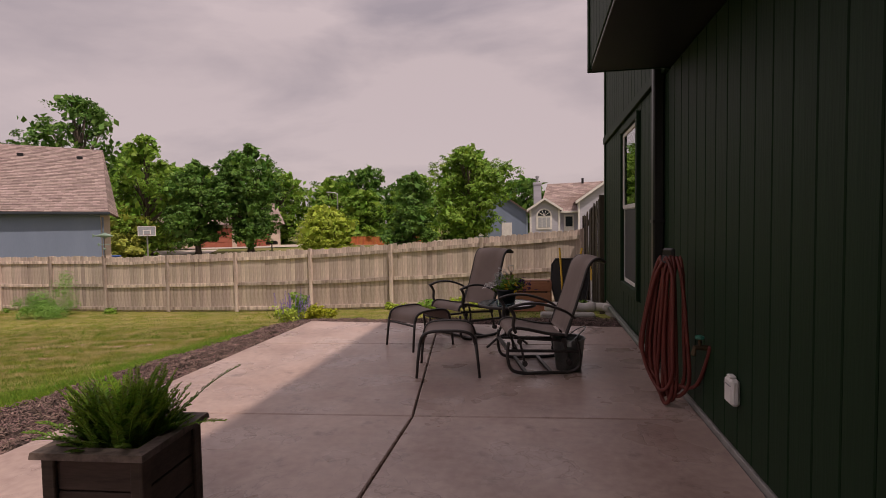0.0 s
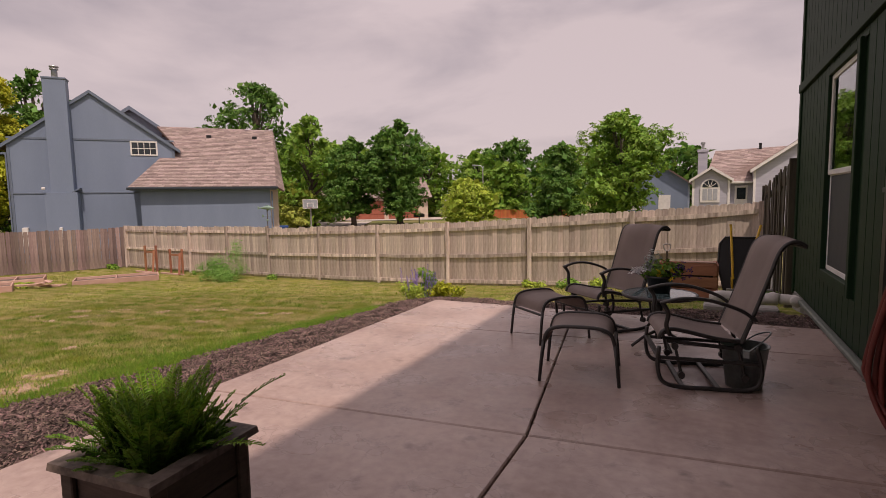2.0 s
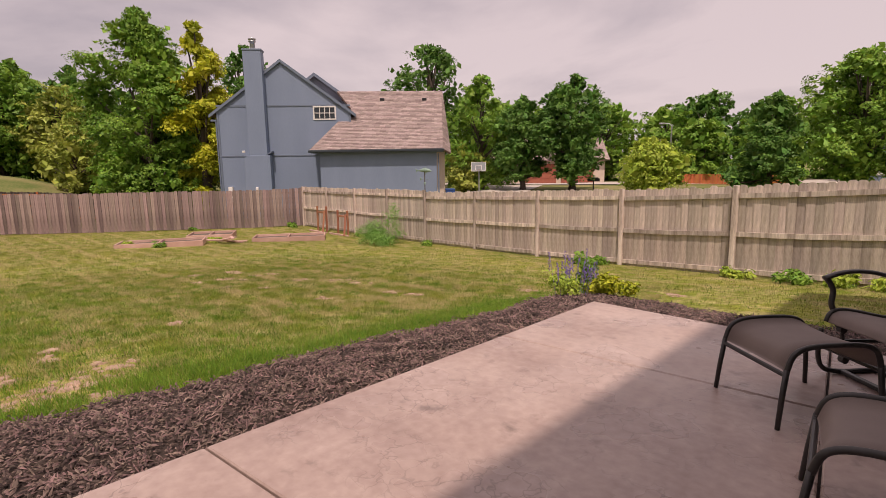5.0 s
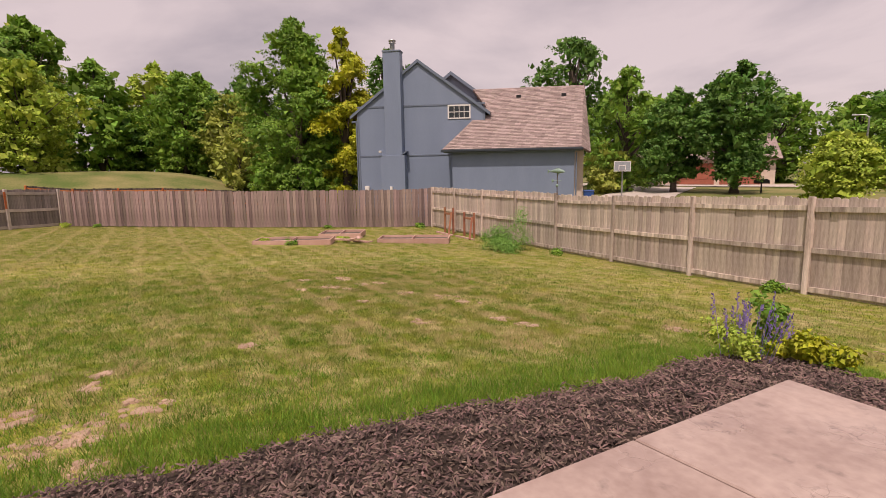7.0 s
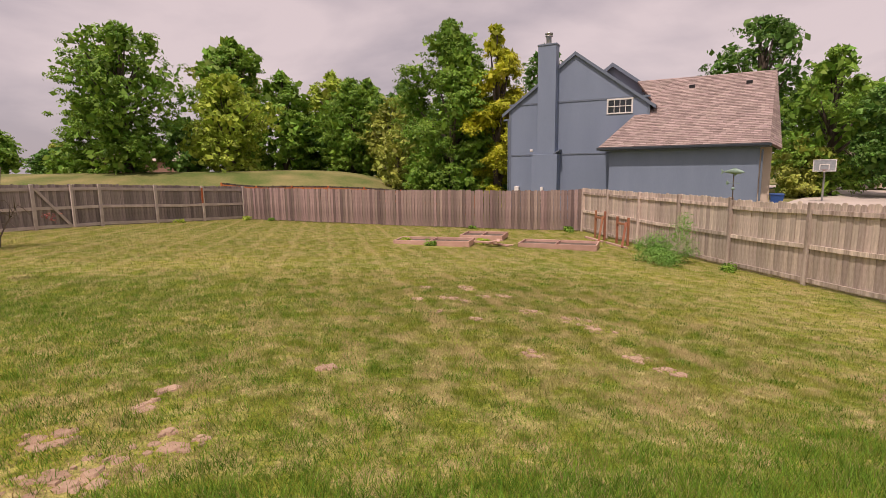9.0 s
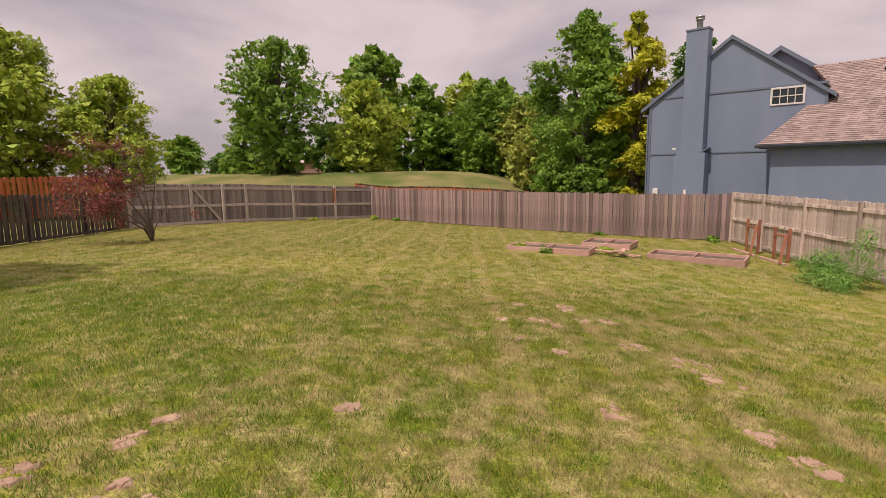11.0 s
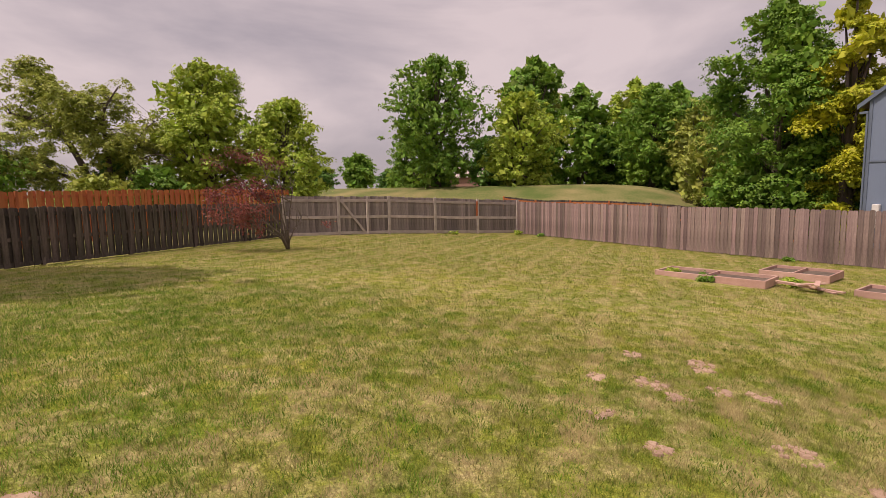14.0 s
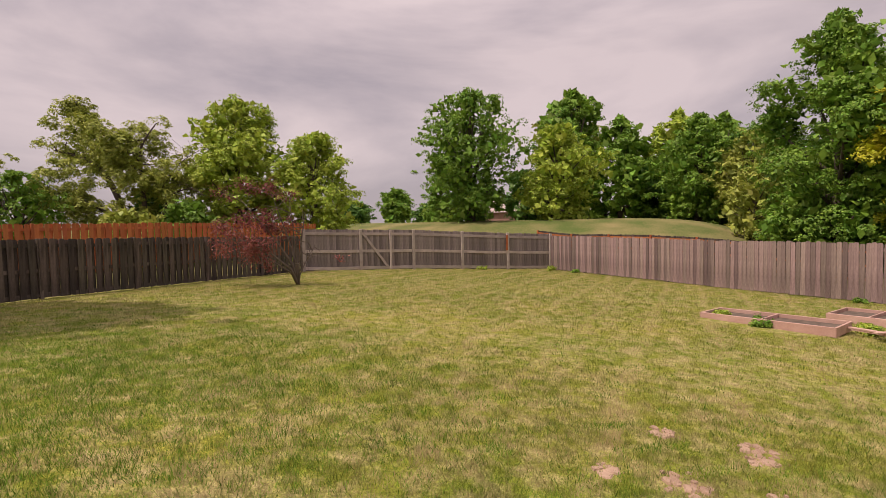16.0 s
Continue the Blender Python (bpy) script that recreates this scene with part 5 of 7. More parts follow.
def glider_chair():
    """Sling glider; it faces +x."""
    th = thing("glider_chair", (0, 0, 0), "brown mesh sling glider chair with dark bronze frame", "chair", "patio chairs")
    w = 0.27
    seat = [(p.x, p.z) for p in curve([(-0.24, 0, 0.345), (-0.05, 0, 0.365), (0.15, 0, 0.405), (0.27, 0, 0.42), (0.335, 0, 0.4), (0.36, 0, 0.35)], 4)]
    back = [(p.x, p.z) for p in curve([(-0.245, 0, 0.36), (-0.33, 0, 0.56), (-0.42, 0, 0.8), (-0.475, 0, 0.95), (-0.53, 0, 1.015), (-0.6, 0, 1.03), (-0.66, 0, 1.0)], 4)]
    part("seat", strip(Build(), seat, -w, w, 0.01, 0.012), SLING, th, "brown woven mesh seat", smooth=True)
    part("backrest", strip(Build(), back, -w, w, 0.01, 0.015), SLING, th, "brown woven mesh back, top rolled over", smooth=True)
    for s in (-1, 1):
        part("seat_rail", Build().tube([(x, s * w, z) for x, z in seat], 0.015, 8), TUBE, th, smooth=True)
        part("back_rail", Build().tube([(x, s * w, z) for x, z in back], 0.015, 8), TUBE, th, smooth=True)
        part("armrest", Build().tube(curve([(-0.33, s * 0.29, 0.5), (-0.22, s * 0.3, 0.57), (0.0, s * 0.31, 0.635), (0.2, s * 0.315, 0.645), (0.36, s * 0.315, 0.61)], 5), 0.024, 8, flat=0.55), TUBE, th, "curved flat armrest", smooth=True)
        part("arm_post", Build().tube(curve([(0.345, s * 0.315, 0.61), (0.3, s * 0.305, 0.54), (0.31, s * 0.295, 0.45), (0.28, s * 0.28, 0.38)], 5), 0.018, 8), TUBE, th, smooth=True)
        part("rear_link", Build().tube([(-0.3, s * 0.29, 0.5), (-0.24, s * 0.28, 0.34)], 0.016, 8), TUBE, th)
        sk = curve([(0.36, s * 0.3, 0.3), (0.37, s * 0.3, 0.16), (0.33, s * 0.3, 0.05), (0.2, s * 0.3, 0.016), (0, s * 0.3, 0.016), (-0.25, s * 0.3, 0.016), (-0.36, s * 0.3, 0.06), (-0.38, s * 0.3, 0.18), (-0.34, s * 0.3, 0.32)], 5)
        part("skid", Build().tube(sk, 0.016, 8), TUBE, th, "rounded floor skid", smooth=True)
        part("glide_rail", Build().tube([(0.36, s * 0.29, 0.22), (-0.37, s * 0.29, 0.2)], 0.014, 8), TUBE, th)
        part("seat_stretcher", Build().tube([(0.3, s * 0.25, 0.33), (-0.26, s * 0.25, 0.29)], 0.014, 8), TUBE, th)
        for x in (0.24, -0.22):
            part("hanger", Build().tube([(x, s * 0.27, 0.31), (x - 0.05, s * 0.285, 0.1)], 0.013, 6).lathe([(0, -0.02), (0.026, -0.02), (0.026, 0.02), (0, 0.02)], 10, pose(x, s * 0.27, 0.3, 90)).lathe([(0, -0.02), (0.026, -0.02), (0.026, 0.02), (0, 0.02)], 10, pose(x - 0.05, s * 0.285, 0.1, 90)), TUBE, th)
    for x, z in ((0.18, 0.016), (-0.08, 0.016), (0.36, 0.22)):
        part("crossbar", Build().box((x - 0.02, -0.3, z - 0.012), (x + 0.02, 0.3, z + 0.012), 0.004), TUBE, th)
    part("top_bar", Build().tube([(-0.655, -w, 1.0), (-0.655, w, 1.0)], 0.015, 8), TUBE, th)
    return th


def ottoman():
    """Sling footstool with two arched side frames along x."""
    th = thing("ottoman", (0, 0, 0), "brown mesh sling ottoman with dark arched legs", "ottoman", "patio ottomans")
    top = [(p.x, p.z) for p in curve([(-0.245, 0, 0.29), (-0.215, 0, 0.37), (-0.14, 0, 0.405), (0, 0, 0.412), (0.14, 0, 0.405), (0.215, 0, 0.37), (0.245, 0, 0.29)], 4)]
    part("seat", strip(Build(), top, -0.235, 0.235, 0.01, 0.02), SLING, th, "brown woven mesh top", smooth=True)
    for s in (-1, 1):
        part("side_frame", Build().tube([(x, s * 0.24, z) for x, z in top], 0.014, 8), TUBE, th, smooth=True)
        for e in (-1, 1):
            part("leg", Build().tube([(e * 0.244, s * 0.24, 0.3), (e * 0.262, s * 0.245, 0.15), (e * 0.275, s * 0.25, 0.0)], [0.014, 0.013, 0.012], 8), TUBE, th, smooth=True)
    for e in (-1, 1):
        part("stretcher", Build().tube([(e * 0.247, -0.24, 0.27), (e * 0.247, 0.24, 0.27)], 0.012, 8), TUBE, th)
    return th


c1 = glider_chair()
c1.matrix_basis = pose(-0.04, 4.93, 0, 0, 0, 193) @ Matrix.Diagonal((0.86, 0.95, 0.98, 1))
c2 = copy_thing(c1, pose(-0.9, 6.26, 0, 0, 0, 228))
tagged(c1, "brown mesh sling glider chair beside the house wall")
tagged(c2, "brown mesh sling glider chair behind the glass table")
o1 = ottoman()
o1.matrix_basis = pose(-0.83, 4.68, 0, 0, 0, 8)
o2 = copy_thing(o1, pose(-1.33, 5.66, 0, 0, 0, 50))

tb = thing("side_table", (-0.356, 5.655, 0), "small round glass-topped patio table with dark frame", "table")
part("rim", Build().tube([(0.3 * math.cos(a * 0.196), 0.3 * math.sin(a * 0.196), 0.465) for a in range(32)], 0.016, 8, closed=True), TUBE, tb, smooth=True)
part("tabletop", Build().lathe([(0.0, 0.466), (0.288, 0.466), (0.288, 0.476), (0.0, 0.476)], 40), mat("table_glass", (0.09, 0.14, 0.15), (0.12, 0.18, 0.19), rough=0.06, bump=0.02, spec=0.8), tb, "dark tinted glass top")
part("stem", Build().tube([(0, 0, 0.465), (0, 0, 0.1)], 0.03, 10), TUBE, tb, smooth=True)
for a in range(4):
    c, s = math.cos(a * 1.571 + 0.5), math.sin(a * 1.571 + 0.5)
    part("leg", Build().tube(curve([(0.02 * c, 0.02 * s, 0.14), (0.12 * c, 0.12 * s, 0.1), (0.24 * c, 0.24 * s, 0.014)], 4), 0.013, 7), TUBE, tb, smooth=True)


def flower_heads(name, th, rng, centre, spread, n, r, material, label, flat=0.5):
    b = Build()
    for i in range(n):
        c = Vector(centre) + Vector((rng.normal() * spread, rng.normal() * spread, rng.normal() * spread * flat))
        t = pose(0, 0, 0, rng.uniform(-60, 60), rng.uniform(-60, 60), rng.uniform(0, 360))
        for k in range(5):
            a = k * 1.2566
            b.add([(0, 0, 0), (r * 0.6 * math.cos(a - 0.5), r * 0.6 * math.sin(a - 0.5), r * 0.25), (r * math.cos(a), r * math.sin(a), r * 0.1), (r * 0.6 * math.cos(a + 0.5), r * 0.6 * math.sin(a + 0.5), r * 0.25)], [(0, 1, 2, 3)], Matrix.Translation(c) @ t)
    ob = part(name, b, material, th, label)
    ob["kind"] = "stuff"
    return ob


PETAL_W = leafmat("white_petals", (0.6, 0.58, 0.58), (0.75, 0.73, 0.73), vary=0.1)
PETAL_P = leafmat("purple_petals", (0.05, 0.02, 0.09), (0.1, 0.04, 0.16), vary=0.2)
PETAL_V = leafmat("violet_petals", (0.22, 0.15, 0.42), (0.34, 0.26, 0.55), vary=0.2)
PETAL_Y = leafmat("yellow_petals", (0.65, 0.42, 0.02), (0.75, 0.55, 0.04), vary=0.1)
SILVER = leafmat("silver_leaves", (0.3, 0.33, 0.31), (0.42, 0.45, 0.43), vary=0.15)
fp = thing("flower_pot", (-0.36, 5.7, 0.477), "black pot of white, purple and yellow flowers on the table", "flower pot")
part("pot", Build().lathe([(0.0, 0.0), (0.085, 0.0), (0.11, 0.13), (0.12, 0.13), (0.12, 0.15), (0.1, 0.15), (0.095, 0.12), (0.0, 0.12)], 20), BLACK, fp, smooth=True)
rng = np.random.default_rng(5)
p, nn = crown_points(rng, [(0.02, 0, 0.2, 0.12, 0.7), (0.1, 0.03, 0.2, 0.1, 0.7), (-0.06, 0.02, 0.18, 0.1, 0.7)], 900)
ob = new("foliage", leaf_mesh("foliage", p, nn, 0.025, rng, LEAF_MID))
ob.parent = fp
p, nn = crown_points(rng, [(-0.06, 0.02, 0.28, 0.07, 1.3), (-0.1, -0.03, 0.22, 0.05, 1)], 160)
ob = new("silver_foliage", leaf_mesh("silver_foliage", p, nn, 0.016, rng, SILVER, long=2.5))
ob.parent = fp
flower_heads("white_flowers", fp, rng, (-0.15, -0.06, 0.19), 0.04, 12, 0.034, PETAL_W, "white blossoms")
flower_heads("purple_flowers", fp, rng, (0.15, -0.02, 0.2), 0.06, 26, 0.026, PETAL_P, "dark purple pansies")
flower_heads("yellow_flowers", fp, rng, (0.04, -0.1, 0.18), 0.045, 9, 0.03, PETAL_Y, "yellow blossoms")

bk = thing("bucket", (0.25, 4.86, 0), "galvanised metal bucket with wire handle under the chair", "bucket")
GALV = mat("galvanised_steel", (0.2, 0.23, 0.23), (0.36, 0.4, 0.4), scale=14, rough=0.35, bump=0.08, metal=0.75)
part("body", Build().lathe([(0.0, 0.012), (0.105, 0.012), (0.105, 0.0), (0.112, 0.0), (0.145, 0.28), (0.152, 0.285), (0.152, 0.295), (0.14, 0.292), (0.108, 0.03), (0.0, 0.03)], 28), GALV, bk, smooth=True)
part("handle", Build().tube(curve([(0, 0.15, 0.27), (0.08, 0.13, 0.34), (0.15, 0.0, 0.39), (0.08, -0.13, 0.34), (0, -0.15, 0.27)], 6), 0.005, 6), GALV, bk, "thin wire handle", smooth=True)
for s in (-1, 1):
    part("ear", Build().box((-0.02, s * 0.148 - 0.012, 0.235), (0.02, s * 0.148 + 0.012, 0.285), 0.004), GALV, bk)

# ---- planter with fern ----
WOOD_DARK = mat("weathered_dark_wood", (0.026, 0.017, 0.012), (0.075, 0.05, 0.036), scale=4, rough=0.75, bump=0.4, fine=35, stretch=(0.5, 1, 3), vary=0.25)
WOOD_RIM = mat("worn_rim_wood", (0.06, 0.042, 0.034), (0.2, 0.15, 0.125), contrast=0.18, scale=7, rough=0.7, bump=0.3, fine=45, vary=0.15)
pl = thing("planter_box", (-1.77, 1.945, 0), "dark weathered wooden planter box on the patio", "planter", turn=5)
for k in range(4):
    T = pose(0, 0, 0, 0, 0, 90 * k)
    for j in range(3):
        part("side_board", Build().box((-0.165, -0.195, 0.025 + j * 0.137), (0.165, -0.175, 0.155 + j * 0.137), 0.004, T), WOOD_DARK, pl)
    part("corner_post", Build().box((0.16, -0.208, 0), (0.205, -0.163, 0.437), 0.005, T), WOOD_DARK, pl)
    part("corner_board", Build().box((-0.21, -0.216, 0), (-0.155, -0.197, 0.436), 0.004, T), WOOD_DARK, pl)
    part("rim_board", Build().add([(-0.24, -0.24, 0.44), (0.24, -0.24, 0.44), (0.17, -0.17, 0.44), (-0.17, -0.17, 0.44), (-0.236, -0.236, 0.466), (0.236, -0.236, 0.466), (0.172, -0.172, 0.466), (-0.172, -0.172, 0.466)], [(3, 2, 1, 0), (4, 5, 6, 7), (0, 1, 5, 4), (1, 2, 6, 5), (2, 3, 7, 6), (3, 0, 4, 7)], T), WOOD_RIM, pl, "worn flat rim board")
part("soil", Build().box((-0.174, -0.174, 0.3), (0.174, 0.174, 0.4)), mat("potting_soil", (0.02, 0.014, 0.01), (0.04, 0.028, 0.02), rough=0.95, bump=0.6, fine=60), pl, "dark potting soil")
FERN = leafmat("fern_leaves", (0.05, 0.13, 0.014), (0.2, 0.33, 0.03), vary=0.4, scale=4.0)
fern = thing("fern", (-1.77, 1.945, 0.4), "bushy green sword fern in the planter", "fern")
rng = random.Random(11)


def frond_geometry(b, base, head, tilt, length, rnd):
    """One plume with paired leaflets all along an arching stem."""
    n = 30
    d = Vector((math.cos(head), math.sin(head), 0))
    s = Vector((-math.sin(head), math.cos(head), 0))
    p = Vector(base)
    el = tilt
    stem = [p.copy()]
    for i in range(n):
        q = i / n
        el -= 0.006 + 0.022 * q
        up = Vector((0, 0, math.sin(el))) + d * math.cos(el)
        p = p + up * (length / n)
        stem.append(p.copy())
        nrm = up.cross(s).normalized()
        L = 0.03 * (math.sin(math.pi * min(1, 0.2 + 0.78 * q)) ** 0.55) * rnd.uniform(0.8, 1.15)
        for k in (-1, 1):
            t = (s * k + up * rnd.uniform(0.35, 0.7) + nrm * rnd.uniform(-0.25, 0.45)).normalized()
            b.add([p - up * 0.002, p + t * L * 0.55 - up * 0.006 + nrm * 0.004, p + t * L, p + t * L * 0.5 + up * 0.0065 + nrm * 0.004], [(0, 1, 2, 3)])
    b.tube(stem[::3] + [stem[-1]], 0.002, 4)


fronds = []
for i in range(24):
    fb = Build()
    frond_geometry(fb, (0, 0, 0), 0.0, rng.uniform(1.15, 1.55) if i % 4 else rng.uniform(0.65, 0.95), rng.uniform(0.18, 0.36) * (1 if i % 4 else 0.72), rng)
    me = fb.mesh("frond")
    me.materials.append(FERN)
    fronds.append(me)
for i in range(150):
    a = rng.uniform(0, 2 * math.pi)
    r = 0.14 * math.sqrt(rng.random())
    piece("frond", fronds[i % 24], pose(r * math.cos(a), r * math.sin(a), 0.0, 0, 0, math.degrees(a) + rng.uniform(-40, 40)), fern)
for hd_, el_, ln_ in ((25, 52, 0.44), (8, 24, 0.3)):
    fb = Build()
    frond_geometry(fb, (0.12, 0.06, 0.03), radians(hd_), radians(el_), ln_, rng)
    part("frond", fb, FERN, fern)

# ---- along the house wall ----
spout = thing("downspout", (1.03, 4.93, 0.12), "black square downspout on the house wall", "downspout")
part("pipe", Build().box((-0.045, -0.05, 0.0), (0.045, 0.05, 2.6), 0.012), BLACK, spout)
part("elbow", Build().tube([(-0.0, 0, 0.05), (-0.02, 0.06, -0.04), (-0.02, 0.2, -0.06)], 0.05, 4), BLACK, spout)
part("bracket", Build().box((-0.052, -0.06, 1.2), (0.05, 0.06, 1.23), 0.003), BLACK, spout)
ext = thing("drain_pipe", (1.0, 5.2, 0.04), "grey-green downspout extension lying along the wall", "drain pipe")
part("pipe", Build().box((0.01, 0.0, -0.035), (0.07, 3.0, 0.02), 0.012), mat("grey_green_pipe", (0.09, 0.11, 0.09), (0.16, 0.18, 0.155), rough=0.6, bump=0.1), ext)
elb = thing("drain_sleeve", (0.0, 8.3, -0.06), "white fabric drain sleeve lying at the patio's end", "drain pipe")
WPIPE = mat("off_white_sleeve", (0.5, 0.47, 0.44), (0.62, 0.59, 0.56), scale=5, rough=0.8, bump=0.3)
part("elbow", Build().tube(curve([(1.0, -0.1, 0.08), (1.0, 0.02, 0.08), (0.95, 0.06, 0.08), (0.84, 0.07, 0.08)], 5), 0.065, 12), WPIPE, elb, smooth=True)
part("sleeve", Build().tube([(0.84 - 0.07 * k, 0.07 + 0.015 * math.sin(k), 0.07 + 0.012 * math.sin(k * 1.7)) for k in range(12)], [0.085 + 0.01 * math.sin(2.1 * k) for k in range(11)] + [0.05], 12, flat=0.9), WPIPE, elb, smooth=True)
bl = thing("concrete_block", (0.4, 8.02, -0.1), "grey concrete splash block on the mulch", "block")
part("block", Build().box((-0.4, -0.12, -0.05), (0.4, 0.12, 0.08), 0.02), mat("block_grey", (0.25, 0.24, 0.22), (0.36, 0.34, 0.32), rough=0.9, bump=0.3), bl)

HOSE = mat("red_hose_rubber", (0.1, 0.016, 0.012), (0.16, 0.03, 0.021), scale=6, rough=0.5, bump=0.1)
hose = thing("garden_hose", (0.97, 4.0, 1.04), "coiled red rubber garden hose hanging on the wall", "hose", turn=38)
rng = random.Random(3)
for k in range(9):
    dy = (k - 4) * 0.016
    w_ = rng.uniform(0.05, 0.15)
    lo = -rng.uniform(0.84, 1.02)
    sw = rng.uniform(-0.03, 0.09)
    x = -0.05 - 0.016 * (k % 5)
    loop = curve([(x, dy, 0.04), (x - 0.02, dy - w_ * 0.55, -0.12), (x - 0.02, dy - w_ * 0.8 + sw * 0.7, -0.52), (x - 0.01, dy - w_ * 0.8 + sw, lo + 0.12), (x, dy * 0.4 + sw, lo), (x - 0.01, dy + w_ * 0.9 + sw, lo + 0.16), (x - 0.02, dy + w_ * 1.1 + sw * 0.9, -0.56), (x - 0.02, dy + w_ * 0.6, -0.12), (x, dy, 0.04)], 6)[:-1]
    part("coil", Build().tube(loop, 0.0135, 8, closed=True), HOSE, hose, smooth=True)
part("feed", Build().tube(curve([(-0.08, 0.0, -0.84), (-0.07, -0.12, -0.87), (-0.07, -0.22, -0.82), (-0.12, -0.33, -0.62), (-0.16, -0.38, -0.52)], 6), 0.0135, 8), HOSE, hose, "hose end running to the tap", smooth=True)
part("hanger", Build().box((-0.02, 0.02, -0.12), (0.02, 0.12, 0.1), 0.015).tube([(0.02, 0.06, 0.02), (-0.06, 0.03, 0.01), (-0.12, 0.0, 0.03)], 0.03, 10), BLACK, hose, "black wall hanger")
tap = thing("hose_tap", (1.08, 3.66, 0.5), "brass garden tap with green handle on the wall", "tap")
part("body", Build().tube([(0, 0, 0), (-0.08, 0, 0), (-0.09, 0, -0.05)], 0.018, 10).tube([(-0.05, 0, 0.0), (-0.05, 0, 0.06)], 0.012, 8), mat("dull_brass", (0.07, 0.05, 0.03), (0.12, 0.085, 0.05), rough=0.45, metal=0.8), tap)
part("handle", Build().lathe([(0, 0), (0.028, 0), (0.032, 0.008), (0.028, 0.02), (0, 0.02)], 8, pose(-0.05, 0, 0.058)), mat("green_handle", (0.01, 0.12, 0.08), (0.02, 0.18, 0.12), rough=0.4), tap, "green handle")
out = thing("outlet_cover", (1.08, 3.14, 0.385), "white weatherproof outlet cover on the wall", "outlet")
part("cover", Build().box((-0.05, -0.06, -0.08), (0.0, 0.06, 0.07), 0.014), WHITE, out)
part("lid_seam", Build().box((-0.053, -0.05, 0.03), (-0.049, 0.05, 0.036)), mat("seam_grey", (0.3, 0.3, 0.3), (0.36, 0.36, 0.36)), out)
part("hinge", Build().box((-0.047, -0.03, 0.068), (-0.01, 0.03, 0.085), 0.006), WHITE, out)

# ---- behind the patio ----
CEDAR = mat("cedar_boards", (0.3, 0.12, 0.07), (0.44, 0.19, 0.115), scale=3, rough=0.7, bump=0.25, fine=30, stretch=(0.4, 1, 3), vary=0.18)
gy = gh(-0.2, 10.6)
cr2 = thing("cedar_crate", (-0.24, 10.6, gy), "red cedar slatted planter crate on the grass", "crate")
for k, (w_, dep) in enumerate(((0.44, 0.22), (0.22, 0.44), (0.44, 0.22), (0.22, 0.44))):
    T = pose(0, 0, 0, 0, 0, 90 * k)
    for j in range(3):
        part("slat", Build().box((-w_, -dep - 0.02, 0.03 + j * 0.2), (w_, -dep, 0.2 + j * 0.2), 0.005, T), CEDAR, cr2)
for sx in (-1, 1):
    for sy in (-1, 1):
        part("corner_post", Build().box((sx * 0.41 - 0.03, sy * 0.19 - 0.03, 0), (sx * 0.41 + 0.03, sy * 0.19 + 0.03, 0.63), 0.004), CEDAR, cr2)
part("top_board", Build().box((-0.1, -0.24, 0.635), (0.42, -0.1, 0.655), 0.004), PINKWOOD, cr2)
part("soil", Build().box((-0.42, -0.2, 0.4), (0.42, 0.2, 0.5)), JOINT, cr2)
cart = thing("wheelbarrow", (0.62, 11.3, gh(0.62, 11.3)), "black plastic wheelbarrow tray leaning on the fence", "wheelbarrow")
TRAY = mat("black_plastic", (0.008, 0.008, 0.009), (0.015, 0.015, 0.016), rough=0.35, bump=0.05)
tray = [(-0.28, 0.05), (0.28, 0.05), (0.38, 0.5), (0.36, 0.9), (0.28, 1.02), (-0.28, 1.02), (-0.36, 0.9), (-0.38, 0.5)]
part("tray", Build().prism(tray, 0.22, pose(0, -0.1, 0, -14)), TRAY, cart)
part("tray_rim", Build().tube([tuple(pose(0, -0.1, 0, -14) @ Vector((x * 1.03, 0, z * 1.01))) for x, z in tray], 0.018, 8, closed=True), TRAY, cart)
YEL = mat("yellow_handle", (0.62, 0.36, 0.02), (0.72, 0.45, 0.04), scale=6, rough=0.45, bump=0.05)
for (x0, y0, x1, y1, h), lab in zip(((0.45, 10.85, 0.4, 11.1, 1.22), (0.62, 10.9, 0.86, 11.2, 1.2), (1.0, 10.7, 1.03, 10.95, 1.05)), ("yellow-handled shovel leaning on the tray", "yellow-handled rake leaning on the fence", "yellow and white handled tool leaning by the house")):
    zz = gh(x0, y0)
    tl = thing("garden_tool", (x0, y0, zz), lab, "garden tool", "garden tools")
    part("handle", Build().tube([(0, 0, 0.55 if x0 > 0.9 else 0.3), ((x1 - x0), (y1 - y0), h)], 0.02, 8), YEL, tl, "yellow fibreglass handle")
    part("shaft", Build().tube([(0, 0, 0.0), ((x1 - x0) * 0.3, (y1 - y0) * 0.3, 0.56 if x0 > 0.9 else 0.32)], 0.018, 8), WHITE if x0 > 0.9 else YEL, tl)
    part("blade", Build().box((-0.1, -0.02, 0.0), (0.1, 0.0, 0.14), 0.006), METAL, tl)
sp = thing("spade", (-0.6, 10.95, gh(-0.6, 10.95)), "spade with wooden shaft and metal D-handle behind the crate", "spade")
part("shaft", Build().tube([(0, 0, 0), (0, 0.05, 0.82)], 0.016, 8), BARK, sp)
part("d_handle", Build().tube(curve([(0, 0.05, 0.8), (-0.05, 0.05, 0.86), (-0.055, 0.05, 0.93), (0, 0.05, 0.945), (0.055, 0.05, 0.93), (0.05, 0.05, 0.86), (0, 0.05, 0.8)], 4), 0.01, 6), METAL, sp)
part("blade", Build().box((-0.09, -0.01, 0.0), (0.09, 0.006, 0.2), 0.004), METAL, sp)

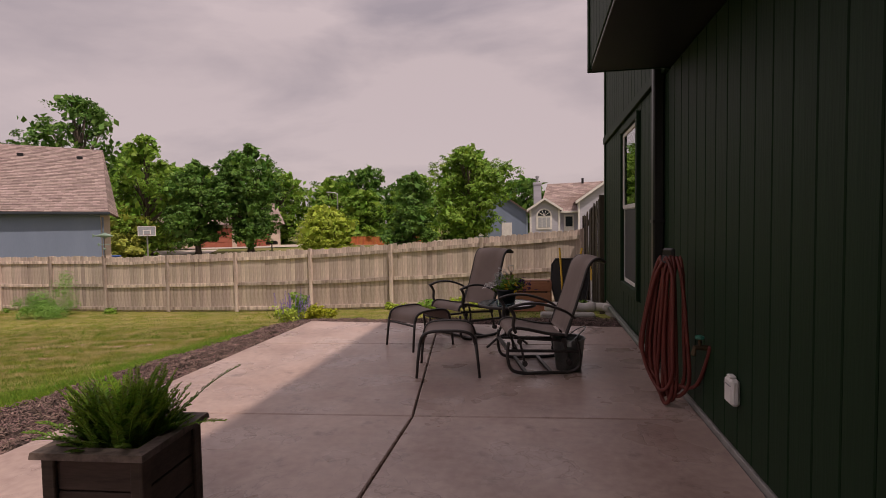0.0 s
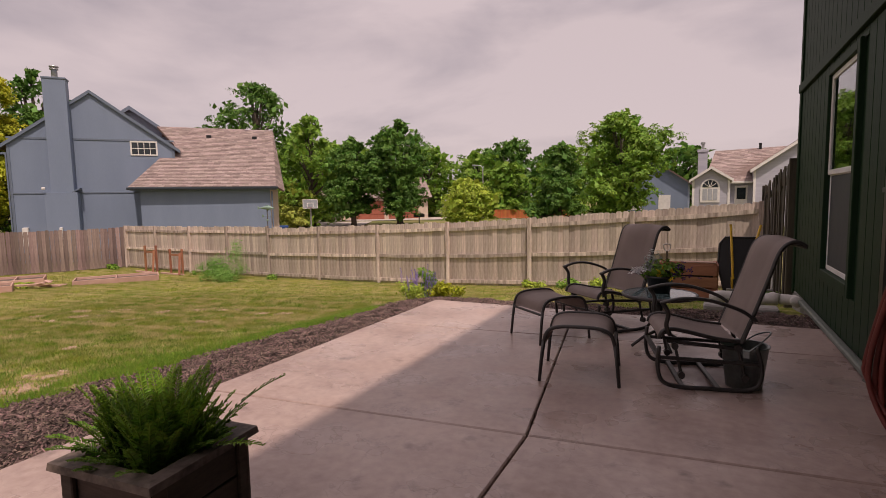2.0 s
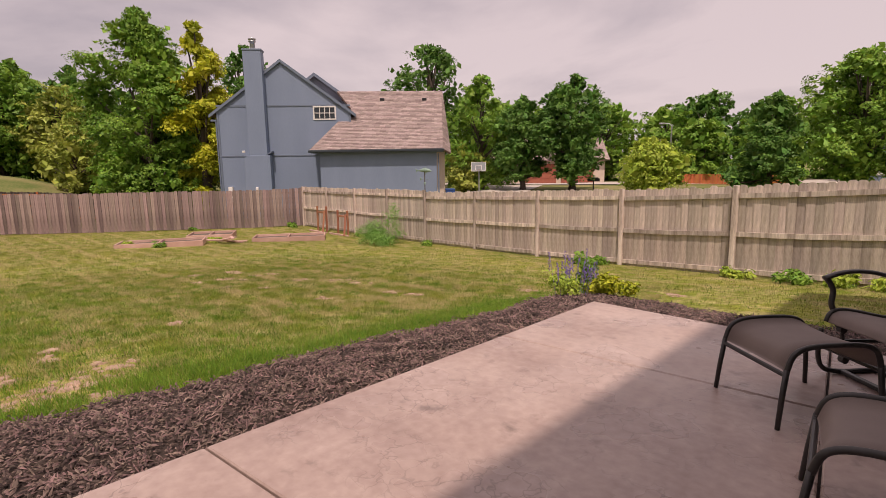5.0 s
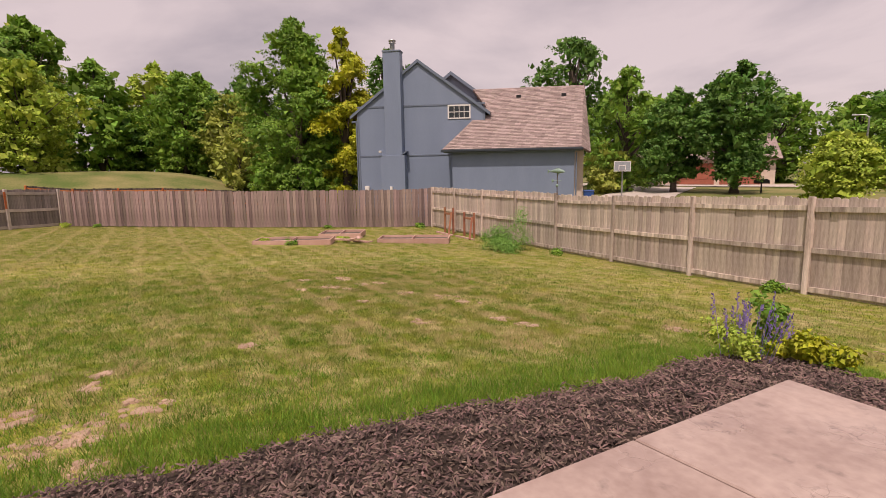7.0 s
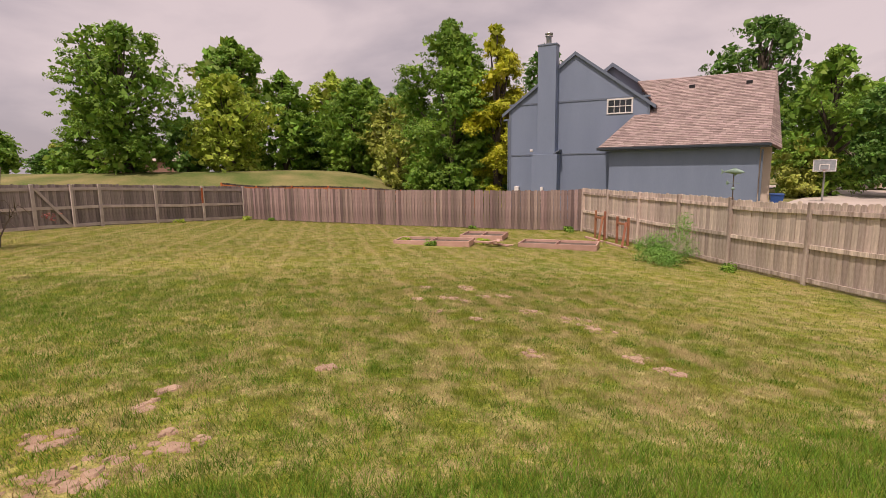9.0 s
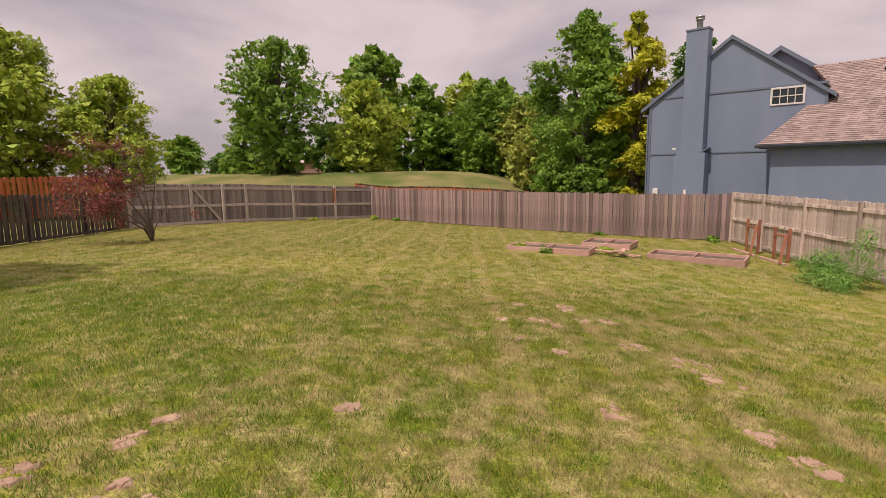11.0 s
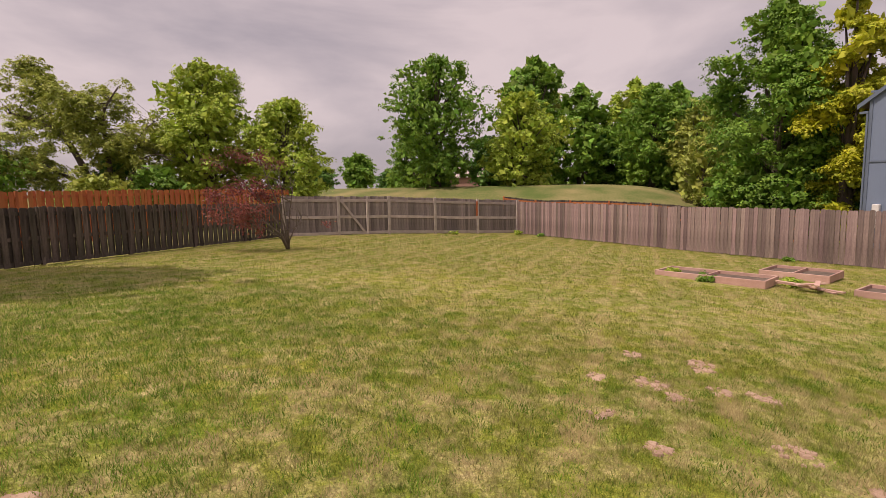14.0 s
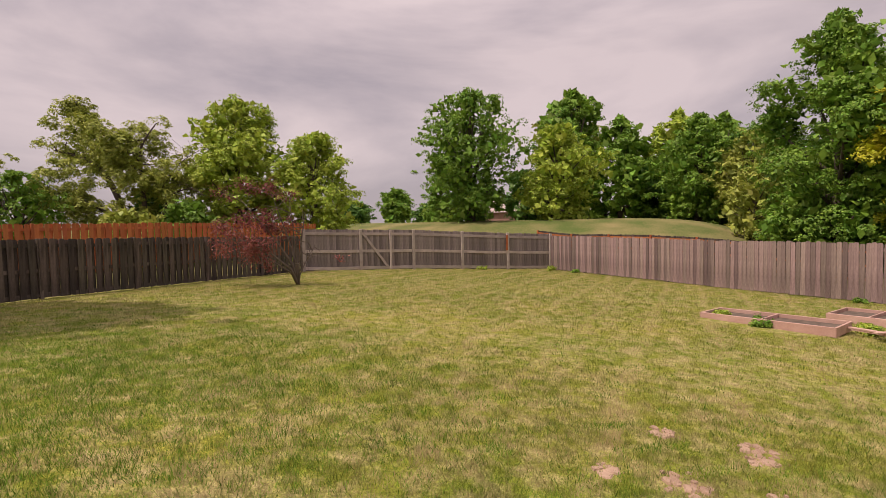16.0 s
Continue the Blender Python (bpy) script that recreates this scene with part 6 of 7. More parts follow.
# ---- lawn things ----
def raised_bed(x0, y0, ux, uy, L, W, label, h=0.13):
    z = min(gh(x0, y0), gh(x0 + ux * L, y0 + uy * L))
    th = thing("raised_bed", (x0, y0, z), label, "raised bed", "raised beds", turn=math.degrees(math.atan2(uy, ux)))
    for a, b_ in (((0, 0), (L, 0.04)), ((0, W - 0.04), (L, W)), ((0, 0.041), (0.04, W - 0.041)), ((L - 0.04, 0.041), (L, W - 0.041)), ((L * 0.48, 0.041), (L * 0.48 + 0.03, W - 0.041))):
        part("board", Build().box((*a, 0.0), (*b_, h + 0.06), 0.005), PINKWOOD, th)
    part("soil", Build().box((0.042, 0.042, 0.0), (L - 0.042, W - 0.042, h - 0.02)), mat("bed_soil", (0.07, 0.05, 0.035), (0.16, 0.12, 0.09), scale=6, rough=0.95, bump=0.6, fine=40), th, "dry brown soil")
    return th


raised_bed(-19.5, 6.54, 0.455, 0.89, 2.56, 1.0, "pinkish board raised bed with weeds")
raised_bed(-18.4, 10.5, 0.56, 0.83, 2.5, 1.05, "pinkish board raised bed with bare soil")
raised_bed(-21.0, 9.2, 0.5, 0.87, 1.6, 1.3, "small square raised bed of pinkish boards")


def plant(name, x, y, lobes, n, size, material, label, seed, long=1.5, z=None, category="plant", group=""):
    rng = np.random.default_rng(seed)
    th = thing(name, (x, y, gh(x, y) if z is None else z), label, category, group)
    p, nn = crown_points(rng, lobes, n)
    p[:, 2] = np.maximum(p[:, 2], 0.0)
    ob = new("leaves", leaf_mesh("leaves", p, nn, size, rng, material, long))
    ob.parent = th
    b = Build()
    for l in lobes[:6]:
        b.tube([(0, 0, -0.02), (l[0] * 0.5, l[1] * 0.5, l[2] * 0.6), (l[0], l[1], l[2])], [0.008, 0.005, 0.003], 5)
    part("stems", b, LEAF_OLIVE, th)
    return th


FEATHER = leafmat("feathery_leaves", (0.12, 0.3, 0.05), (0.24, 0.44, 0.1), vary=0.25)
rng = np.random.default_rng(9)
plant("fennel_bush", -14.5, 13.1, [(rng.normal() * 0.42, rng.normal() * 0.3, 0.1 + abs(rng.normal()) * 0.25, rng.uniform(0.2, 0.4), 0.9) for i in range(14)] + [(0.3, 0.35, 0.85, 0.35, 1.2), (0.3, 0.4, 1.15, 0.2, 1.2)], 4200, 0.017, FEATHER, "feathery green fennel clump by the fence", 1, long=7.0)
plant("salvia_plant", -3.75, 7.32, [(rng.normal() * 0.13, rng.normal() * 0.1, 0.12 + abs(rng.normal()) * 0.12, 0.12, 0.9) for i in range(9)], 750, 0.026, LEAF_LIGHT, "purple-flowered salvia clump at the patio corner", 2)
plant("yellow_shrub", -3.42, 7.6, [(rng.normal() * 0.14, rng.normal() * 0.08, 0.08 + abs(rng.normal()) * 0.06, 0.1, 0.8) for i in range(7)], 1100, 0.035, LEAF_YELLOW, "low golden-leaved shrub in the mulch", 3)
plant("rose_bush", -3.82, 7.75, [(rng.normal() * 0.09, rng.normal() * 0.09, 0.3 + rng.uniform(-0.2, 0.25), 0.1, 0.9) for i in range(9)], 450, 0.036, LEAF_MID, "small dark-leaved bush with orange tips", 4)
fl = thing("salvia_flowers", (-3.75, 7.32, gh(-3.75, 7.32)), "violet salvia flower spikes", "flowers")
r5 = random.Random(5)
for k in range(20):
    x, y = r5.gauss(0, 0.14), r5.gauss(0, 0.1)
    h = r5.uniform(0.3, 0.56)
    b = Build()
    for j in range(12):
        a = r5.uniform(0, 6.28)
        zz = h * (0.6 + 0.4 * j / 12)
        b.add([(x, y, zz), (x + 0.014 * math.cos(a), y + 0.014 * math.sin(a), zz + 0.004), (x + 0.02 * math.cos(a + 0.5), y + 0.02 * math.sin(a + 0.5), zz + 0.02), (x, y, zz + 0.014)], [(0, 1, 2, 3)])
    b.tube([(x * 0.6, y * 0.6, 0), (x, y, h)], 0.002, 4)
    part("flower_spike", b, PETAL_V, fl)
for x, y, n, s, m, lab in ((-18.9, 7.7, 500, 0.3, LEAF_MID, "weeds growing in the raised bed"), (-19.7, 7.0, 500, 0.28, LEAF_LIGHT, "weeds growing in the raised bed"), (-19.3, 9.55, 900, 0.32, LEAF_LIGHT, "bright green leafy plant between the beds"), (-6.6, 13.4, 400, 0.3, LEAF_MID, "green weeds at the fence foot"), (-3.9, 13.0, 500, 0.3, LEAF_LIGHT, "green weeds at the fence foot"), (-1.9, 12.75, 600, 0.34, LEAF_LIGHT, "green weeds at the fence foot"), (-2.6, 12.9, 600, 0.34, LEAF_MID, "green weeds at the fence foot"), (-32.4, 0.3, 500, 0.35, LEAF_LIGHT, "green weeds at the fence corner"), (-31.5, 1.6, 300, 0.25, LEAF_MID, "green weeds at the fence foot"), (-29.9, -2.4, 300, 0.3, LEAF_LIGHT, "green weeds at the fence foot"), (-22.5, 14.4, 500, 0.35, LEAF_MID, "green weeds at the fence corner"), (-16.6, 14.3, 400, 0.3, LEAF_MID, "green weeds at the fence foot"), (-13.2, 14.1, 400, 0.3, LEAF_MID, "green weeds at the fence foot"), (0.85, 9.9, 700, 0.34, LEAF_MID, "green weeds at the house corner"), (-25.0, 10.9, 200, 0.25, LEAF_MID, "green weeds at the fence foot")):
    rg = np.random.default_rng(int(abs(x) * 100))
    plant("weed_clump", x, y, [(rg.normal() * s * 0.6, rg.normal() * s * 0.4, s * 0.35 * rg.uniform(0.4, 1.2), s * 0.4, 0.8) for i in range(6)], n, 0.05, m, lab, int(abs(x) * 10), group="weeds")

# gate with brace in the back fence, stacked boards, frames, fish vane
gdir = Vector((-33.0 + 24.1, 0.0 + 8.45)).normalized()
gp = Vector((-24.1, -8.45)) + gdir * 2.45
gate = thing("fence_gate", (gp.x, gp.y, gh(gp.x, gp.y)), "grey wooden gate brace on the back fence", "gate", turn=math.degrees(math.atan2(gdir.y, gdir.x)))
part("brace", Build().add([(0.05, -0.068, 1.62), (0.18, -0.065, 1.62), (1.28, -0.065, 0.12), (1.15, -0.065, 0.12), (0.05, -0.045, 1.62), (0.18, -0.045, 1.62), (1.28, -0.045, 0.12), (1.15, -0.045, 0.12)], [(0, 1, 2, 3), (7, 6, 5, 4), (0, 4, 5, 1), (1, 5, 6, 2), (2, 6, 7, 3), (3, 7, 4, 0)]), RAIL_GREY_LIT, gate, "diagonal grey brace")
part("gate_post", Build().box((1.32, -0.13, 0), (1.41, -0.045, 1.75), 0.006), RAIL_GREY_LIT, gate)
part("latch", Build().box((0.0, -0.08, 1.0), (0.06, -0.05, 1.15), 0.005), BLACK, gate)
np_ = Vector((-24.1, -8.45)) + gdir * 9.8
rep = thing("repair_board", (np_.x + 0.05, np_.y - 0.03, gh(np_.x, np_.y) + 0.95), "new orange repair board nailed to a fence post", "board", turn=math.degrees(math.atan2(gdir.y, gdir.x)))
part("board", Build().box((-0.06, -0.13, 0), (0.03, -0.1, 0.75), 0.004), FENCE_RED, rep)
OLDSTAIN = mat("old_stained_timber", (0.24, 0.09, 0.05), (0.36, 0.155, 0.09), scale=3, rough=0.8, bump=0.3, fine=30, vary=0.15)
for (x, y, a, h) in ((-20.0, 14.45, -3, 1.05), (-18.4, 14.4, -3, 0.95)):
    sw = thing("timber_frame", (x, y, gh(x, y)), "orange-brown timber frame leaning on the fence", "frame", "timber frames", turn=a)
    part("post", Build().box((-0.45, -0.1, 0), (-0.38, -0.03, h), 0.006), OLDSTAIN, sw)
    part("post", Build().box((0.3, -0.1, 0), (0.37, -0.03, h * 1.02), 0.006), OLDSTAIN, sw)
    part("brace", Build().tube([(0.3, -0.13, h * 0.85), (0.75 if a else 0, -0.5, 0.04)], 0.04, 4), OLDSTAIN, sw)
    part("beam", Build().box((-0.38, -0.09, h * 0.72), (0.3, -0.04, h * 0.8), 0.005), OLDSTAIN, sw)
    part("foot", Build().box((-0.5, -0.45, 0.0), (0.9, -0.37, 0.07), 0.006), PINKWOOD, sw)
r6 = random.Random(8)
for k in range(7):
    x, y = -18.55 + r6.uniform(-0.25, 0.25), 9.75 + r6.uniform(-0.3, 0.35)
    bd = thing("loose_board", (x, y, gh(x, y) + 0.03 + 0.03 * k), "loose pinkish offcut board lying on the lawn", "board", "loose boards", turn=r6.uniform(0, 180))
    part("board", Build().box((-r6.uniform(0.25, 0.5), -0.05, -0.015), (r6.uniform(0.25, 0.5), 0.05, 0.015), 0.003), PINKWOOD, bd)
fv = thing("fish_weathervane", (-13.6, 14.38, 0.45), "verdigris fish weathervane on a fence post", "weathervane")
VERD = mat("verdigris_copper", (0.16, 0.26, 0.21), (0.27, 0.37, 0.31), scale=14, rough=0.7, bump=0.2)
part("rod", Build().tube([(0, 0, 0), (0, 0, 0.66)], 0.014, 8), BARK, fv)
part("fish_body", Build().tube([(-0.33, 0, 0.7), (-0.24, 0, 0.7), (-0.1, 0, 0.71), (0.05, 0, 0.71), (0.2, 0, 0.7), (0.33, 0, 0.685)], [0.012, 0.03, 0.055, 0.068, 0.05, 0.012], 12), VERD, fv, smooth=True)
part("fish_tail", Build().prism([(-0.32, 0.7), (-0.45, 0.63), (-0.42, 0.7), (-0.45, 0.77)], 0.012), VERD, fv)
part("fish_fin", Build().prism([(-0.08, 0.75), (0.12, 0.76), (0.05, 0.8), (-0.06, 0.79)], 0.01).prism([(0.0, 0.64), (0.1, 0.65), (0.02, 0.59)], 0.01), VERD, fv)
part("ball", Build().lathe([(0, -0.045), (0.03, -0.032), (0.045, 0), (0.03, 0.032), (0, 0.045)], 14, pose(0, 0, 0.28)), VERD, fv, smooth=True)
part("arrow", Build().tube([(-0.2, 0, 0.42), (0.2, 0, 0.42)], 0.008, 6).prism([(-0.22, 0.36), (-0.14, 0.42), (-0.22, 0.48), (-0.26, 0.42)], 0.012), VERD, fv)

# ---- mulch bed ----
def mulch_edge(y):
    """x of the lawn edge along the patio's long side."""
    return -4.62 + 0.19 * max(0.0, y - 2.0) ** 0.85 + 0.06 * math.sin(2.3 * y) + 0.03 * math.sin(7.1 * y)


def in_mulch(x, y):
    if y < 6.9:
        return mulch_edge(y) < x < -3.2 and y > -4.5
    return 6.9 <= y < 7.72 + 0.05 * math.sin(3.1 * x) + (0.1 if x > -0.5 else 0) and x > -3.85 + 0.6 * max(0.0, y - 7.3) and x < 1.05


MULCH = mat("mulch_brown", (0.02, 0.012, 0.009), (0.06, 0.037, 0.028), scale=9, rough=0.95, bump=0.8, fine=50, dist=0.03)
CHIP = mat("mulch_chips", (0.06, 0.037, 0.032), (0.24, 0.16, 0.14), scale=9, rough=0.85, bump=0.2, fine=40, vary=0.65, island=True)
mb_ = Build()
cell = 0.08
done = {}
ny = int(12.6 / cell)
for i in range(int(6.2 / cell)):
    for j in range(ny):
        x, y = -5.0 + i * cell, -4.5 + j * cell
        if in_mulch(x + cell / 2, y + cell / 2):
            q = []
            for a, c in ((0, 0), (1, 0), (1, 1), (0, 1)):
                k = (i + a, j + c)
                if k not in done:
                    px_, py_ = -5.0 + k[0] * cell, -4.5 + k[1] * cell
                    done[k] = len(mb_.v)
                    mb_.v.append((px_, py_, gh(px_, py_) + 0.022 + 0.03 * noise.noise(Vector((px_ * 5, py_ * 5, 0)))))
                q.append(done[k])
            mb_.f.append(tuple(q))
mulch = tagged(part("mulch_bed", mb_, MULCH, smooth=True), "dark brown shredded bark mulch bed round the patio", "mulch", kind="stuff")
rng = np.random.default_rng(21)
cb = Build()
n = 0
while n < 34000:
    x, y = rng.uniform(-4.9, 1.05), rng.uniform(0.2, 7.9)
    if not in_mulch(x + rng.normal() * 0.03, y):
        continue
    n += 1
    L, W, T = 0.014 + 0.05 * rng.random() ** 1.6, rng.uniform(0.007, 0.018), rng.uniform(0.004, 0.012)
    a, tl = rng.uniform(0, 6.28), rng.normal() * 0.45
    c, s = math.cos(a), math.sin(a)
    z = gh(x, y) + 0.03 + 0.03 * noise.noise(Vector((x * 5, y * 5, 0))) + rng.uniform(0, 0.02)
    dx, dy, dz = c * L / 2, s * L / 2, L / 2 * tl
    ox, oy = -s * W / 2, c * W / 2
    k = len(cb.v)
    cb.v += [(x - dx, y - dy, z - dz), (x - ox, y - oy, z + T * 0.3), (x + dx, y + dy, z + dz), (x + ox, y + oy, z), (x + ox * 0.2, y + oy * 0.2, z + T)]
    cb.f += [(k, k + 1, k + 4), (k + 1, k + 2, k + 4), (k + 2, k + 3, k + 4), (k + 3, k, k + 4)]
tagged(part("mulch_chips", cb, CHIP), "loose splinters of dark bark mulch", "mulch", kind="stuff")

# ---- bare soil patches ----
BARE = mat("bare_soil", (0.26, 0.165, 0.11), (0.46, 0.32, 0.23), scale=5, rough=0.95, bump=0.6, fine=45, dist=0.02)
SPOTS = [(-5.45, 3.38, 0.34), (-5.14, 3.04, 0.36), (-5.06, 2.75, 0.3), (-4.62, 3.18, 0.16), (-5.7, 2.65, 0.24), (-6.8, 7.35, 0.2), (-6.35, 7.37, 0.18), (-5.4, 8.85, 0.2), (-3.65, 9.9, 0.24), (-6.84, 4.3, 0.13), (-6.5, 3.1, 0.12), (-6.16, 3.1, 0.14), (-9.13, 5.79, 0.16), (-8.64, 6.19, 0.14),
         (-8.43, 7.5, 0.3), (-7.95, 7.58, 0.26), (-7.02, 6.3, 0.18), (-10.9, 6.71, 0.2), (-9.0, 7.12, 0.22), (-10.17, 6.18, 0.24), (-11.1, 6.73, 0.22), (-9.84, 6.4, 0.16), (-11.1, 6.0, 0.16), (-10.22, 7.14, 0.22), (-10.22, 6.8, 0.16), (-10.1, 5.7, 0.14)]


def bare_amount(x, y):
    """How bare the lawn is: ragged worn spots, broken into flecks."""
    x, y = np.asarray(x, float), np.asarray(y, float)
    m = np.zeros(x.shape)
    for sx, sy, r in SPOTS:
        k = np.flatnonzero((np.abs(x - sx) < 2.3 * r) & (np.abs(y - sy) < 2.0 * r))
        u, v = x[k] - sx, y[k] - sy
        an = np.arctan2(v, u)
        wob = 1 + 0.24 * np.sin(2 * an + sx * 3) + 0.14 * np.sin(3 * an + sy * 5) + 0.07 * np.sin(7 * an + sx)
        m[k] = np.maximum(m[k], 1 - smooth(0.2, 1.5, np.hypot(u, v * 1.3) / (r * wob)))
    k = np.flatnonzero(m > 0)
    fleck = 0.5 + 0.5 * np.sin(31 * x[k] + 2.5 * np.sin(17 * y[k])) * np.sin(27 * y[k] + 2.2 * np.sin(19 * x[k]))
    m[k] = np.clip(m[k] * (0.55 + 0.9 * fleck), 0, 1)
    return m


rng = random.Random(17)
for sx, sy, r in SPOTS:
    b = Build()
    for k in range(int(60 * r)):
        a, d = rng.uniform(0, 6.283), r * 0.85 * math.sqrt(rng.random())
        cx, cy = sx + d * math.cos(a), sy + d * math.sin(a) / 1.3
        size = rng.uniform(0.025, 0.09) * (1.25 - 0.6 * d / r)
        lift = rng.uniform(0.003, 0.016)
        ring = [(size * rng.uniform(0.55, 1.2), 6.283 * q / 9) for q in range(9)]
        top = [(cx + 0.7 * q * math.cos(w), cy + 0.55 * q * math.sin(w)) for q, w in ring]
        low = [(cx + q * math.cos(w), cy + 0.8 * q * math.sin(w)) for q, w in ring]
        b.add([(x, y, gh(x, y) + lift) for x, y in top] + [(x, y, gh(x, y) - 0.004) for x, y in low], [tuple(range(9))] + [(q, q + 9, (q + 1) % 9 + 9, (q + 1) % 9) for q in range(9)])
    tagged(part("soil_patch", b, BARE), "bare dry soil patch in the lawn", "soil", kind="structure")


# ---- grass ----
def grass_material():
    ma = leafmat("grass_blades", (0.1, 0.185, 0.016), (0.28, 0.28, 0.048), vary=0.38, glow=0.4, scale=1.4)
    n, l = ma.node_tree.nodes, ma.node_tree.links
    src = n["Principled BSDF"].inputs["Base Color"].links[0].from_socket
    co = n["Texture Coordinate"].outputs["Object"]
    nz = n.new("ShaderNodeTexNoise")
    nz.inputs["Scale"].default_value, nz.inputs["Detail"].default_value, nz.inputs["Roughness"].default_value = 3.2, 8, 0.72
    rp = n.new("ShaderNodeMapRange")
    rp.inputs["From Min"].default_value, rp.inputs["From Max"].default_value = 0.43, 0.64
    mx = n.new("ShaderNodeMix")
    mx.data_type = 'RGBA'
    mx.inputs["B"].default_value = (0.49, 0.385, 0.19, 1)
    l.new(co, nz.inputs["Vector"])
    l.new(nz.outputs["Fac"], rp.inputs["Value"])
    # faint mowing lines, about a metre apart, drier than the rest
    sp = n.new("ShaderNodeSeparateXYZ")
    l.new(co, sp.inputs["Vector"])
    wv = n.new("ShaderNodeMath")
    wv.operation = 'MULTIPLY_ADD'
    wv.inputs[1].default_value = 5.6
    l.new(sp.outputs["Y"], wv.inputs[0])
    nz2 = n.new("ShaderNodeTexNoise")
    nz2.inputs["Scale"].default_value, nz2.inputs["Detail"].default_value = 0.5, 3
    l.new(co, nz2.inputs["Vector"])
    nm = n.new("ShaderNodeMath")
    nm.operation = 'MULTIPLY'
    nm.inputs[1].default_value = 3.0
    l.new(nz2.outputs["Fac"], nm.inputs[0])
    l.new(nm.outputs["Value"], wv.inputs[2])
    sn = n.new("ShaderNodeMath")
    sn.operation = 'SINE'
    l.new(wv.outputs["Value"], sn.inputs[0])
    ln = n.new("ShaderNodeMapRange")
    ln.inputs["From Min"].default_value, ln.inputs["From Max"].default_value = 0.75, 1.0
    ln.inputs["To Min"].default_value, ln.inputs["To Max"].default_value = 0.0, 0.75
    l.new(sn.outputs["Value"], ln.inputs["Value"])
    ad = n.new("ShaderNodeMath")
    ad.operation = 'ADD'
    ad.use_clamp = True
    l.new(rp.outputs["Result"], ad.inputs[0])
    l.new(ln.outputs["Result"], ad.inputs[1])
    l.new(ad.outputs["Value"], mx.inputs["Factor"])
    n["Principled BSDF"].inputs["Specular IOR Level"].default_value = 0.08
    l.new(src, mx.inputs["A"])
    for node in (n["Principled BSDF"], n["Translucent BSDF"]):
        sock = node.inputs["Base Color"] if "Base Color" in node.inputs else node.inputs["Color"]
        l.new(mx.outputs["Result"], sock)
    # soft blades: shade them half as the turf they form
    ge = n.new("ShaderNodeNewGeometry")
    bl = n.new("ShaderNodeMix")
    bl.data_type = 'VECTOR'
    bl.inputs["Factor"].default_value = 0.72
    bl.inputs["B"].default_value = (0, 0, 1)
    l.new(ge.outputs["Normal"], bl.inputs["A"])
    l.new(bl.outputs["Result"], n["Principled BSDF"].inputs["Normal"])
    return ma


GRASS = grass_material()


def lush(x, y):
    """How green and thick the grass grows: along the mulch, and in drifts."""
    e = -4.62 + 0.19 * np.maximum(0, y - 2.0) ** 0.85
    band = np.exp(-(np.maximum(0, e - x) / 1.1) ** 2) * (y < 9)
    corner = 0.8 * np.exp(-((x + 9.0) / 4.0) ** 2 - ((y - 0.4) / 3.2) ** 2)
    tuft = 0.7 * (np.sin(6.3 * x + 2 * np.sin(2.1 * y)) * np.sin(5.7 * y + 2.3 * np.sin(1.9 * x + 1)) > 0.72)
    drift = 0.5 + 0.5 * np.sin(3.7 * x + 1.9 * np.sin(2.3 * y)) * np.sin(3.3 * y + 2.1 * np.sin(1.9 * x + 2))
    return np.clip(band + corner + tuft + 0.5 * drift ** 2, 0, 1) * np.exp(-np.maximum(0, -x - 12) / 7)


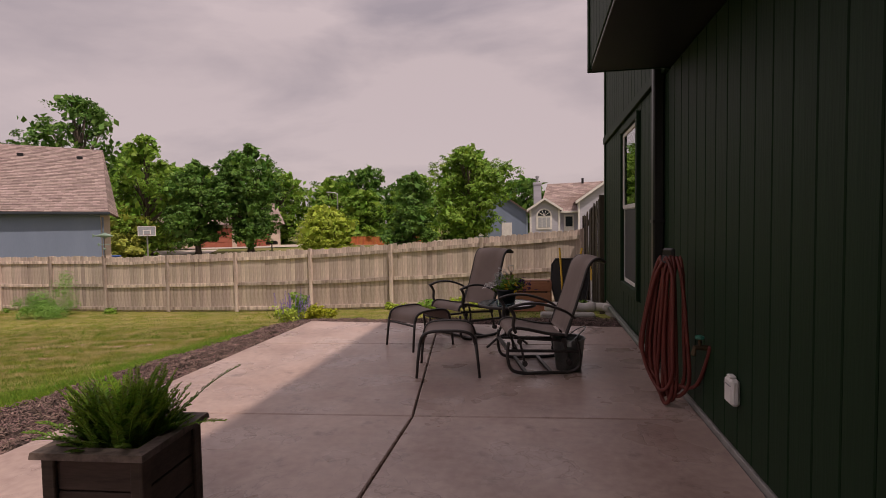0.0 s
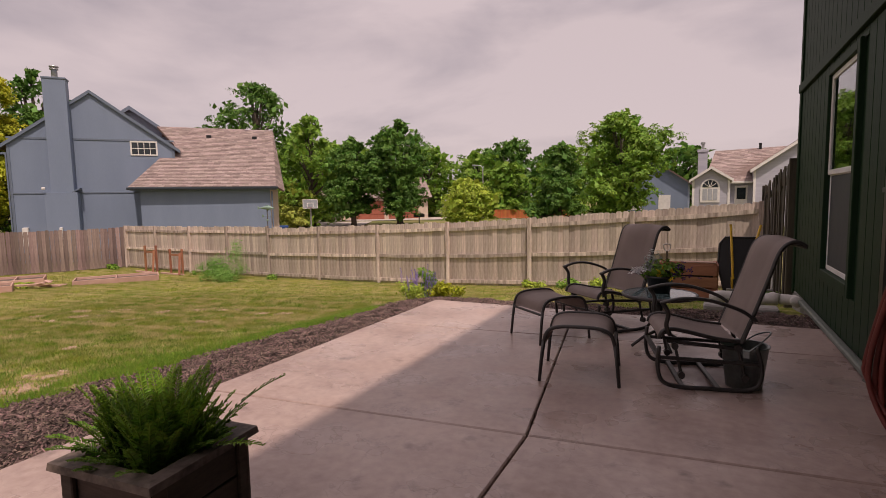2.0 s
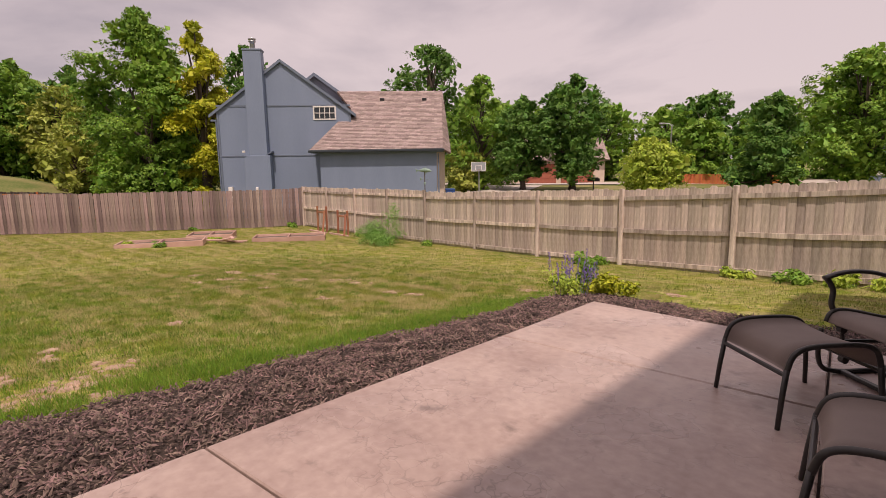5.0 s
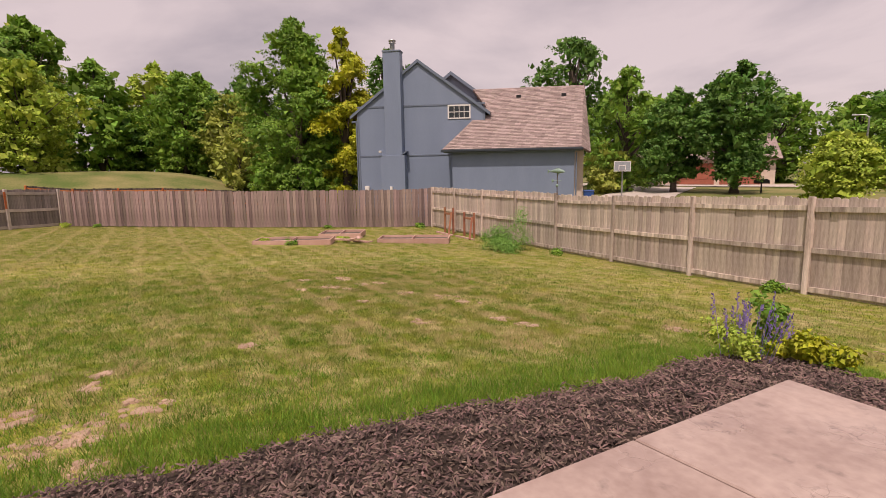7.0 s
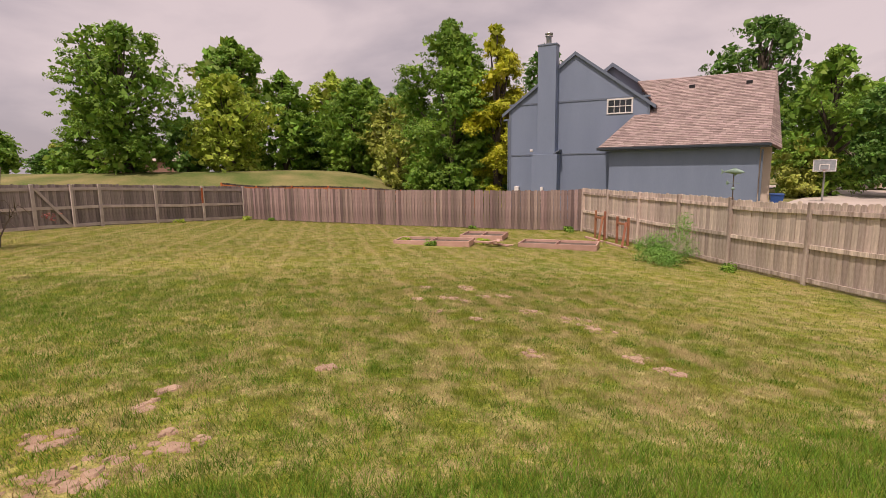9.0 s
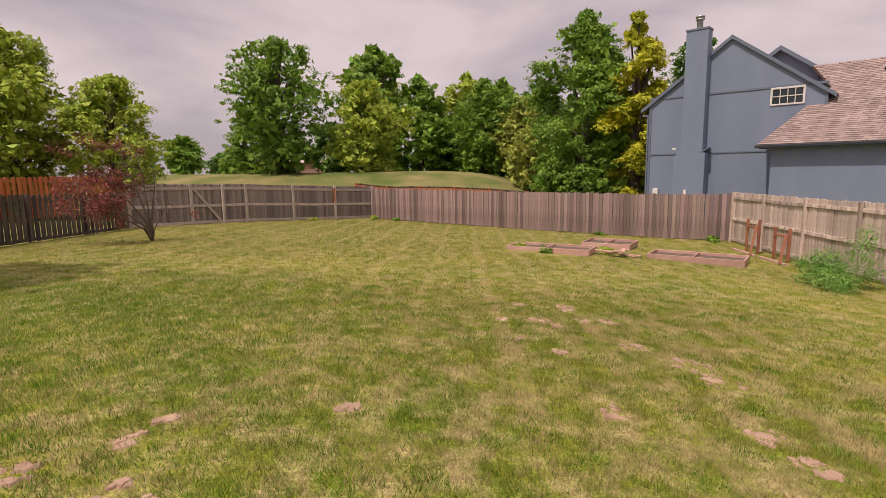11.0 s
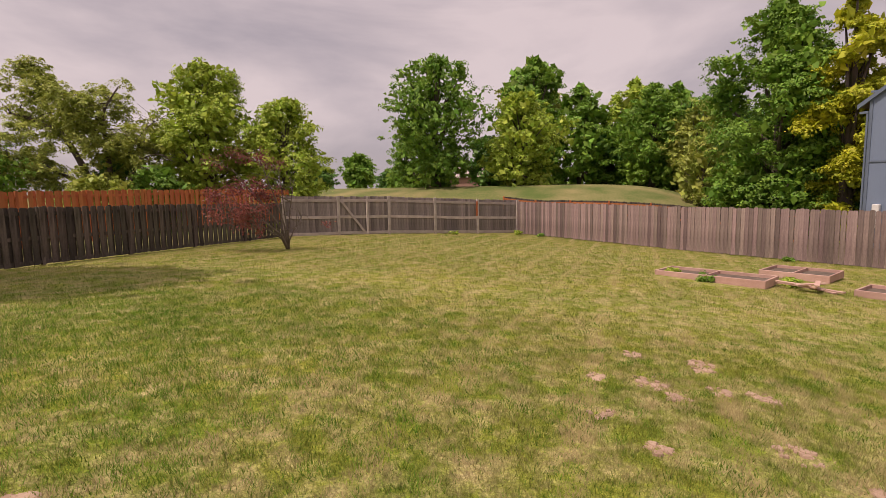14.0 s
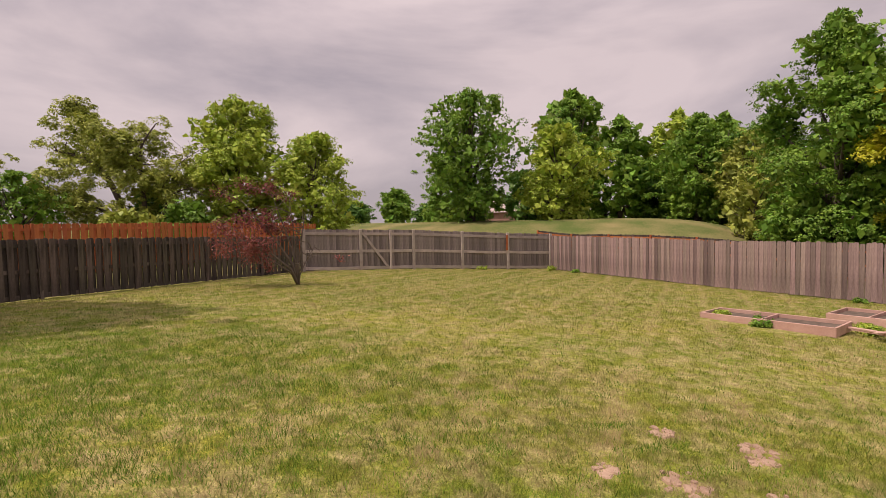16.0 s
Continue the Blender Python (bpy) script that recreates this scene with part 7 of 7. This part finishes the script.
def grass(name, n, box, h, w, seed, keep, material=None):
    """Blades, each a narrow leaning triangle, standing on the lawn inside box where keep says so."""
    rng = np.random.default_rng(seed)
    x = rng.uniform(box[0], box[2], n)
    y = rng.uniform(box[1], box[3], n)
    clump = np.sin(x * 9.1 + 2 * np.sin(y * 5.3)) * np.sin(y * 8.3 + 1.7 * np.sin(x * 6.1))
    ok = keep(x, y) & (outside(x, y) < -0.08) & ((name == "grass_straw") | (rng.random(n) > bare_amount(x, y) * 0.92)) & (rng.random(n) < 0.78 + 0.22 * clump)
    e = -4.62 + 0.19 * np.maximum(0, y - 2.0) ** 0.85 + 0.06 * np.sin(2.3 * y) + 0.03 * np.sin(7.1 * y)
    ok &= ~((x > e - rng.normal(size=n) * 0.03) & (y < 6.95)) & ~((x > -3.9) & (y >= 6.9) & (y < 7.8)) & ~((x > 0.9) & (y < 9.2))
    for bx, by, r in ((-18.95, 8.0, 1.0), (-19.3, 7.2, 0.8), (-18.2, 11.9, 0.85), (-17.6, 12.7, 0.7), (-20.9, 10.3, 0.7)):
        ok &= np.hypot(x - bx, y - by) > r * 0.8
    x, y, clump = x[ok], y[ok], clump[ok]
    n = len(x)
    z = gz(x, y) - 0.004
    a = rng.uniform(0, 2 * math.pi, n)
    lush = 1 + 0.25 * clump + 0.5 * np.exp(-((x - e[ok]) / 0.5) ** 2) * (y < 7)
    hh = h * rng.uniform(0.5, 1.3, n) * lush
    ww = w * rng.uniform(0.6, 1.3, n)
    b = rng.uniform(0, 2 * math.pi, n)
    ln = hh * rng.uniform(0.15, 0.9, n)
    dx, dy = np.cos(a) * ww / 2, np.sin(a) * ww / 2
    lx, ly = np.cos(b) * ln, np.sin(b) * ln
    v = np.empty((n, 3, 3))
    v[:, 0] = np.stack([x - dx, y - dy, z], 1)
    v[:, 1] = np.stack([x + dx, y + dy, z], 1)
    v[:, 2] = np.stack([x + lx, y + ly, z + hh], 1)
    me = bpy.data.meshes.new(name)
    me.vertices.add(3 * n)
    me.vertices.foreach_set("co", v.ravel())
    me.loops.add(3 * n)
    me.loops.foreach_set("vertex_index", np.arange(3 * n))
    me.polygons.add(n)
    me.polygons.foreach_set("loop_start", np.arange(0, 3 * n, 3))
    me.polygons.foreach_set("loop_total", np.full(n, 3))
    me.update()
    me.materials.append(material or GRASS)
    return tagged(new(name, me), "short mown grass, green mixed with dry straw", "grass", kind="stuff")


rn = np.random.default_rng(77)


def near(x, y):
    """1 by the walked line, falling to 0 some metres off, with a ragged edge."""
    d = np.hypot(np.maximum(np.abs(x + 7.2) - 3.2, 0), np.maximum(np.abs(y - 4.2) - 3.6, 0))
    return rn.random(np.shape(x)) > d / 3.5


mean_edge = lambda y: -4.62 + 0.19 * np.maximum(0, y - 2.0) ** 0.85
LUSH = leafmat("lush_blades", (0.09, 0.2, 0.02), (0.21, 0.34, 0.045), vary=0.45, glow=0.4, scale=3.0)
LUSH.node_tree.nodes["Principled BSDF"].inputs["Specular IOR Level"].default_value = 0.12
dry = lambda x, y: rn.random(np.shape(x)) > lush(x, y) * 0.85
green = lambda x, y: rn.random(np.shape(x)) < lush(x, y) * 0.78
grass("grass_near", 1150000, (-14.0, -3.0, -3.6, 11.4), 0.04, 0.0055, 31, lambda x, y: near(x, y) & dry(x, y))
grass("grass_lush", 950000, (-14.0, -3.0, -3.6, 11.4), 0.046, 0.0058, 36, lambda x, y: near(x, y) & green(x, y), LUSH)
EDGE = leafmat("edge_blades", (0.12, 0.25, 0.025), (0.27, 0.42, 0.06), vary=0.45, glow=0.4, scale=4.0)
grass("grass_edge", 140000, (-6.6, 0.4, -3.2, 8.9), 0.05, 0.006, 38, lambda x, y: rn.random(np.shape(x)) < np.clip(np.exp(-(np.maximum(0, mean_edge(y) - x) / 0.9) ** 2), 0, 1), EDGE)
grass("grass_middle", 560000, (-21.0, -8.4, 1.0, 14.5), 0.036, 0.009, 32, lambda x, y: ~near(x, y) & (rn.random(np.shape(x)) > (-16 - x) / 6) & dry(x, y))
grass("grass_drift", 360000, (-21.0, -8.4, 1.0, 14.5), 0.038, 0.009, 37, lambda x, y: ~near(x, y) & (rn.random(np.shape(x)) > (-16 - x) / 6) & green(x, y), LUSH)
grass("grass_far", 200000, (-33.0, -8.4, -15.0, 14.9), 0.045, 0.016, 33, lambda x, y: rn.random(np.shape(x)) < (-14 - x) / 6)
STRAW = leafmat("straw_blades", (0.42, 0.3, 0.18), (0.62, 0.46, 0.3), vary=0.25, glow=0.2, scale=5.0)
grass("grass_straw", 420000, (-11.5, 1.8, -2.6, 9.2), 0.022, 0.006, 39, lambda x, y: rn.random(np.shape(x)) < bare_amount(x, y) * 0.9, STRAW)
